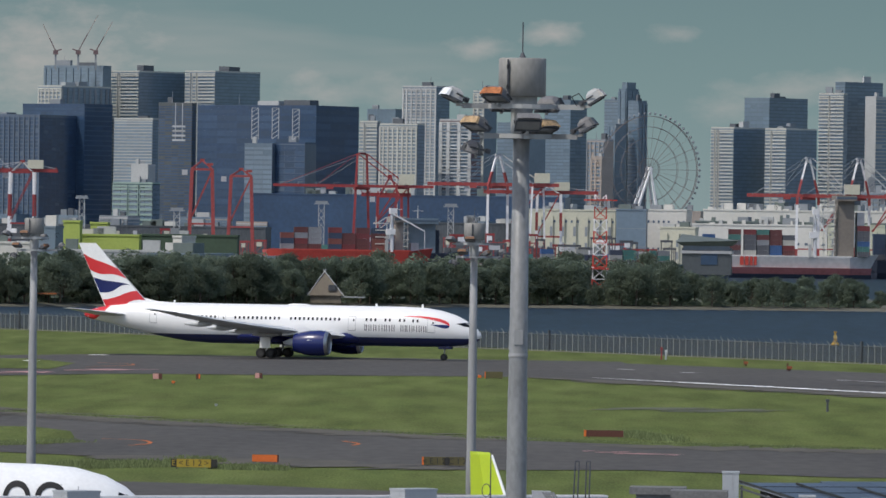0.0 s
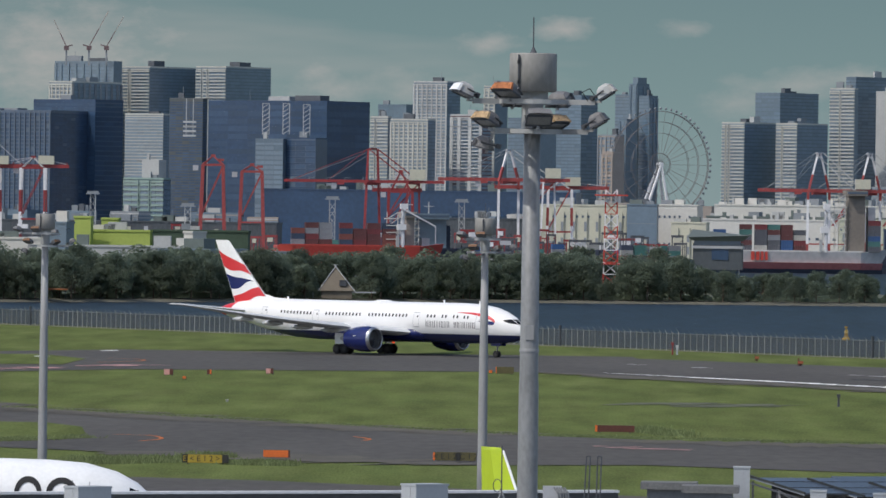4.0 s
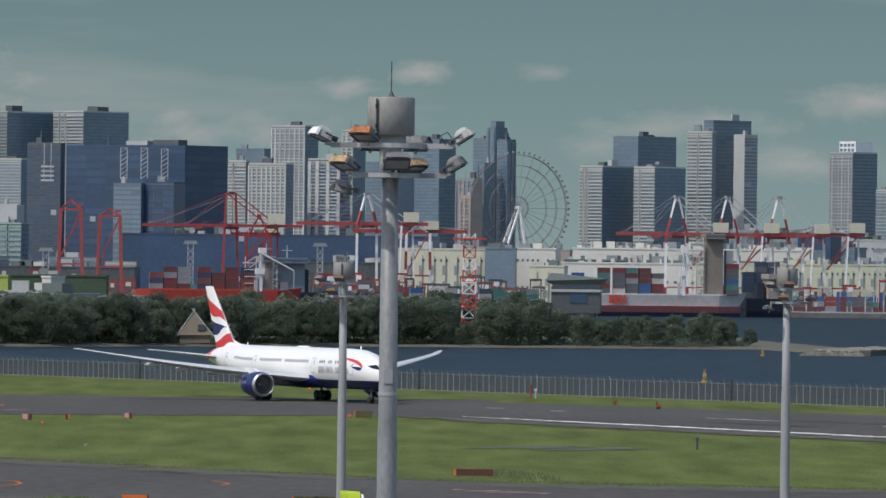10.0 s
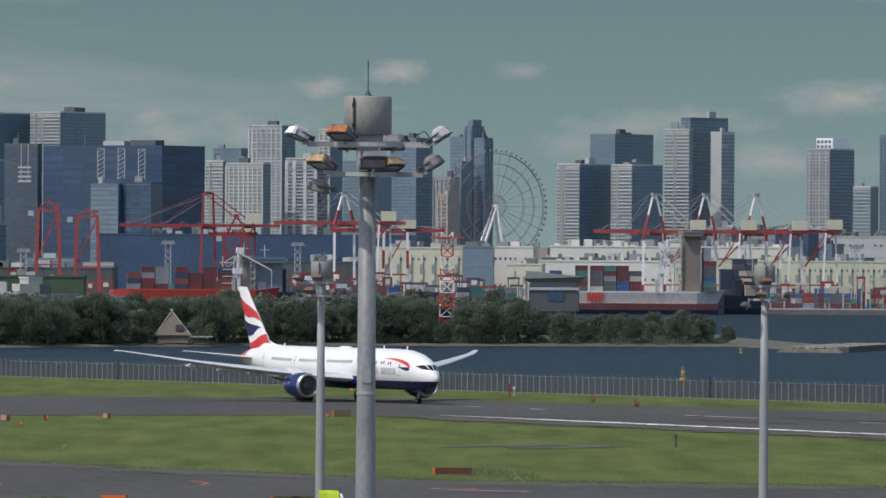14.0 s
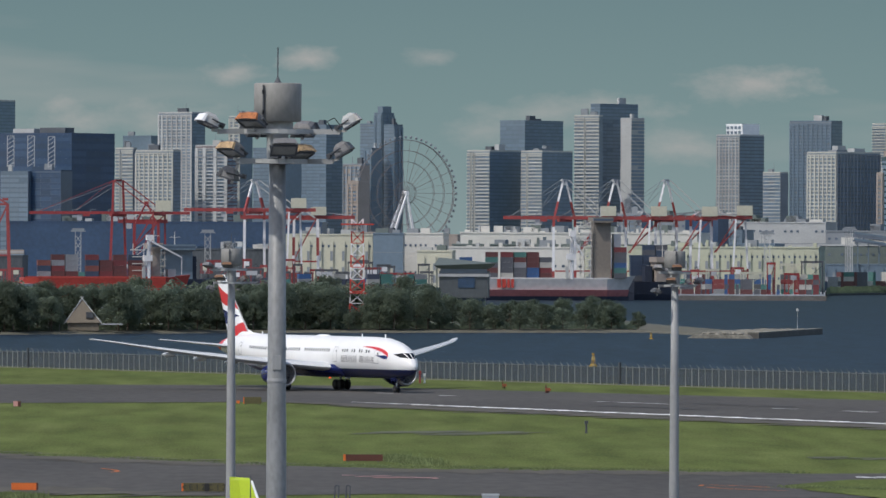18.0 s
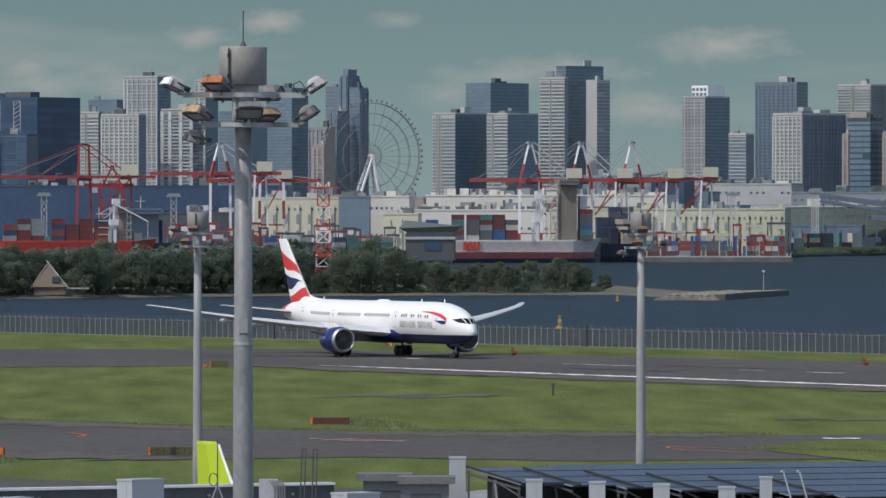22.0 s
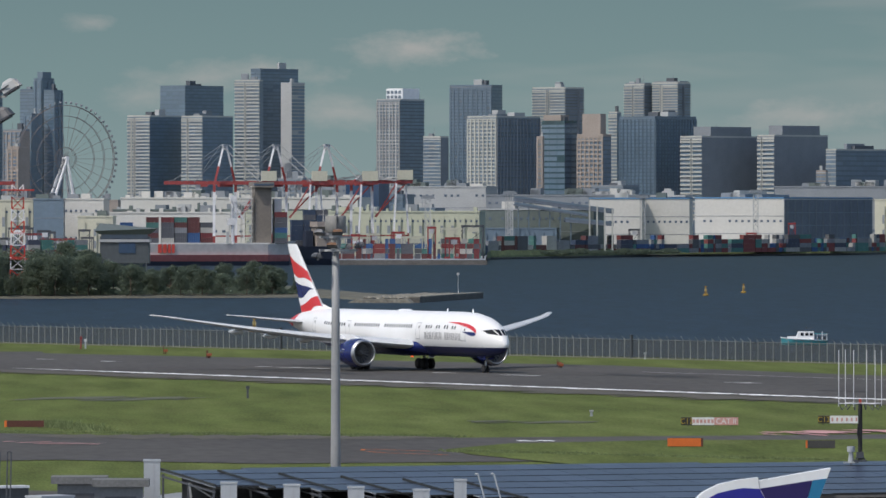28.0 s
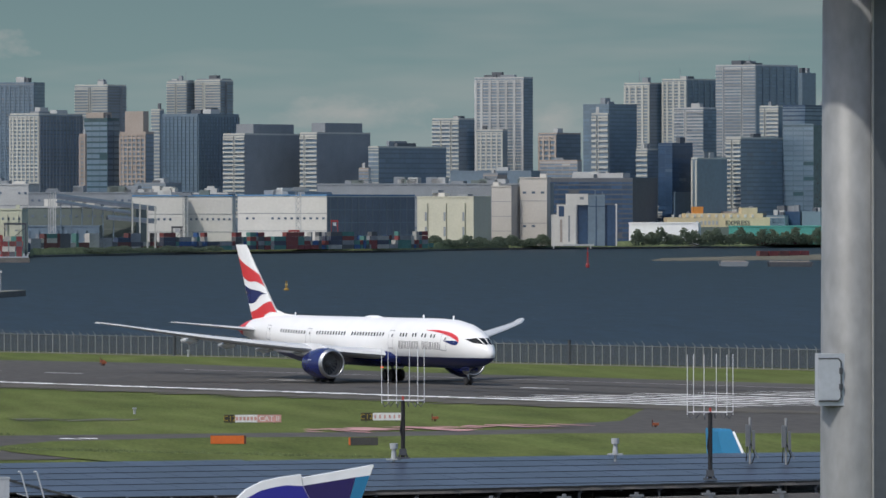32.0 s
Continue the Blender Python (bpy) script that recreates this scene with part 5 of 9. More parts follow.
    while z < top - 2:
        w, m = 2.0 - 0.02 * z, (MAST_W, MAST_R)[k % 2]
        s = Shape()
        for a, b in ((-1, -1), (1, -1), (1, 1), (-1, 1)):
            s.rod((a * w, b * w, z), (a * w, b * w, z + 3.2), 0.22, n=4)
        for (a, b), (c, d) in (((-1, -1), (1, -1)), ((1, -1), (1, 1)), ((1, 1), (-1, 1)), ((-1, 1), (-1, -1))):
            s.rod((a * w, b * w, z), (c * w, d * w, z + 3.2), 0.15, n=4).rod((c * w, d * w, z), (a * w, b * w, z + 3.2), 0.15, n=4).rod((a * w, b * w, z), (c * w, d * w, z), 0.15, n=4)
        part("lattice_section", s, m, t, "white painted section" if k % 2 == 0 else "red painted section")
        z, k = z + 3.2, k + 1
    part("platform", Shape().box(-4.4, 4.4, -3, 3, top - 2.4, top - 2.0), MAST_R, t)
    part("platform", Shape().box(-3.2, 3.2, -2.5, 2.5, 9, 9.3), MAST_R, t)
    # rubble jetty
    L = 102.4
    t = thing("jetty", pose(138.08, 2003.0, -2.0, 0, 0, 76.9), "low rubble jetty with a dark concrete quay edge", "jetty")
    rnd = random.Random(3)
    rock = [Shape().loft([[(q * rnd.uniform(0.8, 1.2) * math.cos(i * 1.047), q * rnd.uniform(0.8, 1.2) * math.sin(i * 1.047), zz) for i in range(6)] for q, zz in ((0.5, 0), (0.75, 0.3), (0.4, 0.6))]).mesh("rock", ROCK) for _ in range(6)]
    part("core", Shape().loft([[(-6, 1, 0), (-6, 17, 0), (-6, 15, 0.9), (-6, 2, 0.9)], [(L, 0, 0), (L, 17, 0), (L, 15, 1.2), (L, 1, 1.2)]]), ROCK, t)
    for k in range(260):
        ob = new("rock", rnd.choice(rock))
        ob.parent, ob.rotation_euler = t, (rnd.uniform(-0.3, 0.3), rnd.uniform(-0.3, 0.3), rnd.uniform(0, 6))
        ob.location = (rnd.uniform(-4, L - 1), rnd.uniform(3.0, 15.0), 0.85)
    # edge wall coloured darker than its top: its shade is in the colour
    part("quay_edge", Shape().box(-1, L + 0.5, -0.3, 2.5, -0.2, 1.3), HEAD, t, "concrete edge coloured dark as in shade")
    part("edge_top", Shape().box(-1, L + 0.5, -0.36, 2.56, 1.3, 1.55), ROCK, t)
    part("light_pole", Shape().rod((L * 0.86, 4, 1), (L * 0.86, 4, 6.2), 0.1, 0.07).box(L * 0.86 - 0.35, L * 0.86 + 0.35, 3.7, 4.3, 6.1, 6.7), CONC_L, t)


PAV = mat("sandy_beige_plaster", (0.16, 0.136, 0.105), 0.85, vary=0.12, scale=0.5)
HEAD = mat("dark_wet_concrete", (0.09, 0.085, 0.077), 0.8, vary=0.3, scale=0.3)
OFFICE = mat("dark_office_cladding", (0.068, 0.078, 0.088), 0.5, vary=0.15, scale=0.1)
OLIVE = mat("olive_grey_metal_roof", (0.11, 0.13, 0.12), 0.6, vary=0.1, scale=0.3)
MAST_W = mat("white_mast_paint", (0.66, 0.66, 0.67), 0.6, vary=0.12, scale=0.6)
MAST_R = mat("red_mast_paint", (0.46, 0.05, 0.035), 0.6, vary=0.2, scale=0.6)
shore_things()
# ---- harbour ----
WH_W = mat("white_warehouse_cladding", (0.52, 0.51, 0.475), 0.7, vary=0.06, scale=0.08)
WH_C = mat("cream_warehouse_cladding", (0.42, 0.43, 0.33), 0.8, vary=0.07, scale=0.08)
FLANK = mat("dark_slate_cladding", (0.13, 0.155, 0.195), 0.7, vary=0.15, scale=0.06)
COLD = mat("pale_beige_cold_store", (0.42, 0.4, 0.37), 0.8, vary=0.06, scale=0.1)
WH_G = mat("green_grey_cladding", (0.115, 0.142, 0.133), 0.7, vary=0.1, scale=0.08)
SHED_D = mat("dark_weathered_shed_cladding", (0.06, 0.07, 0.08), 0.8, vary=0.3, scale=0.1, stretch=(1, 1, 0.4))
LIME = mat("lime_green_cladding", (0.31, 0.38, 0.085), 0.7, vary=0.08, scale=0.1)
GREEN_D = mat("dark_green_cladding", (0.04, 0.068, 0.042), 0.7, vary=0.15, scale=0.1)
BLUE_T = mat("blue_trim_paint", (0.08, 0.2, 0.35), 0.6, vary=0.1)
PAINTS = [mat(n, c, 0.65, vary=0.18, scale=0.4, fine=3) for n, c in (
    ("container_brown", (0.1, 0.034, 0.034)), ("container_red", (0.14, 0.03, 0.034)), ("container_blue", (0.03, 0.08, 0.2)), ("container_navy", (0.03, 0.05, 0.09)),
    ("container_white", (0.38, 0.37, 0.34)), ("container_teal", (0.055, 0.15, 0.135)), ("container_grey", (0.2, 0.21, 0.23)), ("container_dark", (0.08, 0.085, 0.1)), ("container_orange", (0.17, 0.055, 0.045)))]


def hall(x, y, la, lb, turn, top, body, label, doors=0, roofs=0, trim=None, stripes=0, base=0.0, wins=None, vents=0):
    """A long low harbour building: near corner at x, y; la is its long sunny front."""
    t = thing("warehouse", pose(x, y, base, 0, 0, turn), label, "warehouse")
    h = top - base
    part("wall", Shape().box(-la, 0, 0, lb, 0, h), body, t)
    part("roof_edge", Shape().box(-la - 0.2, 0.2, -0.3, lb + 0.2, h, h + 0.7), trim or body, t)
    for k in range(doors):
        a = la * (k + 0.5) / doors
        b = part("loading_bay", Shape().box(-a - 0.8, -a + 0.8, -0.9, -0.05, h * 0.1, h * 0.88), body, t)
        part("shutter", Shape().box(-a - 0.6, -a + 0.6, -1.0, -0.85, h * 0.2, h * 0.4), CONC_G, b)
        part("shutter", Shape().box(-a - 0.6, -a + 0.6, -1.0, -0.85, h * 0.52, h * 0.7), CONC_G, b)
    for k in range(stripes):
        part("cladding_joint", Shape().box(-la, 0, -0.12, 0, h * (k + 1) / (stripes + 1) - 0.12, h * (k + 1) / (stripes + 1) + 0.12), CONC_G, t)
    for k in range(vents):
        a, w = la * (k + random.uniform(0.2, 0.8)) / vents, random.choice((0.5, 0.8, 1.2, 2.0))
        if random.random() < 0.75:
            part("roof_vent", Shape().box(-a - w, -a + w, lb * 0.1, lb * 0.1 + 2, h + 0.7, h + random.choice((1.2, 1.8, 2.4, 3.6))), random.choice((body, body, CONC_L)), t)
    if wins:
        for j in range(wins[1]):
            for k in range(wins[0]):
                a, q = la * (k + 0.3) / wins[0], h * (j + 0.55) / wins[1]
                if random.random() < 0.85:
                    part("window", Shape().box(-a - la / wins[0] * 0.38, -a, -0.15, -0.02, q, q + min(1.1, h * 0.16)), GLASS_D, t)
    for k in range(roofs):
        a, w, hh = random.uniform(0.04, 0.88) * la, random.uniform(3, 7), random.uniform(1.2, 3.6)
        part("roof_plant", Shape().box(-a - w, -a, lb * 0.2, lb * 0.5, h + 0.7, h + 0.7 + hh), random.choice((WH_W, CONC_G, CONC_L, WH_G)), t)
    return t


def harbour_halls():
    hall(227.79, 3713.02, 109.74, 54.56, -9.51, 25.63, WH_W, "very long white harbour warehouse with roof vents", 0, 10, stripes=1, wins=(30, 2), vents=34)
    hall(227.26, 3683.0, 113.77, 41.82, -9.53, 20.2, WH_G, "green-grey roofed harbour shed", 0, 8, vents=22, wins=(24, 1))
    hall(275.71, 3609.48, 105.27, 26.55, -10.37, 19.43, WH_C, "cream harbour warehouse with a row of loading bays", 22, 2, wins=(44, 2), vents=26)
    hall(172.29, 3635.92, 61.21, 14.56, -8.71, 19.0, WH_W, "white low harbour shed behind the ship", 0, 4, vents=12, wins=(16, 1))
    hall(347.16, 3834.32, 54.19, 38.56, -13.17, 20.49, WH_G, "long green-grey warehouse with a pale roof", 0, 5, CONC_L, 1, wins=(18, 2))
    hall(328.51, 3820.9, 36.28, 12.78, -10.91, 11.41, BLUE_G, "low blue-grey lean-to shed", 8, 0)
    hall(378.38, 3916.77, 25.64, 10.49, -11.52, 25.82, WH_W, "white three-storey warehouse with blue eaves", 0, 2, BLUE_T, 2, wins=(9, 1))
    hall(402.3, 3924.43, 21.56, 15.78, -11.85, 25.82, WH_W, "white three-storey warehouse with blue eaves", 0, 1, BLUE_T, 2, wins=(8, 1))
    corner = hall(459.85, 4023.81, 48.09, 120.54, -28.52, 26.18, WH_W, "white and grey corner warehouse with blue eaves", 0, 5, BLUE_T, 2, wins=(14, 1))
    # slate flank; part of that side's shade is put into its colour
    part("flank_cladding", Shape().box(0.02, 0.3, 0.3, 120.2, 0.4, 25.6), FLANK, corner, "dark slate cladding on the flank")
    for q in range(12):
        part("downpipe", Shape().box(0.3, 0.55, 9.5 * q + 4, 9.5 * q + 4.5, 0.5, 25.4), CONC_G, corner)
    for q in range(3):
        part("cladding_joint", Shape().box(0.3, 0.4, 0.5, 120, 6.4 * q + 6.2, 6.4 * q + 6.5), BLUE_G, corner)
    hall(557.66, 4203.17, 32.6, 21.67, -32.56, 25.45, CREAM, "cream plain quayside warehouse", 3, 3)
    hall(584.09, 4250.05, 11.55, 10.61, -32.83, 31.16, COLD, "grey cold-store block beside the quay", 0, 1, stripes=3)
    hall(602.74, 4247.45, 15.83, 4.24, -33.08, 35.63, COLD, "pale grey cold-store block beside the quay", 0, 1, stripes=2, wins=(3, 2))
    hall(79.76, 3759.15, 43.47, 7.52, -7.22, 24.56, CREAM, "cream concrete harbour warehouse", 8, 3, wins=(16, 2))
    hall(93.65, 3748.83, 14.06, 4.51, -11.43, 25.13, BLUE_G, "blue-grey plain harbour block", 0, 2, stripes=2)
    hall(112.8, 3768.31, 18.94, 15.13, -11.71, 25.23, WH_W, "white plain harbour block", 0, 2, wins=(8, 2))
    hall(111.75, 3598.27, 15.79, 8.67, -11.78, 17.3, CREAM, "low cream harbour office", 3, 2)
    hall(38.28, 3799.81, 46.8, 13.32, -8.58, 17.55, SHED_D, "long blue-grey harbour shed", 0, 6)
    hall(-85.5, 3899.06, 169.43, 26.0, -4.74, 13.87, SHED_D, "long dark harbour shed", 0, 14)
    hall(62.02, 4149.54, 162.84, 27.67, -6.86, 30.99, GLASS_B, "long dark blue low office block", 0, 12)
    hall(331.01, 4287.24, 66.57, 43.06, -12.41, 32.35, CONC_L, "pale low offices beyond the warehouses", 0, 14, stripes=2, wins=(20, 3))
    hall(406.8, 4230.49, 80.75, 42.56, -13.49, 27.79, CONC_G, "grey low offices beyond the warehouses", 0, 14, stripes=1, wins=(22, 3))
    hall(601.77, 4257.68, 121.04, 43.06, -16.04, 32.37, CONC_G, "grey low offices beyond the warehouses", 0, 22, stripes=1, wins=(26, 2))
    hall(291.09, 4410.4, 43.79, 35.48, -13.78, 35.72, CONC_G, "grey terraced office building", 0, 6, stripes=2, wins=(16, 3))
    # island works yard
    hall(-121.46, 2707.28, 5.64, 3.9, -11.43, 17.36, LIME, "tall lime-green end of a works building", 0, 0, base=-1.2)
    hall(-101.8, 2713.09, 19.79, 4.36, -7.85, 12.92, LIME, "lime-green works building with grey windows", 0, 3, wins=(5, 1), base=-1.2)
    hall(-113.05, 2727.66, 5.88, 3.0, -11.63, 16.89, LIME, "lime-green rooftop plant house", 0, 0, base=-1.2)
    hall(-69.06, 2719.12, 32.78, 7.25, -4.55, 13.2, GREEN_D, "long dark green works hall", 0, 2, wins=(8, 1), base=-1.2)
    hall(-82.22, 2598.7, 40.44, 10.4, -4.19, 8.25, CONC_L, "low white flat-roofed shed", 0, 3, base=-1.2)
    hall(-77.63, 2578.83, 17.22, 35.75, -18.28, 7.52, BLUE_G, "blue-grey shed with dark windows", 4, 1, base=-1.2)
    hall(-61.33, 2559.27, 6.3, 25.33, -23.63, 7.14, CONC_L, "small white gabled store shed", 0, 0, base=-1.2)
    hall(-85.03, 2638.63, 3.59, 7.7, -33.15, 12.99, WH_W, "white service tower of the works", 0, 0, base=-1.2)
    hall(-132.06, 2616.67, 25.81, 5.25, -5.11, 10.35, WH_W, "white works shed among trees", 0, 3, base=-1.2)
    hall(-127.14, 2656.96, 7.36, 6.14, -22.26, 15.46, BLUE_G, "blue-grey works office block", 0, 1, base=-1.2)
    # white and dark glass waterfront building
    t = thing("waterfront_building", pose(602.2, 4225, 0, 0, 0, -6), "white stepped waterfront building with dark glass bays", "building")
    part("wall", Shape().box(6.2, 33.6, 0.6, 12, 0, 21.4), GLASS_B, t, "dark glass curtain wall")
    for a, b, top_, y0 in ((0, 2.9, 16.5, 0), (2.9, 7.2, 21.8, -0.6), (7.2, 12.6, 21.6, -1.2), (12.6, 13.4, 21.6, -0.4), (33.6, 34.3, 22.0, -0.2)):
        part("white_bay", Shape().box(a, b, y0, 11, 0, top_), WH_W, t)
    part("white_crown", Shape().box(7.6, 19.0, -0.8, 9, 21.6, 27.4), WH_W, t)
    part("window_slot", Shape().box(3.6, 6.4, -0.7, -0.5, 15.5, 21.0), GLASS_B, t)
    part("window_slot", Shape().box(4.2, 5.4, -0.72, -0.5, 2.0, 14.0), CONC_B, t)
    part("window_slot", Shape().box(8.6, 9.4, -1.3, -1.1, 2.0, 16.0), CONC_G, t)
    part("window_slot", Shape().box(14.6, 16.8, -0.9, -0.7, 24.4, 25.8), CONC_G, t)
    part("glass_bay", Shape().box(19.0, 27.9, -0.6, 9, 0, 27.0), SLATE, t, "slate blue glass bay")
    part("bay_joint", Shape().box(23.0, 23.5, -0.75, -0.55, 0, 26.0).box(19.0, 27.9, -0.72, -0.55, 20.6, 21.0), GLASS_B, t)
    part("roof_rail", Shape().box(22.6, 22.9, 0, 0.3, 27.0, 29.2).box(26.5, 26.7, 0, 0.3, 27.0, 28.4), CONC_G, t)
    part("landing_stage", Shape().box(6.0, 22.0, -4, -0.8, 0, 0.9).box(0.5, 1.1, -3.6, -3.0, -1.5, 0).box(20, 20.6, -3.6, -3.0, -1.5, 0), CONC_L, t)


random.seed(11)
harbour_halls()


def corrugated_box(length):
    """One shell: a folded front and back wall, with proud corner posts."""
    half, n = length / 2, max(4, int(length / 0.8))
    line = [(-half, -1.26), (-half + 0.16, -1.26)]
    for k in range(n):
        x0, w = -half + 0.2 + (length - 0.4) * k / n, (length - 0.4) / n
        line += [(x0, -1.2), (x0 + w * 0.35, -1.2), (x0 + w * 0.5, -1.24), (x0 + w * 0.85, -1.24)]
    line += [(half - 0.16, -1.26), (half, -1.26), (half, 1.24), (-half, 1.24)]
    return Shape().loft([[(x, y, z) for x, y in line] for z in (0, 2.1)])


BOXES = {}


def container(x, y, z, turn, paint, length, group):
    key = (paint.name, length)
    if key not in BOXES:
        BOXES[key] = corrugated_box(length).mesh("container", paint)
    ob = new("container", BOXES[key])
    ob.matrix_basis = pose(x, y, z, 0, 0, turn)
    return tagged(ob, paint.name.split("_")[1] + " corrugated steel shipping container in a stack", "shipping container", group)


def stacks(a, b, low, high, z, group, lengths=(5.2,), fill=0.9, seed=1, paints=None, gap=0.5, hues=0.6, joined=None):
    """Stacks of containers along the line from a to b."""
    rnd = random.Random(seed)
    a, b = Vector((*a[:2], 0)), Vector((*b[:2], 0))
    turn = math.degrees(math.atan2((b - a).y, (b - a).x))
    d, pos, total = (b - a).normalized(), 0.0, (b - a).length
    while pos < total - 3:
        L = rnd.choice(lengths)
        if rnd.random() < fill:
            hue = rnd.choice(paints or PAINTS)
            for lvl in range(rnd.randint(low, high)):
                p = a + d * (pos + L / 2)
                if joined is not None:
                    q, n_ = d * (L / 2), Vector((d.y, -d.x, 0)) * 1.2
                    z0 = z + lvl * 2.12
                    c = [p - q + n_, p + q + n_, p + q - n_, p - q - n_]
                    joined.add([(u.x, u.y, z0 + e) for e in (0, 2.05) for u in c], [(4, 5, 6, 7), (0, 1, 5, 4), (1, 2, 6, 5), (2, 3, 7, 6), (3, 0, 4, 7)])
                    continue
                container(p.x, p.y, z + lvl * 2.12, turn, hue if rnd.random() < hues else rnd.choice(paints or PAINTS), L, group)
        pos += L + gap


def ship(a, b, deck, hull_mat, belly, label, house_at, house_h, seed, rows, paints=None, hw=4.0, house=None, f=2.4):
    """A cargo ship from a (stern) to b (bow), with its hull, house, mast and deck cargo."""
    a, b = Vector((*a[:2], 0)), Vector((*b[:2], 0))
    L, turn = (b - a).length, math.degrees(math.atan2((b - a).y, (b - a).x))
    t = thing("cargo_ship", pose(a.x, a.y, -2.0, 0, 0, turn), label, "cargo ship", "ships at the container quay")
    def ring(x, w, z0, z1, rake=0.0):
        return [(x, -w, z0), (x, w, z0), (x + rake, w * 1.15, z1), (x + rake, -w * 1.15, z1)]
    # added dark band below a high boot stripe stands in for water
    g = 1.75 if f > 3 else -0.5
    part("underwater_hull", Shape().loft([ring(0, 4, -1, g), ring(L * 0.1, 7, -1, g), ring(L * 0.85, 7, -1, g), ring(L * 0.97, 1.2, -1, g, 0.5)]), NAVY_HULL, t)
    part("belly", Shape().loft([ring(0, 4.7, g, f), ring(L * 0.1, 7.9, g, f), ring(L * 0.85, 7.9, g, f), ring(L * 0.97, 1.3, g, f, 0.5)]), belly, t)
    part("hull", Shape().loft([ring(0, 4.8, f, deck), ring(L * 0.1, 8, f, deck), ring(L * 0.85, 8, f, deck), ring(L * 0.97, 1.4, f, deck + 1.2, 3)]), hull_mat, t)
    part("bulwark", Shape().box(0, L * 0.86, -9.2, -8.9, deck, deck + 0.5), hull_mat, t)
    hx = L * house_at
    part("deckhouse", Shape().box(hx - hw, hx + hw, -6, 6, deck, deck + house_h), house or CONC_B, t)
    part("bridge", Shape().box(hx - hw - 0.6, hx + hw + 0.6, -9, 9, deck + house_h, deck + house_h + 2.2), house or CONC_B, t)
    part("bridge_window", Shape().box(hx - hw - 0.7, hx + hw + 0.7, -9.1, -6, deck + house_h + 0.8, deck + house_h + 1.6), GLASS_D, t)
    z = deck
    while z < deck + house_h:
        part("stair_flight", Shape().box(hx - 9.5, hx - 4.5, -7.5, -2, z, z + 0.35).rod((hx - 9.2, -7, z), (hx - 5, -7, z + 2.6), 0.2, n=4).rod((hx - 9.2, -7, z), (hx - 9.2, -7, z + 2.6), 0.22, n=4).rod((hx - 5, -7, z), (hx - 5, -7, z + 2.6), 0.22, n=4), WH_W, t)
        z += 2.6
    part("funnel", Shape().box(hx + 5, hx + 8, -3, 3, deck, deck + house_h * (0.8 if hw > 3 else 0.3)), hull_mat if hw > 3 else GREY, t)
    part("mast_pole", Shape().rod((hx, 0, deck + house_h + 2), (hx, 0, deck + house_h + 7), 0.2, 0.1).rod((hx - 2, 0, deck + house_h + 5), (hx + 2, 0, deck + house_h + 5), 0.12, n=4), WH_W, t)
    m = t.matrix_basis
    for x0, x1, lo, hi in rows:
        p, q = m @ Vector((L * x0, -6, 0)), m @ Vector((L * x1, -6, 0))
        stacks(p, q, lo, hi, deck - 2.0 + 0.3, "deck cargo of the ships", (5.0,), 0.95, seed + int(x0 * 50), gap=0.3, hues=0.2, paints=paints)
    return t


HULL_P = mat("faded_red_boot_paint", (0.36, 0.13, 0.13), 0.6, vary=0.2, scale=0.1)
HULL_R = mat("bright_red_hull_paint", (0.42, 0.055, 0.04), 0.5, vary=0.15, scale=0.1)
HULL_W = mat("white_hull_paint", (0.55, 0.54, 0.53), 0.6, vary=0.14, scale=0.05)
HOUSE_B = mat("dull_buff_deckhouse_paint", (0.2, 0.175, 0.15), 0.7, vary=0.12, scale=0.1)
# the repeated dark paint stands for the shaded long sides of the stacks
s1 = ship((97.97, 3298.55, -0.07), (176.55, 3305.29, -0.14), 8.8, HULL_W, HULL_P, "container ship with a white hull and red waterline", 0.83, 23, 5, ((0.02, 0.3, 3, 5), (0.3, 0.56, 4, 5), (0.89, 0.99, 5, 6)), hw=3.4, house=HOUSE_B, f=4.4, paints=[PAINTS[k] for k in (5, 7, 4, 0, 2, 7, 3, 6, 7, 1)])
for a, b in ((0, 0.75), (1.0, 1.75), (2.0, 2.6), (2.85, 3.4)):
    part("company_mark", Shape().box(21.9 + a * 2.0, 21.9 + b * 2.0, -9.5, -9.35, 5.2, 8.7), MAST_R, s1, "red block mark on the hull")
ship((195.0, 3344.32, -0.4), (173.76, 3340.48, -0.37), 7.6, NAVY_HULL, NAVY_HULL, "dark navy ship hull moored at the quay", 0.2, 8, 9, ((0.05, 0.85, 4, 7),), paints=[PAINTS[3], PAINTS[3], PAINTS[7]])
s3 = ship((-67.82, 3079.25, 6.24), (-5.18, 3090.0, 6.7), 9.6, HULL_R, HULL_R, "container ship with a bright red hull", 0.8, 11, 15, ((0.08, 0.36, 3, 4), (0.37, 0.62, 3, 4), (0.63, 0.76, 2, 4)), paints=[PAINTS[0], PAINTS[8], PAINTS[1], PAINTS[6], PAINTS[3], PAINTS[0]], hw=1.5)
# slate deckhouse: the shade on its face is put into the colour
ship((-20.42, 3115.93, 6.56), (3.47, 3120.0, 6.68), 8.6, NAVY_HULL, NAVY_HULL, "dark ship with a grey shaded deckhouse", 0.44, 11.5, 33, (), hw=6.0, house=SLATE)


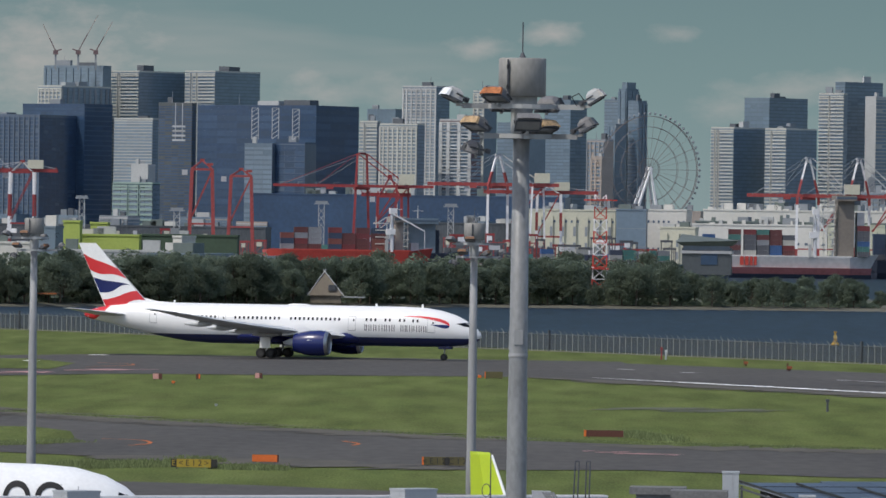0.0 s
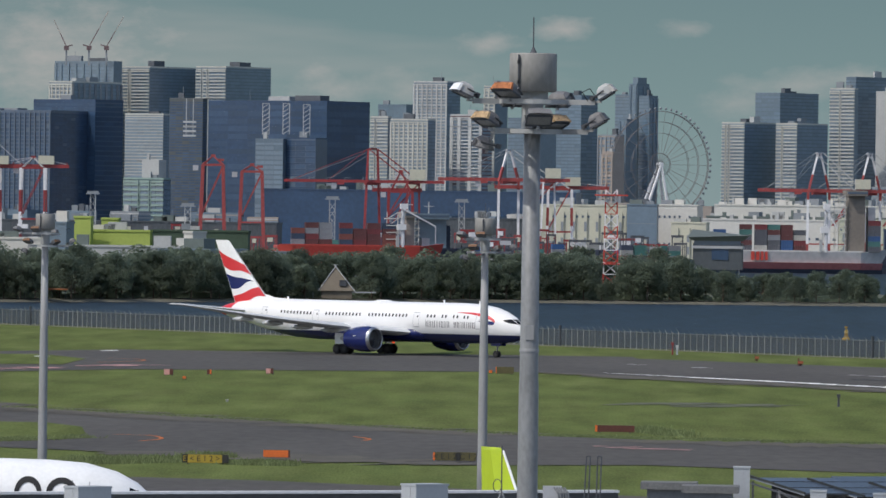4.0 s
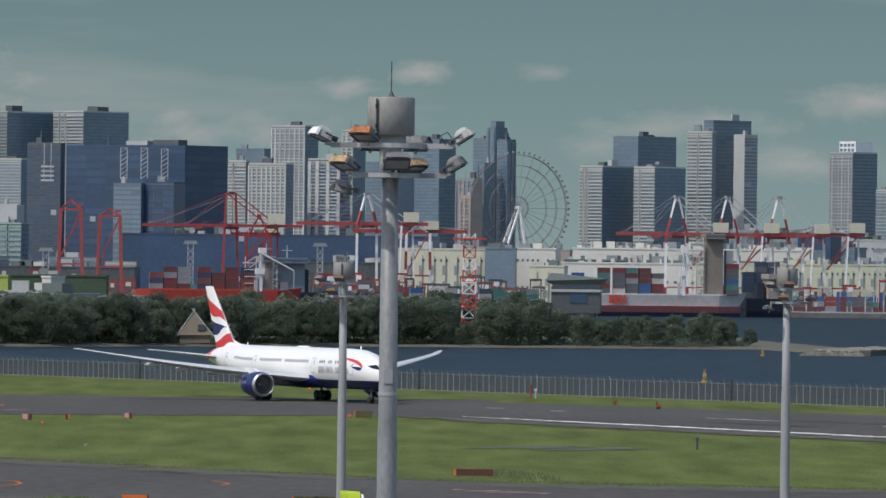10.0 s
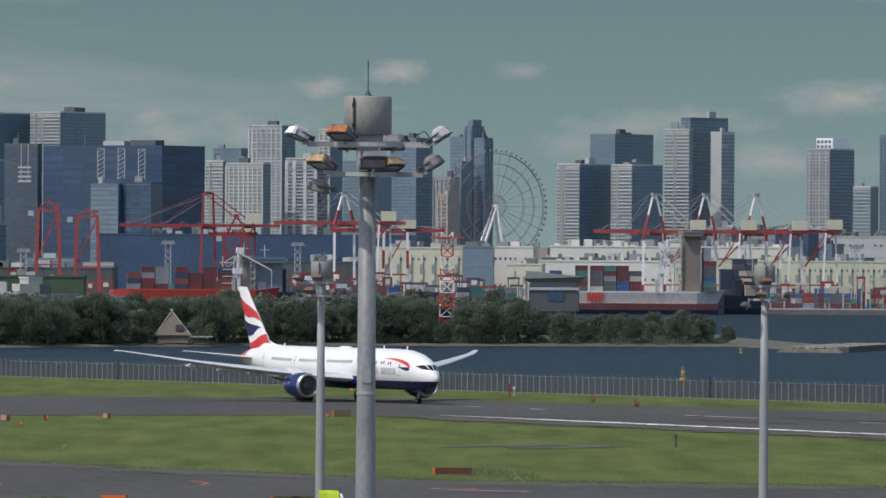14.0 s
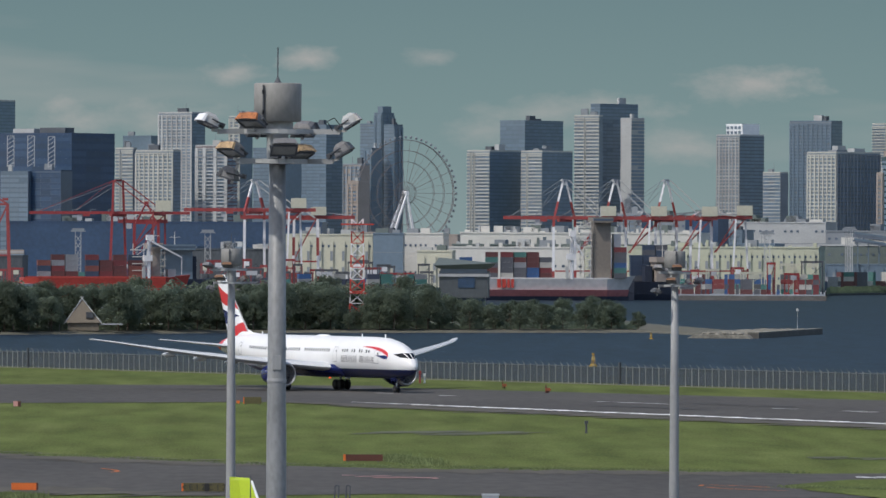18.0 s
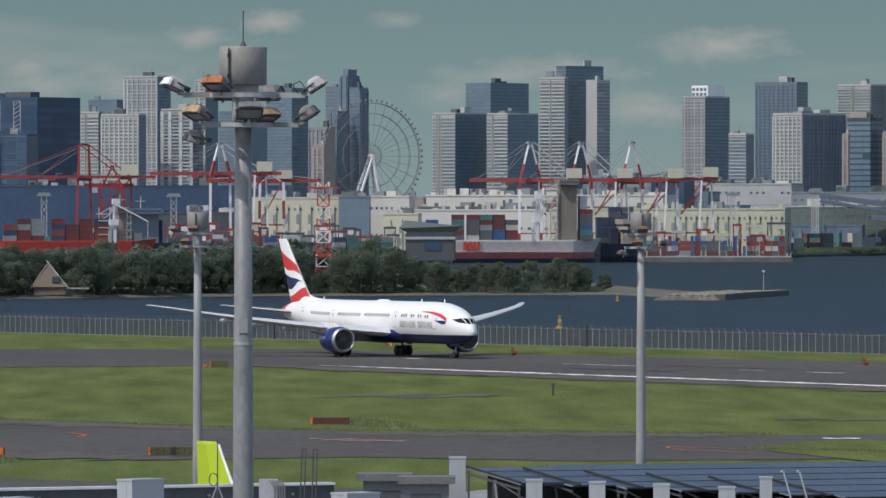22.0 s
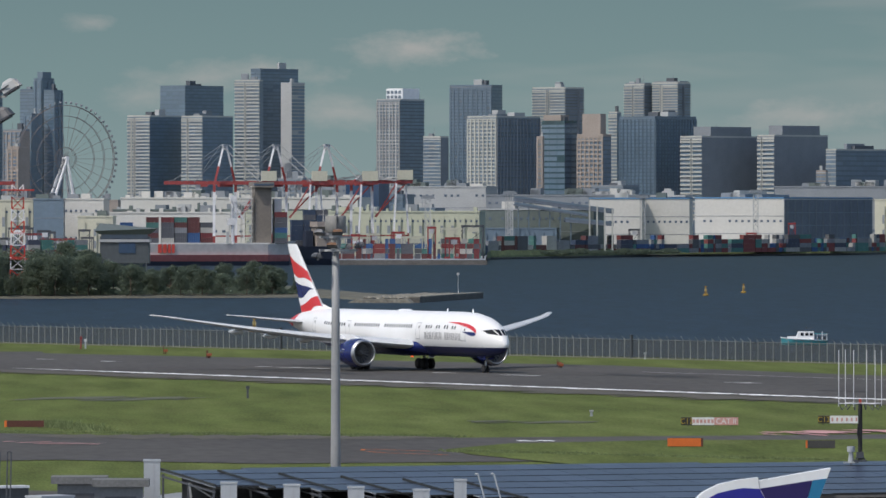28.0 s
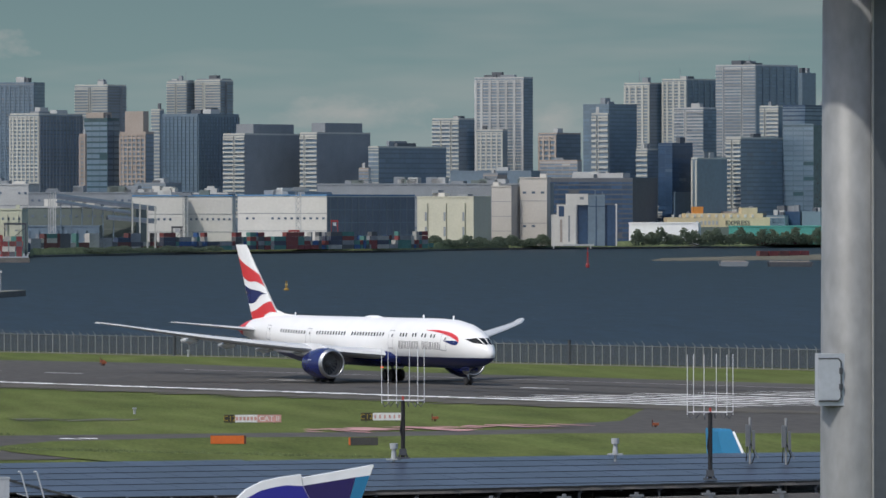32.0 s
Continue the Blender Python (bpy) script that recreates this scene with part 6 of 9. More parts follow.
def deck_crane(t, x, y, z, h, lean):
    """A white deck crane with a stair cage and a slewed jib, on a ship."""
    c = part("deck_crane", Shape().rod((x, y, z), (x, y, z + h), 0.85, 0.6, 8).box(x - 2.2, x + 1.2, y - 1.2, y + 1.2, z + h * 0.45, z + h * 0.6).box(x - 1.0, x + 1.6, y - 1.2, y + 1.2, z + h, z + h * 1.14), MAST_W, t, "white painted deck crane")
    part("jib", Shape().rod((x, y - 1, z + h), (x + lean, y - 1, z + h * 0.55), 0.45, 0.3, n=4).rod((x + lean, y - 1, z + h * 0.55), (x + lean, y - 1, z + h * 0.1), 0.14, n=4), MAST_W, c)
    part("ladder_cage", Shape().box(x - 2.6, x - 1.4, y - 1.0, y + 0.2, z, z + h * 0.3).rod((x - 1.6, y - 0.9, z + h * 0.3), (x - 0.6, y - 0.9, z + h * 0.9), 0.22, n=4), CONC_L, c)


deck_crane(s1, 52.5, -8.6, 8.6, 17.5, 4.5)
deck_crane(s3, 47.5, -8.6, 9.4, 14.5, 12.5)
QUAY = "container yard on the quay"
FAR_ROWS = Shape()


def mixed_paint():
    """Container paint that differs from box to box."""
    m = mat("mixed_container_paint", (0.2, 0.2, 0.2), 0.7, vary=0.2, scale=0.3)
    nt = m.node_tree
    ramp, geo_ = nt.nodes.new("ShaderNodeValToRGB"), nt.nodes.new("ShaderNodeNewGeometry")
    ramp.color_ramp.interpolation = "CONSTANT"
    el = ramp.color_ramp.elements
    for k, p in enumerate(((0.18, 0.045, 0.04), (0.05, 0.06, 0.09), (0.17, 0.04, 0.04), (0.2, 0.21, 0.22), (0.03, 0.08, 0.2), (0.08, 0.085, 0.09), (0.06, 0.17, 0.15), (0.3, 0.3, 0.28))):
        e = el[0] if k == 0 else el.new(k / 8)
        e.position, e.color = k / 8, (*p, 1)
    nt.links.new(geo_.outputs["Random Per Island"], ramp.inputs[0])
    nt.links.new(ramp.outputs[0], next(n for n in nt.nodes if n.type == "MIX").inputs[6])
    return m


stacks((199.07, 3414.2, 2.0), (262.79, 3409.89, 2.01), 1, 4, 0.0, QUAY, (1.3, 1.3, 2.4, 2.4, 5.2), 0.9, 21, gap=0.55, paints=[PAINTS[k] for k in (0, 3, 7, 1, 3, 0, 4, 2, 7, 5)], hues=0.6)
stacks((200.82, 3444.15, 1.83), (265.1, 3439.8, 1.84), 3, 4, 0.0, QUAY, (2.4, 5.2), 0.8, 22, gap=0.5, joined=FAR_ROWS)
stacks((283.78, 3709.16, 0.81), (348.01, 3814.16, 0.75), 2, 4, 0.0, QUAY, (2.4, 5.2, 10.4), 0.95, 23, gap=0.4, paints=[PAINTS[k] for k in (0, 3, 5, 6, 7, 0, 7, 4)])
stacks((349.38, 3829.09, 1.2), (511.58, 4027.64, 1.81), 1, 4, 0.0, QUAY, (1.3, 2.4, 2.4, 5.2, 10.4), 0.95, 24, gap=0.4, paints=[PAINTS[0], PAINTS[1], PAINTS[2], PAINTS[3], PAINTS[5], PAINTS[6], PAINTS[7], PAINTS[0], PAINTS[4]], joined=FAR_ROWS)
stacks((350.74, 3844.03, 1.12), (513.47, 4042.52, 1.74), 2, 3, 0.0, QUAY, (5.2, 10.4), 0.9, 44, gap=0.3, joined=FAR_ROWS)
stacks((453.1, 4009.48, 4.23), (525.04, 4106.57, 5.18), 1, 3, 0.0, QUAY, (2.4, 5.2), 0.8, 25, gap=0.5)
stacks((730.8, 4338.89, -2.71), (770.92, 4372.56, -2.95), 1, 2, 0.0, QUAY, (5.2, 10.4), 0.95, 29, gap=0.6, paints=[PAINTS[1]])
stacks((-5.54, 3300.0, 6.61), (95.32, 3328.64, 7.05), 2, 4, 0.0, QUAY, (2.4, 5.2), 0.92, 26, gap=0.6, paints=[PAINTS[0], PAINTS[1], PAINTS[3], PAINTS[7], PAINTS[8]], joined=FAR_ROWS)
stacks((-227.42, 3492.6, 8.77), (-76.68, 3499.16, 11.0), 1, 3, 0.0, QUAY, (5.2, 10.4), 0.6, 27, gap=2, joined=FAR_ROWS)
stacks((-53.4, 3419.58, 5.84), (98.46, 3438.59, 6.58), 1, 4, 0.0, QUAY, (5.2, 10.4), 0.8, 47, gap=0.8, joined=FAR_ROWS)
tagged(part("container_rows", FAR_ROWS, mixed_paint()), "far rows of mixed shipping containers", "containers", kind="stuff")
flat("quay", [(-257.38, 3119.4, 3.67)[:2], (25.3, 3129.9, 6.52)[:2], (50.64, 3364.62, 5.75)[:2], (195.87, 3359.29, 1.14)[:2], (196.44, 3329.21, 1.32)[:2], (257.5, 3335.07, 1.27)[:2], (277.13, 3589.32, -0.27)[:2], (-296.02, 3587.81, 1.0)[:2]], 0.01, CONC_G, "grey concrete container quay", "quay")
QUAY_W = mat("weathered_quay_concrete", (0.15, 0.14, 0.13), 0.9, vary=0.3, scale=0.2)
tagged(part("quay_wall", Shape().sheet([[(x, y, z) for x, y in ((195.46, 3328.27, 1.33)[:2], (226.86, 3331.28, 1.3)[:2], (257.88, 3334.04, 1.27)[:2])] for z in (-2.2, 0.02)]), QUAY_W), "weathered concrete quay wall", "quay", kind="structure")


def gantry(x, y, h, apex, reach, paint, banded, label, arch=False, boom=True):
    """A ship-to-shore crane: portal legs, girder across, A-frame with stays, machinery house."""
    t = thing("quay_crane", pose(x, y, 0), label, "gantry crane", "quay cranes")
    w, d = 5.4, 6.0
    for sx in (-1, 1):
        for sy in (-1, 1):
            lean = 1.2 if arch else 0.4
            if banded:
                for k in range(4):
                    z0, z1 = h * k / 4, h * (k + 1) / 4
                    part("leg_section", Shape().rod((sx * (w - lean * z0 / h), sy * d, z0), (sx * (w - lean * z1 / h), sy * d, z1), 0.72, n=4), paint if k % 2 == 0 else MAST_W, t)
            else:
                part("leg", Shape().rod((sx * w, sy * d, 0), (sx * (w - lean), sy * d, h), 0.85, 0.75, n=4), paint, t)
    for sy in (-1, 1):
        part("portal_beam", Shape().rod((-w, sy * d, h * 0.42), (w, sy * d, h * 0.42), 0.5, n=4), paint, t)
        part("top_beam", Shape().rod((-w + 1, sy * d, h), (w - 1, sy * d, h), 0.6, n=4), paint, t)
        part("brace", Shape().rod((-w, sy * d, h * 0.42), (w - 1, sy * d, h), 0.28, n=4), paint, t)
    if boom:
        part("girder", Shape().box(-reach, reach * 0.75, -1.0, -0.2, h, h + 1.5).box(-reach, reach * 0.75, 0.2, 1.0, h, h + 1.5), paint, t)
        for k in range(7):
            xx = -reach + reach * 1.7 * k / 6
            part("girder_tie", Shape().box(xx, xx + 0.4, -1.4, 1.4, h + 1.5, h + 2.3), paint, t)
    if apex > h:
        for sy in (-1, 1):
            part("a_frame", Shape().rod((-w + 1, sy * 3, h), (0, sy * 0.6, apex), 0.48, 0.3, n=4).rod((w - 1, sy * 3, h), (0, sy * 0.6, apex), 0.48, 0.3, n=4), CONC_L if banded else paint, t)
        part("apex_cap", Shape().box(-0.9, 0.9, -1.0, 1.0, apex - 0.6, apex + 0.6), paint, t)
        if boom:
            part("stay", Shape().rod((0, 0, apex), (-reach * 0.92, 0, h + 1.6), 0.2, n=4).rod((0, 0, apex), (reach * 0.7, 0, h + 1.6), 0.2, n=4).rod((0, 0, apex), (-reach * 0.45, 0, h + 1.6), 0.16, n=4), GREY, t)
    part("machinery_house", Shape().box(w * 0.4, w * 0.4 + (2.4 if arch else 6.6), -2.4, 2.4, h + 1.6, h + (2.6 if arch else 5.2)), paint if arch else CREAM, t)
    part("cab", Shape().box(-w - 3, -w - 0.8, -1.2, 1.2, h - 2.4, h - 0.2), GREY, t)
    return t


def ship_crane(x, y, h, apex, fore, back, paint, banded, label, foot=3.6):
    """A ship-to-shore crane: two tall leaning columns, landside legs, thin twin boom, stays."""
    t = thing("quay_crane", pose(x, y, 0), label, "gantry crane", "quay cranes")
    gauge = 17.0
    for sy in (-1, 1):
        a, b = Vector((sy * foot, sy * 6, 0)), Vector((sy * 1.9, sy * 2.5, apex))
        if banded:
            knee, top_ = Vector((sy * foot * 0.95, sy * 5, h)), Vector((sy * 0.6, sy * 1.5, apex))
            for p, q, f0, f1, m, r in ((a, knee, 0, 0.3, paint, 0.8), (a, knee, 0.3, 0.9, MAST_W, 0.75), (a, knee, 0.9, 1, paint, 0.8), (knee, top_, 0, 0.45, paint, 0.7), (knee, top_, 0.45, 1, MAST_W, 0.6)):
                part("column_section", Shape().rod(p.lerp(q, f0), p.lerp(q, f1), r, n=4), m, t)
        else:
            part("column", Shape().rod(a, b, 0.78, 0.66, n=4), paint, t)
        a, b = Vector((gauge + sy * foot * 0.8, sy * 6, 0)), Vector((gauge + sy * 2.4, sy * 5, h))
        for k in range(3):
            part("landside_leg", Shape().rod(a.lerp(b, k / 3), a.lerp(b, (k + 1) / 3), 0.55, n=4), MAST_W if banded and k != 0 else paint, t)
        part("sill_beam", Shape().rod((sy * foot * 0.85, sy * 5.6, h * 0.3), (gauge + sy * foot * 0.75, sy * 5.6, h * 0.3), 0.42, n=4), paint, t)
        part("diagonal", Shape().rod((gauge * 0.35, sy * 5, h * 0.55), (gauge + sy * 2.4, sy * 5, h), 0.42, n=4), paint, t)
        part("backstay", Shape().rod((sy * 1.9, sy * 2.5, apex), (gauge + sy * 2, sy * 2, h + 1.2), 0.3, n=4), CONC_L if banded else paint, t)
        part("girder", Shape().box(-fore, back, sy * 1.4 - 0.35, sy * 1.4 + 0.35, h, h + (1.5 if banded else 1.2)), paint, t)
        part("forestay", Shape().rod((sy * 1.9, sy * 2.5, apex), (-fore * 0.9, sy * 1.4, h + 1.0), 0.13, n=4).rod((sy * 1.9, sy * 2.5, apex), (-fore * 0.5, sy * 1.4, h + 1.0), 0.13, n=4), paint if sy < 0 and not banded else CONC_G, t)
    part("cross_beam", Shape().rod((-3, -5, h - 0.4), (3, 5, h - 0.4), 0.75, n=4), paint, t)
    part("cross_beam", Shape().rod((gauge - 2.4, -5, h), (gauge + 2.4, 5, h), 0.7, n=4), paint, t)
    part("apex_beam", Shape().rod((-1.2, -2.8, apex), (1.2, 2.8, apex), 0.55, n=4), GREY if banded else paint, t)
    for k in range(9):
        xx = -fore + (fore + back) * (k + 0.4) / 9
        part("walkway_post", Shape().box(xx, xx + 0.3, -1.8, -1.6, h + 1.0, h + 2.0).box(xx, xx + 2.6, -1.8, -1.65, h + 1.9, h + 2.05), CONC_G, t)
    part("machinery_house", Shape().box(gauge - 1.5, gauge + 5.0, -2.4, 2.4, h + 1.6, h + 5.8), CREAM, t)
    part("trolley", Shape().box(-fore * 0.4, -fore * 0.4 + 3.0, -1.8, 1.8, h - 0.9, h + 0.1), paint, t)
    part("cab", Shape().box(-fore * 0.4 - 2.2, -fore * 0.4 - 0.2, -1.2, 1.2, h - 2.4, h - 0.2), GREY, t)
    return t


def quay_cranes():
    lab = "red and white quay crane with horizontal boom"
    for x, y, z, h in (
            (*(155.19, 3456.52, 48.29), 31.42), (*(177.36, 3465.46, 48.37), 31.45), (*(199.66, 3474.27, 48.45), 31.48), (*(215.28, 3483.35, 35.16), 32.0)):
        ship_crane(x, y, h, z, 26, 22, ORANGE_RED, True, lab, 5.0)
    ship_crane(*(-34.31, 3379.83, 46.81)[:2], 32.68, 46.81, 37, 30, RED, False, "tall red quay crane with a long lowered boom")
    gantry(*(-22.83, 3419.92, 33.46)[:2], 29.17, 37.75, 12, RED, False, "red quay crane with short boom")
    gantry(*(-101.47, 3398.49, 42.87)[:2], 39.32, 43.11, 22, ORANGE_RED, False, "orange-red arched gantry crane", True, False)
    gantry(*(-85.09, 3398.94, 39.57)[:2], 36.73, 39.57, 22, ORANGE_RED, False, "orange-red arched gantry crane", True, False)
    ship_crane(*(22.85, 3439.92, 47.4)[:2], 34.22, 47.64, 30, 26, ORANGE_RED, True, lab, 4.4)
    gantry(*(44.88, 3459.71, 34.61)[:2], 31.24, 34.61, 28, ORANGE_RED, True, lab)
    gantry(*(-177.63, 3415.38, 40.66)[:2], 37.1, 41.62, 20, RED, True, lab)
    gantry(*(-196.74, 3414.34, 49.89)[:2], 36.81, 51.08, 20, RED, True, lab)
    # white lattice yard masts
    for x, y, z in ((-110.16, 3348.19, 22.11), (-52.76, 3499.6, 25.99), (3.1, 3500.0, 25.6), (-164.97, 3696.32, 27.19), (303.87, 3787.83, 28.44), (251.35, 3591.21, 26.06), (377.21, 3901.81, 26.62), (441.43, 3985.63, 29.49), (304.59, 3807.84, 27.87)):
        t = thing("light_tower", pose(x, y, 0), "pale steel lattice floodlight tower in the yard", "light tower", "yard light towers")
        s = Shape()
        zz = 0
        while zz < z - 2:
            s.rod((-1.2, 0, zz), (1.2, 0, zz + 3), 0.16, n=4).rod((1.2, 0, zz), (-1.2, 0, zz + 3), 0.16, n=4)
            zz += 3
        s.rod((-1.2, 0, 0), (-1.2, 0, z), 0.24, n=4).rod((1.2, 0, 0), (1.2, 0, z), 0.24, n=4)
        part("lattice", s, CONC_L, t)
        part("lamp_platform", Shape().box(-3.2, 3.2, -0.8, 0.8, z - 0.5, z).box(-2.6, 2.6, -0.6, 0.6, z, z + 1.0), CONC_G, t)


quay_cranes()


def yard_gantries():
    """Rubber-tyred gantries and straddle carriers over the container rows."""
    rnd = random.Random(41)
    rows = (((-33.66, 3349.83, 7.37), (97.92, 3378.58, 7.33), 34), ((202.63, 3434.03, 1.89), (264.81, 3429.79, 1.89), 9), ((-199.6, 3474.27, 9.24), (-76.46, 3489.16, 11.03), 14), ((357.02, 3853.5, 0.8), (491.32, 4020.09, 1.29), 3))
    for a, b, n in rows:
        for i in range(n):
            f = (i + rnd.random()) / n
            x, y = a[0] + (b[0] - a[0]) * f, a[1] + (b[1] - a[1]) * f + rnd.uniform(-12, 25)
            w, h, d = rnd.choice((1.6, 2.2, 4.5)), rnd.uniform(8, 14), 3.0
            paint = rnd.choice((RED, RED, RED, DARK, DARK, DARK) if n != 9 else (CREAM, CREAM, RED, DARK))
            t = thing("yard_gantry", pose(x, y, 0, 0, 0, rnd.uniform(-12, 12)), {"red_paint": "dark red", "orange_red_paint": "orange-red", "grey_paint": "grey", "cream_cladding": "cream", "dark_steel": "dark"}[paint.name] + " portal carrier in the container yard", "yard crane", "portal carriers of the yard")
            for sx in (-w, w):
                for sy in (-d, d):
                    part("leg", Shape().rod((sx, sy, 0.5), (sx, sy, h), 0.26, n=4), paint, t)
                part("sill", Shape().box(sx - 0.3, sx + 0.3, -d - 0.6, d + 0.6, 0.0, 0.8), paint, t)
            part("top_beam", Shape().box(-w - 0.3, w + 0.3, -d - 0.2, -d + 0.4, h - 0.4, h + 0.5), paint, t)
            part("top_beam", Shape().box(-w - 0.3, w + 0.3, d - 0.4, d + 0.2, h - 0.4, h + 0.5), paint, t)
            part("brace", Shape().rod((-w, -d, h * 0.35), (w, -d, h * 0.9), 0.16, n=4), paint, t)
            part("cab", Shape().box(-w * 0.5, w * 0.5, -d - 0.5, -d + 1.0, h - 2.4, h - 0.6), rnd.choice((CREAM, GREY, MAST_W)), t)


yard_gantries()


def car_ramp():
    """Sloping ramp decks between two warehouses."""
    t = thing("car_ramp", pose(0, 3821, 0), "blue-grey steel car ramp on pale columns beside the warehouses", "ramp")
    for x0, z0, x1, z1, thick in ((RAMP[0], 26.3, RAMP[1], 20.2, 1.5), (RAMP[0], 23.4, RAMP[1] - 12, 18.0, 0.7), (RAMP[2], 16.2, RAMP[1], 14.2, 1.4)):
        part("deck", Shape().loft([[(x0, 0, z0 - thick), (x0, 9, z0 - thick), (x0, 9, z0), (x0, 0, z0)], [(x1, 0, z1 - thick), (x1, 9, z1 - thick), (x1, 9, z1), (x1, 0, z1)]]), FLANK, t)
        part("guard_rail", Shape().loft([[(x0, -0.1, z0), (x0, 0.1, z0), (x0, 0.1, z0 + 0.9), (x0, -0.1, z0 + 0.9)], [(x1, -0.1, z1), (x1, 0.1, z1), (x1, 0.1, z1 + 0.9), (x1, -0.1, z1 + 0.9)]]), BLUE_G, t)
    for k in range(4):
        q = RAMP[1] - 0.6 - 3.6 * k
        part("column", Shape().box(q - 0.35, q + 0.35, -0.5, 0.3, 0, 21 + k * 0.9), CONC_W, t)
    for k in range(6):
        q = RAMP[0] + 2 + 5.0 * k
        part("column", Shape().box(q - 0.25, q + 0.25, 2, 2.6, 0, 24 - k), BLUE_G, t)
        part("brace", Shape().rod((q, 0.5, 21.5 - k * 0.75), (q + 2.4, 0.5, 25.0 - k * 0.8), 0.2, n=4), CONC_L, t)


RAMP = (308.5, 355.6, 332.6)
car_ramp()


def low_city():
    """Low offices and flats between the warehouses and the towers."""
    rnd = random.Random(17)
    for k in range(95):
        azi = radians(-4.2 + 14.6 * (k + rnd.uniform(0.1, 0.9)) / 95)
        d = rnd.uniform(4080, 4380)
        quayside = math.degrees(azi) > 8.14
        w, h = rnd.uniform(9, 26), rnd.uniform(9, 27) if rnd.random() < 0.8 else rnd.uniform(24, 38)
        if math.degrees(azi) > 4.3:
            d = rnd.uniform(4330, 4400)
        if quayside:
            d, h = rnd.uniform(4470, 4500), min(h, 17)
        body = rnd.choice((SLATE, BLUE_G, CONC_G, SLATE, CONC_L, GLASS_B, CONC_B))
        trim = rnd.choice((CONC_L, CONC_L, CONC_G, BLUE_G, CONC_B))
        if math.degrees(azi) < 0.3:
            h, trim = min(h, 18), BLUE_G if trim is CONC_L else trim
        kind = rnd.choice((("bands", 2.1, 4, trim), ("thin", 2.1, 4, trim), ("grid", 2.1, 3, trim), None))
        tower(d * math.sin(azi), d * math.cos(azi), w, rnd.uniform(8, 18), -rnd.uniform(8, 40) - math.degrees(azi), h, body, kind, ("thin", 2.1, 4, body) if rnd.random() < 0.4 else None, rnd.randint(1, 3), "distant low " + {"slate_cladding": "slate", "blue_grey_cladding": "blue-grey", "grey_concrete": "grey", "light_concrete": "pale", "blue_glass_facade": "blue glass", "beige_concrete": "beige"}[body.name] + " city block behind the harbour", "building", name="city_block")


random.seed(23)
low_city()


# ---- ferris wheel and roof cranes ----
def ferris_wheel():
    x, y, z = (113.15, 4480.0, 48.58)
    R = 31.04
    t = thing("ferris_wheel", pose(x, y, 0, 0, 0, 24), "large dull grey ferris wheel with many small gondolas", "ferris wheel")
    n = 60
    at_ = lambda r, k, dy: (r * math.cos(2 * math.pi * k / n), dy, z + r * math.sin(2 * math.pi * k / n))
    for dy in (-0.8, 0.8):
        for r, w in ((R * 0.95, 0.22), (R * 0.76, 0.16), (R * 0.56, 0.13), (R * 0.2, 0.16)):
            s = Shape()
            for k in range(n):
                s.rod(at_(r, k, dy), at_(r, k + 1, dy), w, n=4)
            part("rim", s, WHEEL, t)
    for k in range(0, n, 2):
        part("spoke", Shape().rod(at_(0.8, k, 0), at_(R * 0.95, k, 0.6), 0.16 if k % 4 == 0 else 0.09, n=4).rod(at_(R * 0.95, k, -0.8), at_(R * 0.95, k, 0.8), 0.12, n=4), WHEEL, t)
    for k in range(n):
        c = Vector(at_(R * 1.0, k, 0))
        part("gondola", Shape().loft([[(c.x + q * math.cos(i * 0.785), q * math.sin(i * 0.785), c.z + dz) for i in range(8)] for dz, q in ((-0.75, 0.4), (-0.3, 0.7), (0.3, 0.7), (0.7, 0.35))]), CONC_G, t)
    part("hub", Shape().rod((0, -2.2, z), (0, 2.2, z), 1.3, n=12), MAST_W, t)
    for sx in (-1, 1):
        for sy in (-1, 1):
            part("support_leg", Shape().rod((sx * R * 0.42 - R * 0.16, sy * 4, 0), (0, sy * 1.8, z), 1.4, 0.7, n=6), MAST_W, t)
    part("leg_tie", Shape().rod((-R * 0.16, -3.4, z * 0.5), (R * 0.16, -3.4, z * 0.5), 0.5, n=4), CONC_W, t)


WHEEL = mat("dull_wheel_steel", (0.2, 0.18, 0.178), 0.6, vary=0.1)
ferris_wheel()


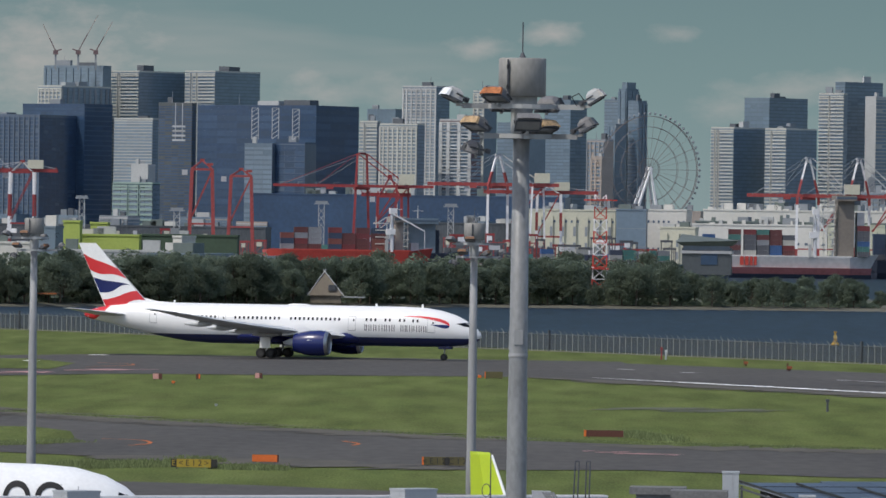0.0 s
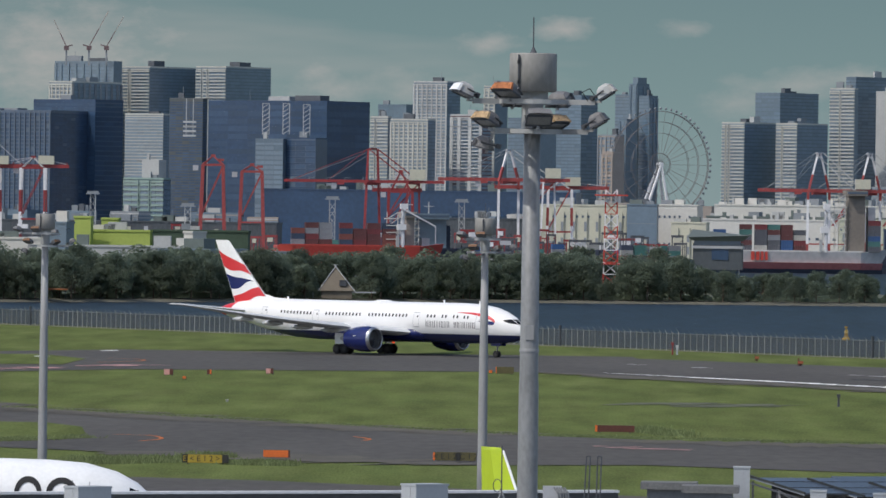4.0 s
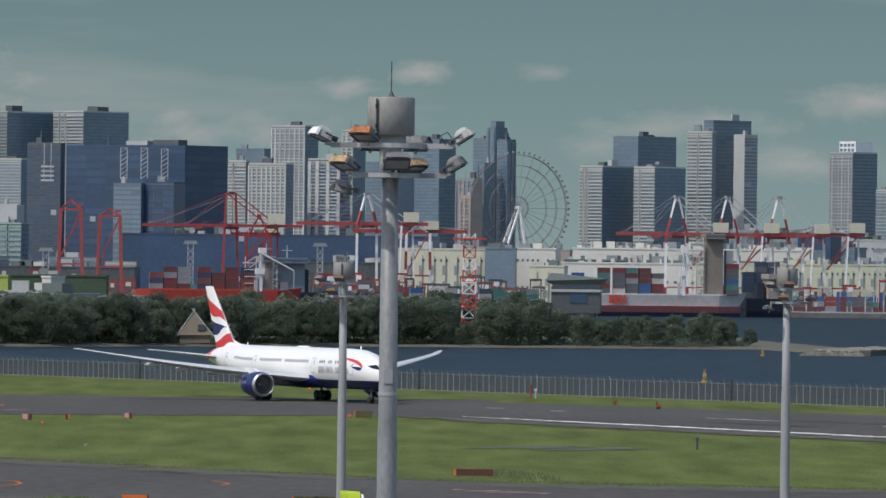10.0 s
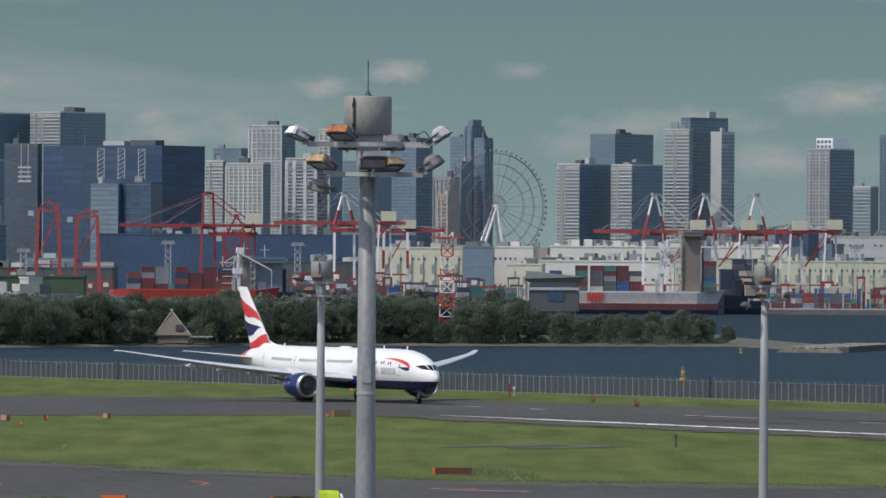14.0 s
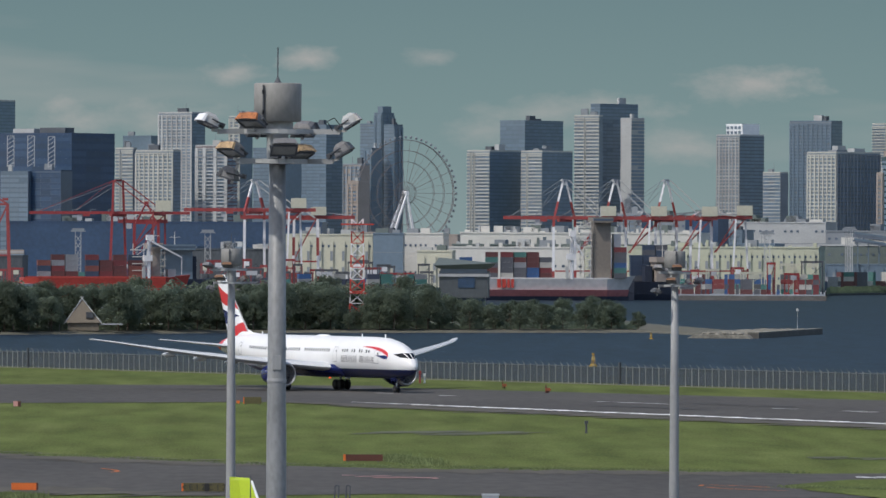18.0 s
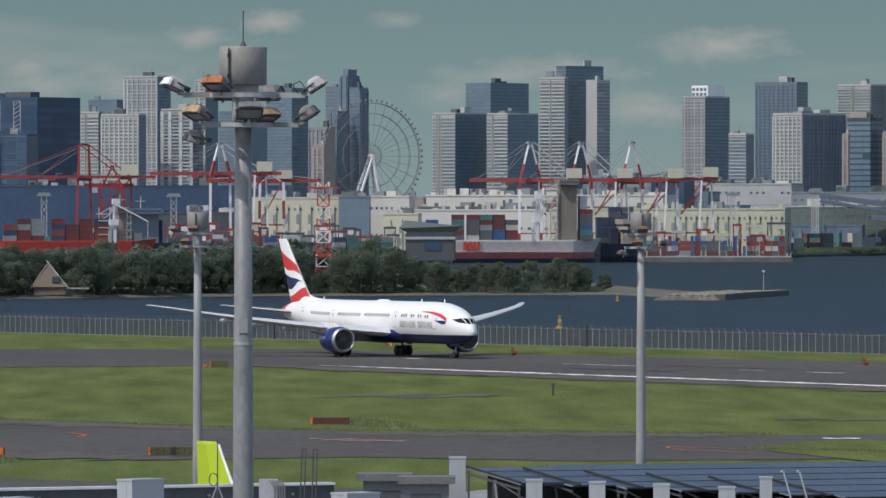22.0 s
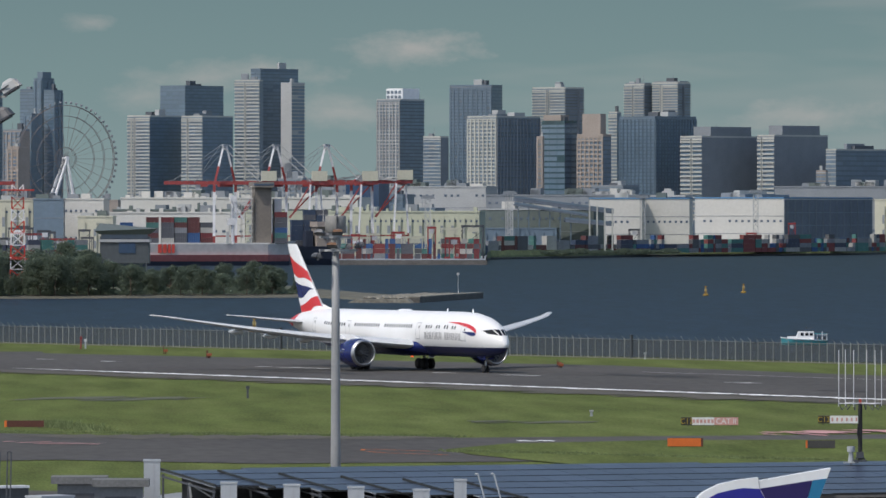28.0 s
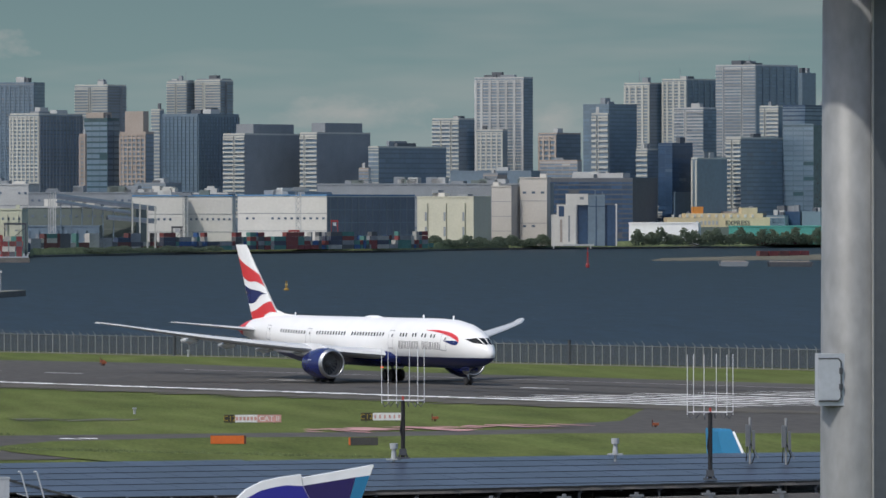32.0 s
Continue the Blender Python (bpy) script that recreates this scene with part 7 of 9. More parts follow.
def roof_cranes():
    for (x, y, z), (ax, az) in (((-225.75, 4689.57, 103.31), (-7.5, 17)), ((-212.71, 4690.18, 103.52), (11, 23)), ((-202.6, 4690.63, 103.68), (9.5, 19))):
        t = thing("tower_crane", pose(x, y, z - 1.0), "small red and white luffing crane on a roof", "tower crane", "cranes on the unfinished tower")
        part("mast", Shape().rod((0, 0, 0), (0, 0, 9), 0.7, n=4), CONC_G, t)
        part("cab", Shape().box(-1.4, 1.4, -1.2, 1.2, 9, 11.4), BROWN, t)
        part("jib", Shape().rod((0, 0, 11), (ax * 0.5, 0, 11 + az * 0.45), 0.38, n=4), BROWN, t)
        part("jib_tip", Shape().rod((ax * 0.5, 0, 11 + az * 0.45), (ax, 0, 11 + az * 0.9), 0.3, n=4), CONC_B, t)
        part("counter_jib", Shape().rod((0, 0, 11), (-math.copysign(3.5, ax), 0, 12), 0.5, n=4), BROWN, t)
    # white emblem frame and ladders on the broad dark blocks
    for (x, y, z), w, h, n in (((-138.94, 4233.72, 58.27), 1.8, 20, 3), ((-98.56, 4208.85, 59.81), 1.7, 16, 7), ((-88.0, 4209.08, 59.97), 1.7, 16, 7), ((-77.44, 4209.29, 59.54), 1.7, 16, 7)):
        t = LANDMARKS["louvred" if n == 3 else "broad"]
        s = Shape().rod((-w, 0, z), (-w, 0, z + h), 0.28, n=4).rod((w, 0, z), (w, 0, z + h), 0.28, n=4)
        for k in range(n + 1):
            q = z + h * k / n
            if n > 3:
                s.rod((-w, 0, q), (w, 0, q + h / n * (k < n)), 0.22, n=4)
            else:
                s.box(-3.4, 3.4, -0.3, 0.3, z + 2.4 * k, z + 2.4 * k + 1.0)
        part("facade_frame", s, CONC_L, t, "pale steel lattice frame", at=t.matrix_basis.inverted() @ pose(x, y, 0))


roof_cranes()


# ---- ferry, trees and spit on the far shore ----
def far_shore():
    k = 0.31
    x, y, _ = (718.34, 4391.64, 8.5)
    z = 9.43
    t = thing("ferry", pose(x, y, 0), "cream car ferry with an orange funnel", "ferry")
    part("hull", Shape().box(-92 * k, 92 * k, 0, 14, 0, z), WH_G, t)
    part("superstructure", Shape().box(-92 * k, 92 * k, 0, 13, z, z + 17 * k), FERRY_C, t)
    part("upper_deck", Shape().box(-60 * k, 80 * k, 1, 12, z + 17 * k, z + 24 * k), FERRY_C, t)
    part("wheelhouse", Shape().box(42 * k, 70 * k, 1, 12, z + 24 * k, z + 34 * k), FERRY_C, t)
    part("funnel", Shape().box(-44 * k, -26 * k, 3, 10, z + 22 * k, z + 36 * k), FUNNEL, t, "orange funnel")
    for q in range(12):
        part("boat_davit", Shape().box((-84 + q * 13) * k, (-80 + q * 13) * k, -0.3, 1, z + 17 * k, z + 22 * k), WH_W, t)
    cu = bpy.data.curves.new("lettering", "FONT")
    cu.body, cu.size, cu.extrude, cu.align_x = "EXPRESS", 12 * k, 0.05, "CENTER"
    cu.materials.append(DARK)
    ob = new("lettering", cu)
    ob.parent, ob.matrix_basis = t, pose(34 * k, -0.2, z + 3 * k, 90, 0, 0)
    for q in range(6):
        part("name_bar", Shape().box((-40 + q * 7) * k, (-36 + q * 7) * k, -0.15, 0.05, z + 4 * k, z + 11 * k), GREY, t)
    hall(698.59, 4339.12, 38.04, 8.8, -17.15, 11.42, WHITE, "low white shed on the quay", 0, 0)
    hall(802.53, 4356.7, 83.67, 70.84, -15.44, 9.42, TEAL, "low teal-roofed shed on the quay", 0, 0)
    # bushes along the far bank
    rnd = random.Random(5)
    s = Shape()
    for a, b, n, hgt in (((501.34, 4079.31, 3.88), (609.16, 4256.63, 1.5), 60, 6.0), ((653.39, 4278.39, 1.35), (786.47, 4371.82, 0.74), 110, 9.5), ((306.09, 3727.45, 0.71), (387.2, 3830.48, 1.19), 40, 2.4)):
        a, b = Vector((*a[:2], 0)), Vector((*b[:2], 0))
        for _ in range(n * 55):
            f = rnd.random()
            c = a.lerp(b, f)
            lump = hgt * (0.45 + 0.55 * abs(math.sin(f * n * 0.55) * math.cos(f * n * 0.23)))
            p = c + Vector((rnd.uniform(-1, 1), rnd.uniform(-4, 4), lump * rnd.random() ** 0.7))
            u = Vector((rnd.uniform(-1, 1), rnd.uniform(-0.4, 0.4), rnd.uniform(-0.6, 0.6))).normalized() * rnd.uniform(0.4, 0.9)
            v = u.cross(Vector((0.2, -1, 0.3))).normalized() * 0.5
            s.add([p - u, p + v, p + u, p - v], [(0, 1, 2, 3)])
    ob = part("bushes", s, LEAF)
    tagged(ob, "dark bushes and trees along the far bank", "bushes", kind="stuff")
    # grass bank and edge
    pts = [(276.86, 3579.31, -0.21)[:2]] + list(SHORE_FAR)
    fine_pts = [(p[0] + (q[0] - p[0]) * i / 30, p[1] + (q[1] - p[1]) * i / 30) for p, q in zip(pts, pts[1:]) for i in range(30)] + [pts[-1]]
    s = Shape().sheet([[(x, y, -2.2) for x, y in fine_pts], [(x * 1.0004, y * 1.0004, -0.2 + rnd.uniform(-0.2, 0.2)) for x, y in fine_pts], [(x * 1.0014, y * 1.0014, 1.9 + rnd.uniform(-0.4, 0.5)) for x, y in fine_pts], [(x * 1.0022, y * 1.0022, 0.5) for x, y in fine_pts], [(x * 1.0125, y * 1.0125, 0.06) for x, y in fine_pts]])
    wall = Shape().sheet([[(x * 0.9988, y * 0.9988, z) for x, y in fine_pts] for z in (-2.3, -1.0)] + [[(x * 1.0003, y * 1.0003, -0.95) for x, y in fine_pts]])
    tagged(part("sea_wall", wall, STONE_D), "low dark stone sea wall along the far bank", "sea wall", kind="structure")
    tagged(part("ground_bank", s, BANK), "grassy bank above a dark stone edge", "ground", kind="structure")
    # sand spit
    a, b = (525.63, 3371.0), (629.53, 3417.61)
    s = Shape().loft([[(a[0], a[1], -2.3), (a[0], a[1] + 30, -2.3), (a[0] + 4, a[1] + 16, -1.0)], [(b[0], b[1], -2.3), (b[0], b[1] + 60, -2.3), (b[0], b[1] + 30, 0.6)]])
    tagged(part("ground_spit", s, SAND), "bare sand and rubble spit", "ground", kind="structure")
    p, q = Vector((a[0] + 4, a[1] + 16, 0)), Vector((b[0], b[1] + 30, 0))
    stacks(p.lerp(q, 0.46), p.lerp(q, 0.72), 1, 1, -0.25, "containers on the spit", (4.6, 5.2), 0.9, 51, paints=[PAINTS[1], PAINTS[1], PAINTS[0]], gap=0.9)
    for (x, y, z), w in (((506.37, 3058.36, -0.52), 10), ((524.23, 3035.06, -0.39), 16)):
        bg = thing("barge", pose(x, y, -2.0), "low dark work barge by the spit", "barge", "work barges")
        part("hull", Shape().loft([[(-w / 2, 0, 0), (-w / 2, 5, 0), (-w / 2 - 0.6, 5, 1.8), (-w / 2 - 0.6, 0, 1.8)], [(w / 2, 0, 0), (w / 2, 5, 0), (w / 2 + 0.6, 5, 1.8), (w / 2 + 0.6, 0, 1.8)]]), DARK if w > 12 else CONC_G, bg)
        part("coaming", Shape().box(-w / 2 + 0.5, w / 2 - 0.5, 0.5, 4.5, 1.8, 2.2), CONC_B, bg)


FERRY_C = mat("cream_ferry_paint", (0.56, 0.47, 0.3), 0.6, vary=0.08, scale=0.1)
FUNNEL = mat("orange_funnel_paint", (0.5, 0.2, 0.04), 0.6, vary=0.1)
STONE_D = mat("dark_wet_sea_wall_stone", (0.045, 0.05, 0.052), 0.8, vary=0.4, scale=0.2, fine=1.5)
TEAL = mat("teal_roof_paint", (0.06, 0.28, 0.24), 0.6, vary=0.12, scale=0.1)
BANK = mat("rough_bank_grass", (0.12, 0.15, 0.065), 0.9, vary=0.4, scale=0.1, fine=1)
far_shore()


# ---- buoys and the boat ----
YELLOW = mat("yellow_buoy_paint", (0.3, 0.19, 0.035), 0.6, vary=0.15)
PALE_Y = mat("bleached_yellow_paint", (0.42, 0.33, 0.14), 0.7, vary=0.15, scale=2)


def buoy(p, h, paint, label):
    t = thing("buoy", pose(p[0], p[1], -2.0), label, "buoy", "harbour buoys")
    ring = lambda r, z: [(r * math.cos(i * 0.6283), r * math.sin(i * 0.6283), z) for i in range(10)]
    r = min(h * 0.34, 0.8)
    part("float", Shape().loft([ring(r * 0.88, -0.3), ring(r, h * 0.12), ring(r * 0.6, h * 0.22)]), paint, t)
    part("tower", Shape().rod((-r * 0.5, 0, h * 0.2), (0, 0, h * 0.85), 0.09, n=4).rod((r * 0.5, 0, h * 0.2), (0, 0, h * 0.85), 0.09, n=4).rod((0, 0, h * 0.2), (0, 0, h * 0.95), 0.14), paint, t)
    part("topmark", Shape().rod((-0.3, 0, h), (0.3, 0, h * 0.88), 0.1, n=4).rod((0.3, 0, h), (-0.3, 0, h * 0.88), 0.1, n=4), paint, t)
    part("radar_panel", Shape().box(-r * 0.42, r * 0.42, -0.12, 0.12, h * 0.5, h * 0.74), PALE_Y if paint is YELLOW else paint, t, "sun-bleached panel")


buoy((74.36, 1532.42), 2.7, YELLOW, "yellow harbour buoy with a cross topmark")
buoy((225.23, 2154.6), 2.6, YELLOW, "small yellow harbour beacon buoy")
buoy((243.13, 2225.45), 2.6, YELLOW, "small yellow harbour beacon buoy")
buoy((110.05, 1976.84), 1.6, YELLOW, "small yellow harbour beacon buoy")
buoy((442.84, 3012.15), 8.0, RED, "tall slim red harbour beacon")


def boat():
    t = thing("work_boat", pose(0, 0, -2.0), "small white work boat with a turquoise hull", "boat")
    def ring(x, w, z0, z1):
        return [(x, -w * 0.7, z0), (x, w * 0.7, z0), (x, w, z1), (x, -w, z1)]
    part("hull", Shape().loft([ring(4.3, 1.3, -0.3, 0.75), ring(2, 1.5, -0.3, 0.75), ring(-2.4, 1.4, -0.3, 0.95), ring(-4.7, 0.15, 0.1, 1.35)]), TURQ, t, "turquoise hull")
    part("gunwale", Shape().loft([ring(4.3, 1.35, 0.7, 0.95), ring(-2.4, 1.45, 0.9, 1.15), ring(-4.8, 0.15, 1.3, 1.55)]), WHITE, t)
    part("cabin", Shape().loft([[(-1.9, -1.0, 0.9), (-1.9, 1.0, 0.9), (1.7, 1.0, 0.9), (1.7, -1.0, 0.9)], [(-1.3, -0.9, 2.5), (-1.3, 0.9, 2.5), (1.6, 0.9, 2.5), (1.6, -0.9, 2.5)]]), WHITE, t)
    for x in (-1.0, -0.1, 0.8):
        part("cabin_window", Shape().box(x, x + 0.6, -1.02, -0.9, 1.75, 2.25), WINDOW, t)
    part("canopy", Shape().box(1.7, 4.0, -1.0, 1.0, 2.05, 2.15), TURQ, t, "turquoise canopy")
    for x in (2.4, 3.1, 3.7):
        part("fuel_drum", Shape().rod((x, -0.7, 0.85), (x, -0.7, 1.5), 0.24, n=8), DARK, t)
    part("fore_trunk", Shape().box(-3.4, -1.9, -0.8, 0.8, 1.0, 1.6), WHITE, t)
    part("mast_pole", Shape().rod((0.3, 0, 2.5), (0.3, 0, 3.4), 0.06).rod((-0.2, 0, 3.1), (1.8, 0, 3.1), 0.05), DARK, t)
    part("stern_rail", Shape().rod((2.2, -1.2, 0.9), (2.2, -1.2, 2.0), 0.05).rod((4.1, -1.2, 0.9), (4.1, -1.2, 2.2), 0.05).rod((3.2, -1.2, 0.9), (3.2, -1.2, 2.5), 0.08).rod((2.2, -1.2, 1.9), (4.1, -1.2, 1.9), 0.04), WHITE, t)
    return t


TURQ = mat("turquoise_hull_paint", (0.03, 0.21, 0.25), 0.5, vary=0.1)
BOAT = boat()
BOAT.scale = (0.88, 0.88, 0.94)
BOAT_WAY = (
    (0.0, *(194.95, 1376.26, -2.05)[:2]),
    (26.5, *(163.36, 1380.37, -2.08)[:2]),
    (28.0, *(161.44, 1380.59, -2.09)[:2]),
    (29.0, *(160.25, 1380.73, -0.6)[:2]),
    (30.5, *(158.63, 1380.92, 0.87)[:2]),
    (32.0, *(156.61, 1381.15, 0.87)[:2]),
)


# ---- pier roof ----
SIGN_K = mat("black_sign_face", (0.02, 0.02, 0.018), 0.6, vary=0.2, scale=2)
ROOF = mat("grey_roof_membrane", (0.22, 0.23, 0.24), 0.85, vary=0.15, scale=0.3, fine=3)
CAB = mat("pale_cabinet_paint", (0.36, 0.38, 0.4), 0.5, vary=0.05, scale=1)
VENT = mat("weathered_vent_concrete", (0.13, 0.132, 0.132), 0.85, vary=0.2, scale=1.5)
LEDGE = mat("dark_galvanised_bracket", (0.13, 0.14, 0.15), 0.6, vary=0.15, scale=1)
EARTH_B = mat("dull_brown_grey_beam", (0.17, 0.155, 0.14), 0.7, vary=0.15, scale=1)
PV = mat("blue_black_solar_glass", (0.036, 0.047, 0.078), 0.35, vary=0.12, scale=0.6, random_tint=0.2, spec=0.5)
ZR = 11.6
PL_, PR_ = Vector((*(-13.76, 254.3), 0)), Vector((*(5.95, 263.8), 0))
PD_ = (PR_ - PL_).normalized()


def roof():
    a, b = PL_ - PD_ * 30, PL_ + PD_ * 21.2
    top = [(-30, 215), (75, 215), (64.22, 296.18), (10.99, 281.77), (b.x + 0.3, b.y), (a.x, a.y)]
    s = Shape().add([(x, y, z) for z in (0, ZR) for x, y in top], [tuple(range(6, 12))] + [(i, (i + 1) % 6, (i + 1) % 6 + 6, i + 6) for i in range(6)])
    tagged(part("roof", s, ROOF), "flat grey roof of the terminal pier", "roof", kind="structure")
    turn = math.degrees(math.atan2(PD_.y, PD_.x))
    p = thing("parapet", pose(PL_.x, PL_.y, ZR, 0, 0, turn), "dark roof parapet with a pale metal coping", "parapet", kind="structure")
    part("upstand", Shape().box(-30, 21.2, -0.25, 0, 0, 0.82), DARK_P, p)
    for k in range(17):
        part("coping", Shape().box(-30 + k * 3.01, -30 + k * 3.01 + 3.0, -0.4, 0.08, 0.82, 0.9), MAST_W, p)
        part("bolt", Shape().rod((-28.5 + k * 3.01, -0.25, 0.55), (-28.5 + k * 3.01, -0.34, 0.55), 0.05), GALV, p)


DARK_P = mat("dark_grey_upstand", (0.085, 0.09, 0.095), 0.8, vary=0.15, scale=0.5, fine=4)
roof()


def cabinet(p, w, d, h, label, cap=0.06, body=None, name="equipment_cabinet", overhang=0.0):
    """A box on the roof, its top at p."""
    x, y, z = p
    t = thing(name, pose(x, y, z - h, 0, 0, -52 if body is None and w > 1 else -3), label, "cabinet" if body is None else "roof vent", "plant on the pier roof")
    m = body or CAB
    if body is None and w > 1:
        w, d = w * 0.5, w * 0.83
        t.matrix_basis = t.matrix_basis @ Matrix.Translation((-w / 2, -d / 2, 0))
    part("body", Shape().box(-w / 2, w / 2, 0, d, 0, h - cap), LEDGE if body else m, t)
    part("lid", Shape().box(-w / 2 - overhang - 0.02, w / 2 + overhang + 0.02, -overhang - 0.02, d + overhang + 0.02, h - cap, h), m, t)
    if body is None:
        part("door_seam", Shape().box(w * 0.1, w * 0.1 + 0.02, -0.012, 0.01, 0.05, h - cap - 0.03), GREY, t)
    else:
        part("louvre", Shape().box(-w * 0.35, w * 0.35, -0.02, 0.02, h * 0.2, h * 0.6), DARK, t)
    if z - h > ZR + 0.03:
        part("stand", Shape().box(-w * 0.4, w * 0.4, 0.02, d - 0.02, ZR - (z - h), 0), DARK, t)
    return t


cabinet((-10.96, 249.76, 12.85), 1.5, 0.9, 1.2, "pale grey two-door equipment cabinet on the roof")
cabinet((-4.56, 245.96, 12.64), 1.55, 0.9, 0.6, "low pale grey equipment cabinet on the roof")
cabinet((-0.57, 250.0, 13.06), 1.5, 0.9, 1.3, "pale grey two-door equipment cabinet on the roof")
cabinet((6.78, 251.91, 13.15), 1.35, 1.2, 1.3, "grey concrete roof vent with an overhanging cap", 0.22, VENT, "roof_vent", 0.18)
cabinet((7.97, 248.87, 13.16), 1.35, 1.2, 1.3, "grey concrete roof vent with an overhanging cap", 0.22, VENT, "roof_vent", 0.18)
cabinet((9.0, 250.84, 13.71), 0.5, 0.45, 2.0, "tall narrow white cable cabinet on the roof")
cabinet((5.83, 239.93, 12.99), 1.5, 0.9, 0.6, "low pale grey equipment cabinet on the roof")
cabinet((11.33, 249.74, 13.05), 0.5, 0.4, 1.1, "small white junction cabinet before the solar panels")
cabinet((13.27, 249.65, 12.98), 0.5, 0.4, 1.1, "small white junction cabinet before the solar panels")
cabinet((15.25, 249.53, 12.91), 0.5, 0.4, 1.1, "small white junction cabinet before the solar panels")
cabinet((17.26, 249.4, 12.83), 0.5, 0.4, 1.0, "small white junction cabinet before the solar panels")
cabinet((18.61, 251.31, 13.07), 0.38, 0.3, 1.3, "small white junction cabinet before the solar panels")


NEAR_EDGE = ((0, 7.25), (1.7, 8.45), (3.4, 9.96), (5.1, 11.47), (9, 14.6), (13.4, 14.95), (19, 13.7), (22, 13.6), (36, 12.5), (42, 12.1))


def near_edge(s):
    """How far the panels reach towards the terminal, s metres along their far edge."""
    for (a, la), (b, lb) in zip(NEAR_EDGE, NEAR_EDGE[1:]):
        if s <= b:
            return la + (lb - la) * (s - a) / (b - a)
    return NEAR_EDGE[-1][1]


def solar_array():
    o = Vector((9.9, 266.9, 12.8))
    along, down = Vector((0.9543, 0.2989, 0)), Vector((0.2, -0.98, -0.039))
    t = thing("solar_array", Matrix.Translation(o), "wide array of dark blue solar panels on low frames", "solar panels")
    P = lambda s, l, up=0.0: along * s + down * l + Vector((0, 0, up))
    wide, deep, cols = 1.5, 2.6, 28
    for i in range(cols):
        s0, s1 = i * wide + 0.012, (i + 1) * wide - 0.012
        l = -0.2 if i < 2 else -0.9 if i < 13 else -0.45
        stop = near_edge(i * wide)
        while l < stop - 0.3:
            m = min(-0.9 + deep * (math.floor((l + 0.9) / deep + 1e-6) + 1), stop) - 0.05
            c = [P(s0, m), P(s1, m), P(s1, l + 0.03), P(s0, l + 0.03)]
            up = Vector((0, 0, 0.04))
            part("solar_panel", Shape().add(c + [q + up for q in c], [(4, 5, 6, 7), (0, 1, 5, 4), (1, 2, 6, 5), (2, 3, 7, 6), (3, 0, 4, 7)]), PV, t)
            l = m + 0.05
            part("panel_clip", Shape().rod(P(s0, l - 0.02, 0.03), P(s1, l - 0.02, 0.03), 0.035, n=4), SIGN_K, t)
        part("frame_rail", Shape().rod(P(i * wide, -0.5, 0.018), P(i * wide, stop, 0.018), 0.02, n=4), CONC_G, t)
        part("raker", Shape().rod(P(i * wide, 0, -0.14), P(i * wide, stop, -0.14), 0.04, n=4), DARK, t)
        if i % 2 == 0:
            for l in (0.2, stop * 0.5, stop - 0.2):
                q = P(i * wide, l)
                part("stand_post", Shape().rod((q.x, q.y, ZR - o.z), (q.x, q.y, q.z - 0.05), 0.05, n=4), DARK, t)
    # raised left edges of the first tables, with their props
    for i in range(6):
        s = 1.72 * i
        l0, l1 = 0.35 + 0.93 * s, near_edge(s)
        part("edge_beam", Shape().rod(P(s, l0, 0.09), P(s, l1, 0.09), 0.042, n=4).rod(P(s, l0, 0.09), P(s - 0.12, l0 - 0.5, 0.13), 0.05, n=4), SIGN_K, t)
        q = P(s, (l0 + l1) / 2)
        part("edge_prop", Shape().rod((q.x + 0.1, q.y, ZR - o.z), (q.x, q.y, q.z - 0.1), 0.05, n=4).rod((q.x + 1.2, q.y - 0.4, ZR - o.z + 0.2), (q.x, q.y, q.z - 0.1), 0.035, n=4), GALV, t)
    for (a, la), (b, lb) in zip(NEAR_EDGE[4:], NEAR_EDGE[5:]):
        part("front_beam", Shape().rod(P(a, la, -0.06), P(b, lb, -0.06), 0.06, n=4), EARTH_B, t)
        part("kerb_ledge", Shape().rod(P(a, la) + Vector((0, -1.0, -0.43)), P(b, lb) + Vector((0, -1.0, -0.43)), 0.13, n=4), EARTH_B, t)
    for i in range(12):
        s = 10 + i * 2.7
        q = P(s, near_edge(s)) + Vector((0, -1.0, -0.43))
        part("ledge_bracket", Shape().box(q.x - 0.15, q.x + 0.15, q.y - 0.1, q.y + 0.1, ZR - o.z, q.z + 0.12).box(q.x - 0.22, q.x + 0.22, q.y - 0.12, q.y + 0.12, q.z + 0.12, q.z + 0.18).box(q.x - 0.06, q.x + 0.06, q.y - 0.06, q.y + 0.06, q.z + 0.18, q.z + 0.26), LEDGE, t)
    # dark sheet added under the panels to keep the gap as black shade
    a, b = P(0.3, 1.6), P(41.5, 1.6)
    part("rear_skirt", Shape().add([(a.x, a.y, ZR - o.z), (b.x, b.y, ZR - o.z), (b.x, b.y, b.z - 0.1), (a.x, a.y, a.z - 0.1)], [(0, 1, 2, 3)]), DARK_P, t)


solar_array()


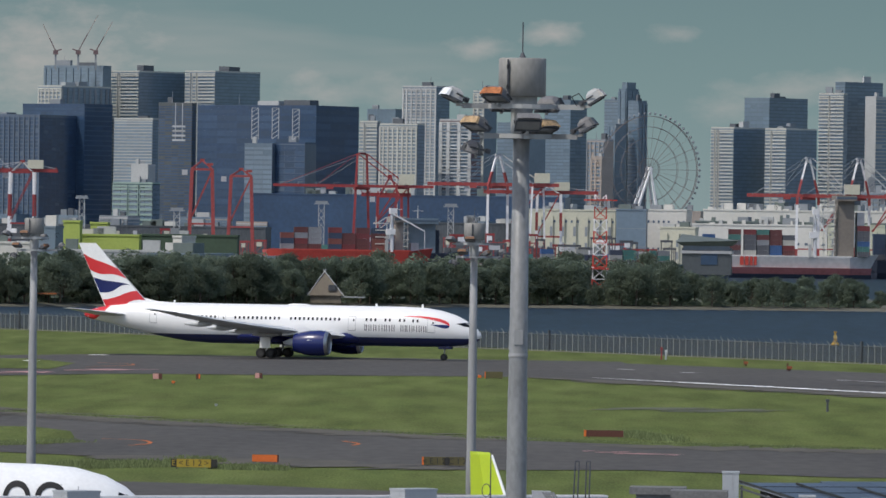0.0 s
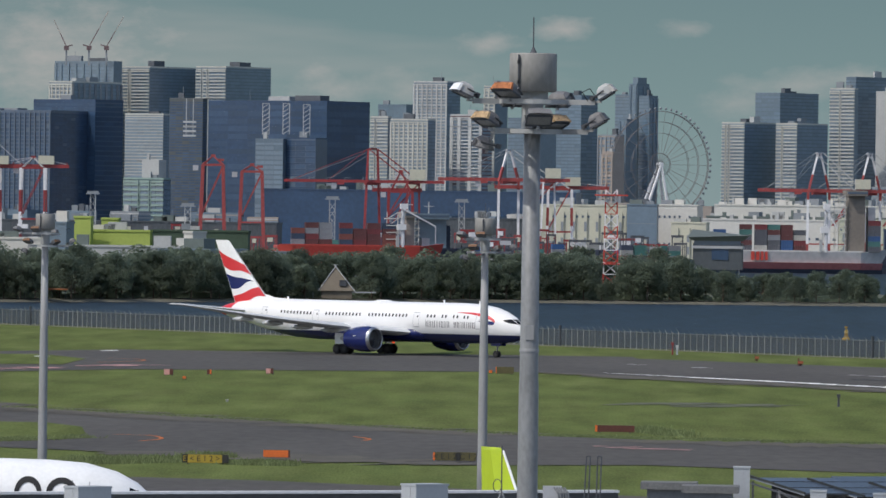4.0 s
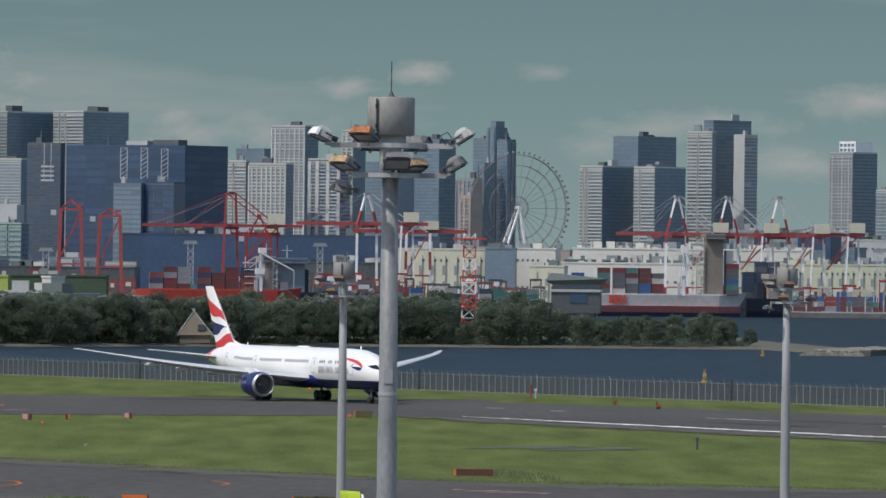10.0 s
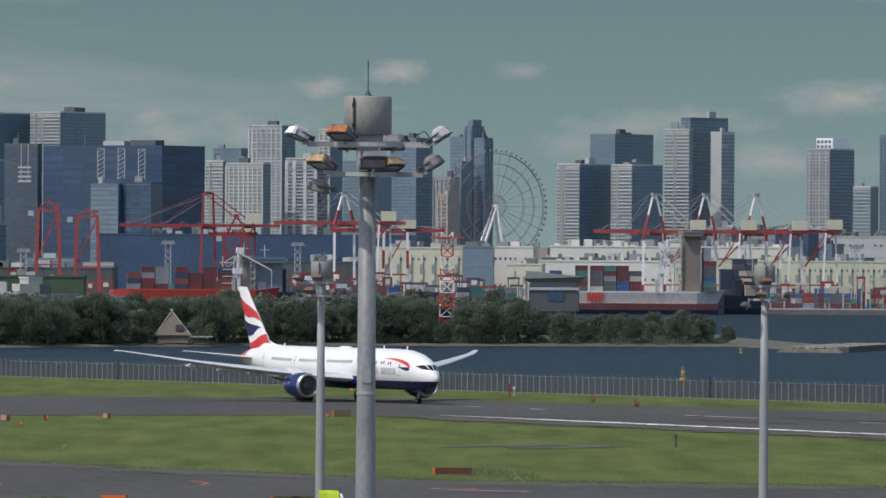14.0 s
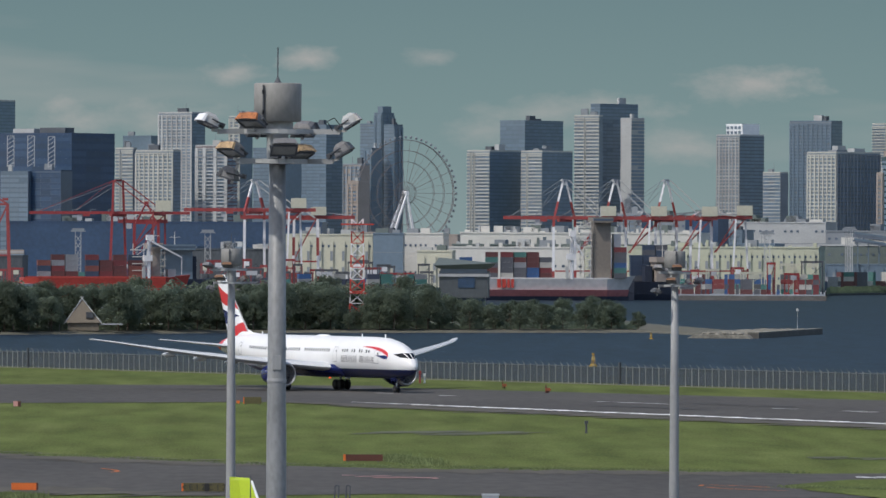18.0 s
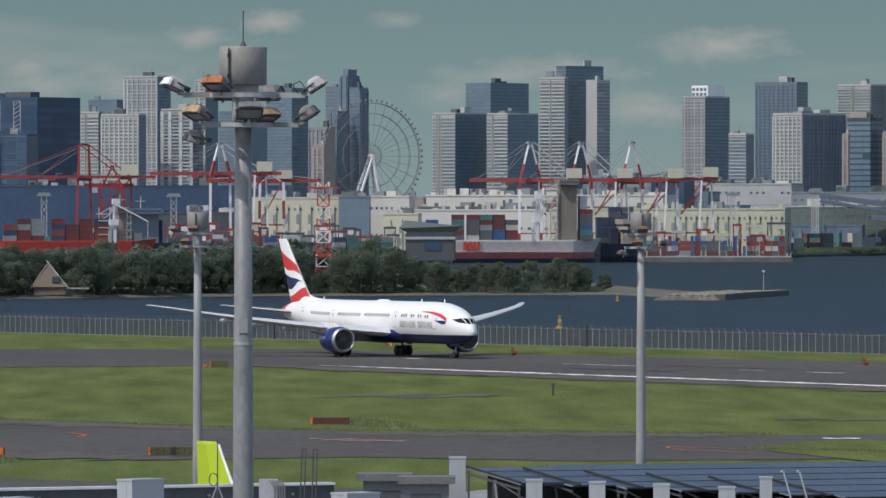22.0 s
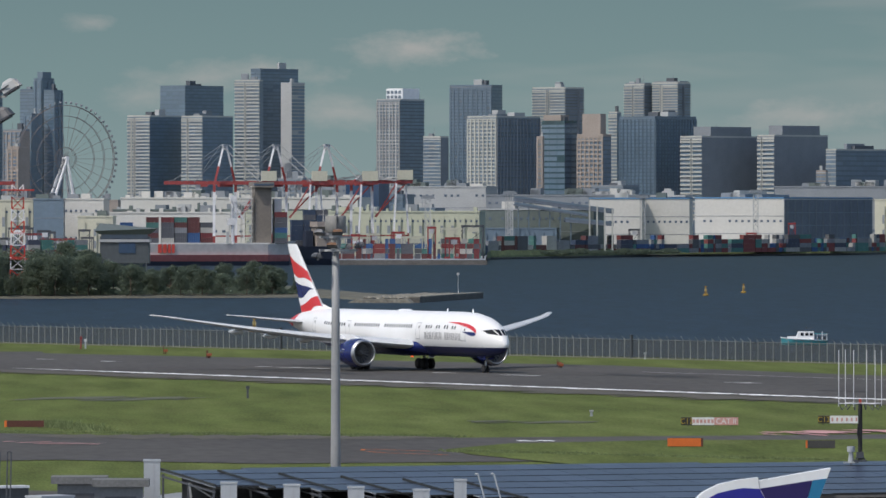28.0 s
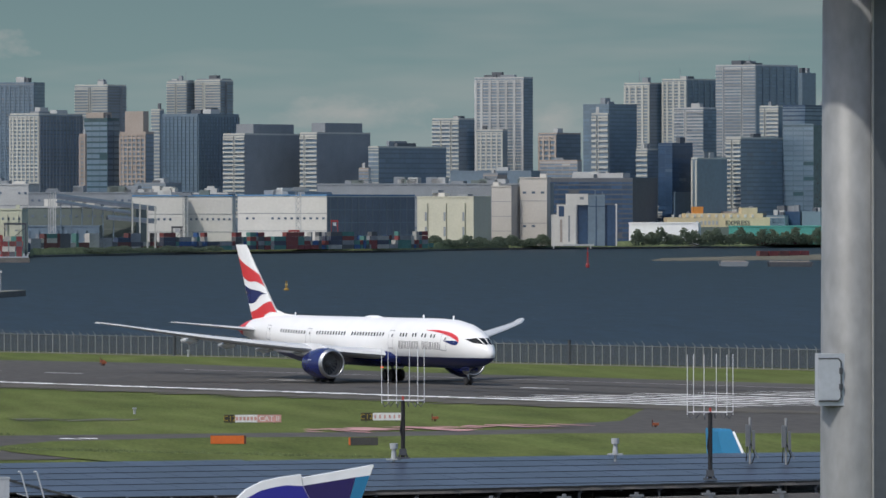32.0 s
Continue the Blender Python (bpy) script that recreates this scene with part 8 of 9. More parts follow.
def rod_antenna(p, h, k):
    """Six upright rods on a ring, on a dark pole; p is the pole's foot."""
    t = thing("rod_antenna", pose(*p), "radio antenna of six upright rods on a dark pole", "antenna", "antennas on the pier roof")
    part("pole", Shape().rod((0, 0, 0), (0, 0, h), 0.075), BLACK, t)
    part("cable", Shape().rod((0.08, -0.06, 0.1), (-0.1, -0.06, h * 0.5), 0.025).rod((-0.1, -0.06, h * 0.5), (0.03, -0.06, h), 0.025), BLACK, t)
    part("foot", Shape().box(-0.2, 0.2, -0.2, 0.2, 0, 0.06).rod((-0.16, 0, 0.05), (0, 0, 0.35), 0.03).rod((0.16, 0, 0.05), (0, 0, 0.35), 0.03).box(-0.14, 0.1, -0.16, -0.06, 0.12, 0.34), DARK, t)
    for i in range(6):
        a = i * math.pi / 3 + 0.1
        c, q = 0.78 * k * math.cos(a), 0.78 * k * math.sin(a)
        rod = part("rod", Shape().rod((c, q, h - 0.1), (c, q, h + 1.9 * k), 0.012).rod((0, 0, h), (c, q, h), 0.018), MAST_W, t)
        part("loop", Shape().rod((c, q, h), (c * 0.85, q * 0.85, h - 0.22), 0.015).rod((c * 0.85, q * 0.85, h - 0.22), (c * 0.6, q * 0.6, h - 0.05), 0.015), DARK, rod)
    part("warning_light", Shape().box(-0.035, 0.035, -0.035, 0.035, h, h + 0.14), MAST_R, t)


rod_antenna((42.98, 264.53, 12.41), 2.25, 1.0)
rod_antenna((33.79, 272.92, 12.9), 1.98, 0.95)


def roof_small():
    for x, y, z in ((33.48, 272.95, 12.9), (41.22, 273.92, 13.01)):
        t = thing("weather_camera", pose(x, y, z), "small white dome sensor on the roof edge", "camera", "roof sensors")
        part("stand", Shape().rod((0, 0, 0), (0, 0, 0.35), 0.1, 0.07).box(-0.25, 0.25, -0.1, 0.1, -0.05, 0.0), CAB, t)
        part("dome", Shape().rod((0, 0, 0.33), (0, 0, 0.52), 0.13, 0.14, 10), CAB, t)
        part("foot", Shape().rod((0, 0, ZR - z), (0, 0, 0), 0.05), GALV, t)
    for x, y, z in ((45.76, 273.19, 12.95), (46.97, 272.99, 12.92)):
        t = thing("panel_antenna", pose(x, y, z), "grey panel antenna pair on a short pole", "antenna", "antennas on the pier roof")
        part("pole", Shape().rod((0, 0, ZR - z), (0, 0, 1.3), 0.045), GALV, t)
        part("panel", Shape().box(-0.16, -0.02, -0.12, -0.04, 0.3, 1.05), LEDGE, t)
        part("panel", Shape().box(0.06, 0.16, -0.12, -0.04, 0.2, 0.85), LEDGE, t)
        part("cable", Shape().rod((0.02, -0.06, 0.4), (0.16, -0.08, 0.0), 0.02).rod((0.16, -0.08, 0.0), (0.05, -0.06, -0.3), 0.02).rod((-0.1, -0.06, 0.35), (-0.14, -0.08, -0.2), 0.02), BLACK, t)
        part("strut", Shape().rod((0.3, 0, -0.1), (0, 0, 0.5), 0.025), GALV, t)
    x, y, z = (1.57, 250.0, 12.39)
    t = thing("whip_antenna", pose(x, y, z), "thin whip antenna with a ring on a tripod", "antenna", "antennas on the pier roof")
    part("pole", Shape().rod((0, 0, ZR - z), (0, 0, 1.9), 0.035, 0.015), DARK, t)
    s = Shape()
    for i in range(16):
        a, b = i * math.pi / 8, (i + 1) * math.pi / 8
        s.rod((-0.13 + 0.13 * math.cos(a), 0, 0.65 + 0.2 * math.sin(a)), (-0.13 + 0.13 * math.cos(b), 0, 0.65 + 0.2 * math.sin(b)), 0.014, n=5)
    part("ring", s, DARK, t)
    part("tripod_leg", Shape().rod((-0.22, 0, -0.1), (0, 0, 0.5), 0.025).rod((0.22, 0, -0.1), (0, 0, 0.5), 0.025), GALV, t)
    x, y, z = (4.57, 261.46, 12.54)
    t = thing("roof_ladder", pose(x, y, z), "pair of thin dark ladder hoops over the roof edge", "ladder", "roof ladders")
    part("hoop", Shape().rod((-0.28, 0, ZR - z), (-0.2, 0, 1.1), 0.025).rod((-0.14, 0, ZR - z), (-0.08, 0, 1.1), 0.025).rod((-0.2, 0, 1.1), (-0.08, 0, 1.1), 0.025), DARK, t)
    part("hoop", Shape().rod((0.12, 0, ZR - z), (0.16, 0, 1.1), 0.025).rod((0.24, 0, ZR - z), (0.28, 0, 1.1), 0.025).rod((0.16, 0, 1.1), (0.28, 0, 1.1), 0.025), DARK, t)
    x, y, z = (19.4, 251.25, 12.48)
    t = thing("roof_ladder", pose(x, y, z), "white bent ladder rails at the panels", "ladder", "roof ladders")
    part("rail", Shape().rod((0.2, 0, ZR - z), (-0.25, 0, 0.75), 0.03).rod((-0.25, 0, 0.75), (-0.35, 0, 0.75), 0.03), CAB, t)
    part("rail", Shape().rod((0.7, 0, ZR - z), (0.25, 0, 0.75), 0.03).rod((0.25, 0, 0.75), (0.15, 0, 0.75), 0.03), CAB, t)
    x, y, z = (3.39, 257.98, 12.66)
    t = thing("cable_coil", pose(x, y, z), "grey cable bundle hung over the parapet", "cable", "roof cables")
    part("tray", Shape().box(-0.45, 0.15, -0.1, 0.3, ZR - z, 0.12), GREY, t)
    for k in range(5):
        dx = -0.1 + k * 0.08
        part("cable", Shape().rod((dx, -0.1, 0.08), (dx + 0.14, -0.25, -0.1), 0.03).rod((dx + 0.14, -0.25, -0.1), (dx + 0.16, -0.28, -0.6), 0.03), LEDGE, t)


roof_small()


# ---- parked airliners beyond and beside the pier ----
LIME_P = mat("lime_tail_paint", (0.42, 0.55, 0.02), 0.35, vary=0.05)
SKY_P = mat("light_blue_tail_paint", (0.02, 0.17, 0.33), 0.35, vary=0.05)
INDIGO = mat("indigo_tail_paint", (0.024, 0.024, 0.27), 0.3, vary=0.06)
VIOLET = mat("violet_tail_paint", (0.022, 0.013, 0.1), 0.3, vary=0.06)


def parked(p, turn, paint, label):
    """A parked jet whose fin tip is at p; only its tail rises over the roof edge."""
    x, y, z = p
    t = thing("parked_airliner", pose(x, y, 0, 0, 0, turn), label, "airplane", "parked airliners")
    ring = lambda xx, r, zz: [(xx, r * math.cos(i * 0.5236), zz + r * math.sin(i * 0.5236)) for i in range(12)]
    part("fuselage", Shape().loft([ring(-2.5, 0.3, z - 6.6), ring(3, 1.2, z - 7.3), ring(9, 1.88, z - 7.8), ring(28, 1.88, z - 7.8), ring(32, 1.3, z - 8.0), ring(33.5, 0.2, z - 8.2)]), WHITE, t, smooth=True)
    prof = lambda le, te, zz, w: [(te, 0, zz), ((le + te) / 2, -w, zz), (le, 0, zz), ((le + te) / 2, w, zz)]
    fin = part("fin", Shape().loft([prof(6.2, 0.2, z - 6.2, 0.28), prof(1.75, -0.2, z - 0.12, 0.1), prof(1.5, -0.2, z, 0.06)]), paint, t)
    part("leading_edge", Shape().rod((6.25, 0, z - 6.2), (1.75, 0, z - 0.12), 0.1, 0.05, 6), WHITE, fin, "white leading edge")
    for gx, gy in ((14, -2.4), (14, 2.4), (29, 0)):
        part("gear_leg", Shape().rod((gx, gy, 0.3), (gx, gy * 0.7, z - 8.6), 0.12), GREY, t)
        part("gear_wheel", Shape().rod((gx, gy - 0.2, 0.5), (gx, gy + 0.2, 0.5), 0.5, n=14), BLACK, t)
    for sy in (-1, 1):
        part("tailplane", Shape().loft([[(4.6, sy * 0.6, z - 6.8), (1.2, sy * 0.6, z - 6.8), (1.2, sy * 0.6, z - 6.6), (4.6, sy * 0.6, z - 6.6)], [(0.6, sy * 5.0, z - 6.5), (-0.6, sy * 5.0, z - 6.5), (-0.6, sy * 5.0, z - 6.4), (0.6, sy * 5.0, z - 6.4)]]), WHITE, t)


parked((1.35, 340.0, 11.63), -62, LIME_P, "parked airliner with a lime-green fin and white edge")
parked((55.26, 340.55, 12.01), -62, SKY_P, "parked airliner with a light blue fin")


def white_jet():
    y, z = 477.4, 6.56
    nx = -18.05
    r = 2.55
    zc = z - r
    t = thing("parked_airliner", pose(nx, y, 0), "white parked airliner with large dark arches on its side", "airplane", "parked airliners")
    st = ((-0.9, 0.05, -0.7), (-0.75, 0.55, -0.6), (-0.35, 1.0, -0.45), (0.4, 1.5, -0.28), (1.6, 1.98, -0.12), (3.4, 2.36, -0.02), (5.5, 2.5, 0), (8, r, 0), (38, r, 0), (46, 1.6, 0.7), (52, 0.3, 1.3))
    skin = lambda s_, a, o=0.0: (-s_[0], -(s_[1] + o) * math.cos(a), zc + s_[2] + (s_[1] + o) * math.sin(a))
    part("fuselage", Shape().loft([[skin(q, i * math.pi / 16) for i in range(32)] for q in st]), WHITE, t, smooth=True)

    def spot(xm, a, o):
        for q0, q1 in zip(st, st[1:]):
            if q0[0] <= xm <= q1[0]:
                k = (xm - q0[0]) / (q1[0] - q0[0])
                return skin([u + (v - u) * k for u, v in zip(q0, q1)], a, o)
    for x0, x1, a0, a1 in ((-0.3, 0.02, 0.55, 0.95), (0.06, 0.36, 0.5, 0.85), (0.4, 0.8, 0.5, 0.78)):
        part("cockpit_window", Shape().sheet([[spot(xx, a0 + (a1 - a0) * k / 3, 0.03) for k in range(4)] for xx in (x0, (x0 + x1) / 2, x1)]), WINDOW, t)
    for cx, w in ((4.72, 0.95), (6.72, 0.82)):
        g = [[spot(cx + w * q * math.cos(k * math.pi / 16), 0.2 + 0.47 * (q - 0.03 * (1 - q)) * math.sin(k * math.pi / 16), 0.03) for q in (0.66, 0.83, 1.0)] for k in range(17)]
        part("arch_mark", Shape().sheet(g), BLACK, t, "dark arch mark on the side")
    for k in range(10):
        xx = 4.6 + k * 0.52
        part("cabin_window", Shape().sheet([[spot(xx + b, 0.1 + a, 0.02) for a in (0, 0.14)] for b in (0, 0.26)]), WINDOW, t)
    for a, b in ((3.1, 3.16), (4.1, 4.16)):
        part("door_seam", Shape().sheet([[spot(xx, 0.05 + 0.14 * q, 0.02) for q in range(5)] for xx in (a, b)]), GREY, t)
    part("fin", Shape().loft([[(-44, -0.2, zc + 2), (-51, -0.2, zc + 2), (-51, 0.2, zc + 2), (-44, 0.2, zc + 2)], [(-50.5, -0.1, zc + 9), (-52.8, -0.1, zc + 9), (-52.8, 0.1, zc + 9), (-50.5, 0.1, zc + 9)]]), WHITE, t)
    for gx, gy in ((-6, 0), (-24, -3), (-24, 3)):
        part("gear_leg", Shape().rod((gx, gy, 0.3), (gx, gy * 0.7, zc - 2), 0.14), GREY, t)
        part("gear_wheel", Shape().rod((gx, gy - 0.25, 0.55), (gx, gy + 0.25, 0.55), 0.55, n=14), BLACK, t)


white_jet()


def indigo_fin():
    """A widebody's fin close by, its tip over the lower edge of the view."""
    x, y, z = (16.47, 138.02, 17.05)
    t = thing("parked_airliner", pose(x, y, 0), "parked widebody with an indigo fin and white edge", "airplane", "parked airliners")
    k = 0.01

    def slab(name, pts, y0, y1, m, parent, label=""):
        n = len(pts)
        v = [(px * k, y0, z - pz * k) for px, pz in pts] + [(px * k, y1, z - pz * k) for px, pz in pts]
        return part(name, Shape().add(v, [tuple(range(n)), tuple(reversed(range(n, 2 * n)))] + [(i, n + i, n + (i + 1) % n, (i + 1) % n) for i in range(n)]), m, parent, label)
    fin = slab("fin", ((10, 0), (-11, 57), (-80, 250), (-640, 300), (-420, 190), (-260, 80), (-226, 57), (-209, 41), (-182, 27.5), (-150, 20.5), (-115, 16), (-114.5, 22)), -0.12, 0.12, WHITE, t)
    for sy in (-1, 1):
        slab("paint_panel", ((-112, 35), (-22, 21), (-32, 57), (-55, 130), (-64, 130), (-101, 57)), sy * 0.125, sy * 0.13, VIOLET, fin, "dark violet panel")
        slab("paint_panel", ((-112.5, 35.5), (-101.5, 57), (-65, 130), (-400, 200), (-300, 120), (-211, 57), (-185, 43), (-160, 37), (-141, 34)), sy * 0.125, sy * 0.13, INDIGO, fin, "indigo panel")
        slab("paint_panel", ((-21.5, 21), (3, 18), (-11.5, 57), (-38, 130), (-54, 130), (-31.5, 57)), sy * 0.125, sy * 0.13, SKY_P, fin, "teal blue panel")
    slab("cap_joint", ((-115, 22), (-113.8, 22), (-111.4, 36), (-112.6, 36)), -0.13, 0.13, GREY, fin)
    ring = lambda xx, r, zz: [(xx, r * math.cos(i * 0.5236), zz + r * math.sin(i * 0.5236)) for i in range(12)]
    part("fuselage", Shape().loft([ring(1.5, 0.3, 6.6), ring(-6, 2.0, 6.0), ring(-14, 2.9, 5.4), ring(-50, 2.9, 5.4), ring(-56, 1.5, 5.0), ring(-58, 0.2, 4.8)]), WHITE, t, smooth=True)
    part("fin_root", Shape().box(-640 * k, -60 * k, -0.3, 0.3, 7.5, z - 240 * k), WHITE, fin)
    for gx, gy in ((-52, 0), (-28, -4), (-28, 4)):
        part("gear_leg", Shape().rod((gx, gy, 0.3), (gx, gy * 0.6, 3.2), 0.15), GREY, t)
        part("gear_wheel", Shape().rod((gx, gy - 0.3, 0.6), (gx, gy + 0.3, 0.6), 0.6, n=14), BLACK, t)


indigo_fin()

# ---- airfield signs, boxes, markings ----
SIGN_Y = mat("yellow_sign_face", (0.33, 0.235, 0.025), 0.6, vary=0.12, scale=2)
SIGN_R = mat("faded_red_sign_face", (0.5, 0.26, 0.24), 0.6, vary=0.25, scale=1.5)
SIGN_O = mat("orange_box_paint", (0.6, 0.13, 0.02), 0.6, vary=0.12, scale=1)
SIGN_D = mat("dark_red_box_paint", (0.085, 0.026, 0.018), 0.7, vary=0.2, scale=1)
SIGN_G = mat("dark_grey_box_paint", (0.05, 0.048, 0.048), 0.7, vary=0.2, scale=1)
SIGN_V = mat("dark_olive_sign_back", (0.085, 0.075, 0.03), 0.7, vary=0.2, scale=1)


def sign(p, w, h, panels, label, turn=-4, cat="airfield sign", name="airfield_sign"):
    """A low box sign: panels are (start, end, material, text)."""
    t = thing(name, pose(p[0], p[1], 0, 0, 0, turn), label, cat, "airfield signs and boxes")
    part("box", Shape().box(-w / 2, w / 2, 0, 0.35, 0.12, 0.12 + h), SIGN_V if panels else SIGN_O, t)
    for sx in (-0.38, 0.38):
        part("foot", Shape().box(w * sx - 0.06, w * sx + 0.06, 0.1, 0.25, 0, 0.14), DARK, t)
    for a, b, m, text in panels:
        f = part("face", Shape().box(w * (a - 0.5), w * (b - 0.5), -0.03, 0.0, 0.14, 0.1 + h), m, t)
        if text == "bars":
            for k in range(6):
                c = w * (a - 0.5 + (b - a) * (k + 0.5) / 6)
                part("bar", Shape().box(c - w * 0.022, c + w * 0.022, -0.04, -0.03, 0.14 + h * 0.25, 0.14 + h * 0.7), SIGN_R if m is MAST_W else MAST_W, f)
        elif text:
            cu = bpy.data.curves.new("lettering", "FONT")
            cu.body, cu.size, cu.extrude, cu.align_x = text, h * 0.95, 0.004, "CENTER"
            cu.materials.append(SIGN_Y if m is SIGN_K else MAST_W if m is SIGN_R else SIGN_K)
            ob = new("lettering", cu)
            ob.parent, ob.matrix_basis = f, pose(w * ((a + b) / 2 - 0.5), -0.04, 0.14 + h * 0.17, 90, 0, 0)
    return t


LAMP_O = mat("dull_orange_lamp_body", (0.27, 0.075, 0.03), 0.6, vary=0.15, scale=2)


def airfield_things():
    sc = lambda p: math.hypot(*p) / 14350.0
    p = (-20.55, 677.94)
    k = sc(p)
    sign(p, 82 * k, 15 * k, ((0, 0.11, SIGN_K, "E"), (0.12, 0.86, SIGN_Y, "< E 1 2 >"), (0.87, 1, SIGN_K, "")), "yellow and black taxiway sign in long grass")
    p = (0.29, 693.37)
    k = sc(p)
    sign(p, 76 * k, 15 * k, ((0.05, 0.52, SIGN_V, "< E 1 2"), (0.54, 0.64, SIGN_K, ""), (0.66, 1, SIGN_V, "C 1 2"), (0, 0.045, SIGN_O, "")), "dark olive back of a taxiway sign")
    for p, w, h, face, lab in (
            ((-14.99, 695.91), 47, 13, SIGN_O, "bright orange marker box in the grass"), ((15.94, 791.07), 70, 12, SIGN_D, "dark red marker box with an orange end"),
            ((73.73, 722.86), 63, 15, SIGN_O, "bright orange marker box in the grass"), ((85.21, 716.98), 52, 14, SIGN_G, "dark marker box with an orange end"), ((6.91, 1068.66), 32, 12, SIGN_V, "dark brown marker box with an orange end")):
        k = sc(p)
        sign(p, w * k, h * k, ((0, 0.94 if face is SIGN_O else 0.06, SIGN_O, ""), (0.94 if face is SIGN_O else 0.06, 1, SIGN_D if face is SIGN_O else face, "")), lab, -4, "marker box", "marker_box")
    p = (83.37, 793.73)
    k = sc(p)
    sign(p, 101 * k, 14 * k, ((0, 0.19, SIGN_K, "C12"), (0.19, 0.58, MAST_W, "bars"), (0.58, 1, SIGN_R, "CAT II")), "faded red and white holding sign with a black end")
    p = (96.77, 799.08)
    k = sc(p)
    sign(p, 72 * k, 14 * k, ((0, 0.27, SIGN_K, "C12"), (0.29, 1, MAST_W, "bars")), "white holding sign with a black and yellow end")
    for p, w, h, a, b in (((-36.12, 1031.97), 19, 12, SIGN_R, SIGN_D), ((-31.15, 1038.92), 9, 10, SIGN_D, SIGN_O), ((-23.6, 1047.69), 15, 11, SIGN_R, SIGN_D), ((-33.36, 1009.64), 7, 5, SIGN_O, SIGN_O),
                          ((5.06, 1071.08), 7, 6, SIGN_O, SIGN_O)):
        k = sc(p)
        w, h = w * 0.85, h * 0.85
        sign(p, w * k, h * k, ((0, 0.62, a, ""), (0.64, 1, b, "")), "small orange and pale runway light box", -8, "light box", "light_box")
    # runway approach fixtures before the fence
    for p, h, m in (((33.54, 1236.21), 22, RED), ((34.24, 1236.76), 17, MAST_W), ((43.61, 914.15), 22, DARK), ((75.27, 833.29), 11, GREY), ((111.28, 1147.15), 12, CONC_L), ((-24.88, 898.1), 4, CONC_L)):
        k = sc(p)
        t = thing("marker_post", pose(p[0], p[1], 0), "short painted airfield marker post", "marker post", "airfield marker posts")
        part("post", Shape().rod((0, 0, 0), (0, 0, h * k), 0.14, 0.1, 6), m, t)
        part("cap", Shape().box(-0.2, 0.2, -0.2, 0.2, h * k * 0.75, h * k), m, t)
    for p in ((49.67, 1157.97), (49.89, 1159.82), (94.18, 1090.9), (93.71, 1082.71), (44.77, 1191.6), (120.43, 774.18), (102.25, 799.85)):
        k = sc(p)
        t = thing("runway_light", pose(p[0], p[1], 0), "small orange elevated runway light", "runway light", "runway lights")
        part("stem", Shape().rod((0, 0, 0), (0, 0, 6 * k), 0.12, n=6), SIGN_D, t)
        part("lamp", Shape().box(-0.3, 0.3, -0.25, 0.25, 4 * k, 8.5 * k), LAMP_O, t)
        part("stalk", Shape().rod((-0.3, 0, 0), (-0.3, 0, 14 * k), 0.06, n=5), SIGN_D, t)


airfield_things()


STRIPS = []


def ragged(p, q, width, z, material, label, seed, broken=0.0, kind="trim"):
    """A strip with worn, uneven edges, in pieces where it is broken."""
    rnd = random.Random(seed)
    STRIPS.append(seed)
    z += 0.0004 * len(STRIPS)
    a, b = Vector((*p, 0)), Vector((*q, 0))
    d = (b - a).normalized()
    n = Vector((-d.y, d.x, 0))
    cnt = max(6, int((b - a).length / 1.2))
    s, lo, hi = Shape(), 0.0, 0.0
    for k in range(cnt):
        l2, h2 = rnd.gauss(0, 0.16), rnd.gauss(0, 0.16)
        taper = min(1.0, 6 * k / cnt + 0.15, 6 * (cnt - 1 - k) / cnt + 0.15)
        l2, h2 = (-0.5 + 0.6 * lo + l2 * 0.6) * width * taper, (0.5 + 0.6 * hi + h2 * 0.6) * width * taper
        l2, h2 = min(l2, -0.06 * width * taper), max(h2, 0.06 * width * taper)
        c0, c1 = a.lerp(b, k / cnt), a.lerp(b, (k + 1) / cnt)
        if k and rnd.random() >= broken:
            s.add([(*(c0 + n * last[0]).xy, z), (*(c1 + n * l2).xy, z), (*(c1 + n * h2).xy, z), (*(c0 + n * last[1]).xy, z)], [(0, 1, 2, 3)])
        last = (l2, h2)
        lo, hi = rnd.gauss(0, 0.3), rnd.gauss(0, 0.3)
    return tagged(part(kind, s, material), label, "marking", kind="structure")


def line_curve(pts, width, z, material, label):
    """A painted line that bends smoothly through the points."""
    v = [Vector((*q, 0)) for q in pts]
    v = [v[0] * 2 - v[1]] + v + [v[-1] * 2 - v[-2]]
    c = []
    for a, b, d, e in zip(v, v[1:], v[2:], v[3:]):
        for k in range(8):
            f = k / 8
            c.append(0.5 * ((b * 2) + (d - a) * f + (a * 2 - b * 5 + d * 4 - e) * f * f + (b * 3 - a - d * 3 + e) * f ** 3))
    rows = []
    for p, q in zip(c, c[1:]):
        n = Vector((p.y - q.y, q.x - p.x, 0)).normalized() * width
        rows.append([(p.x - n.x, p.y - n.y, z), (p.x + n.x, p.y + n.y, z)])
    return tagged(part("trim", Shape().sheet(rows), material), label, "marking", kind="structure")


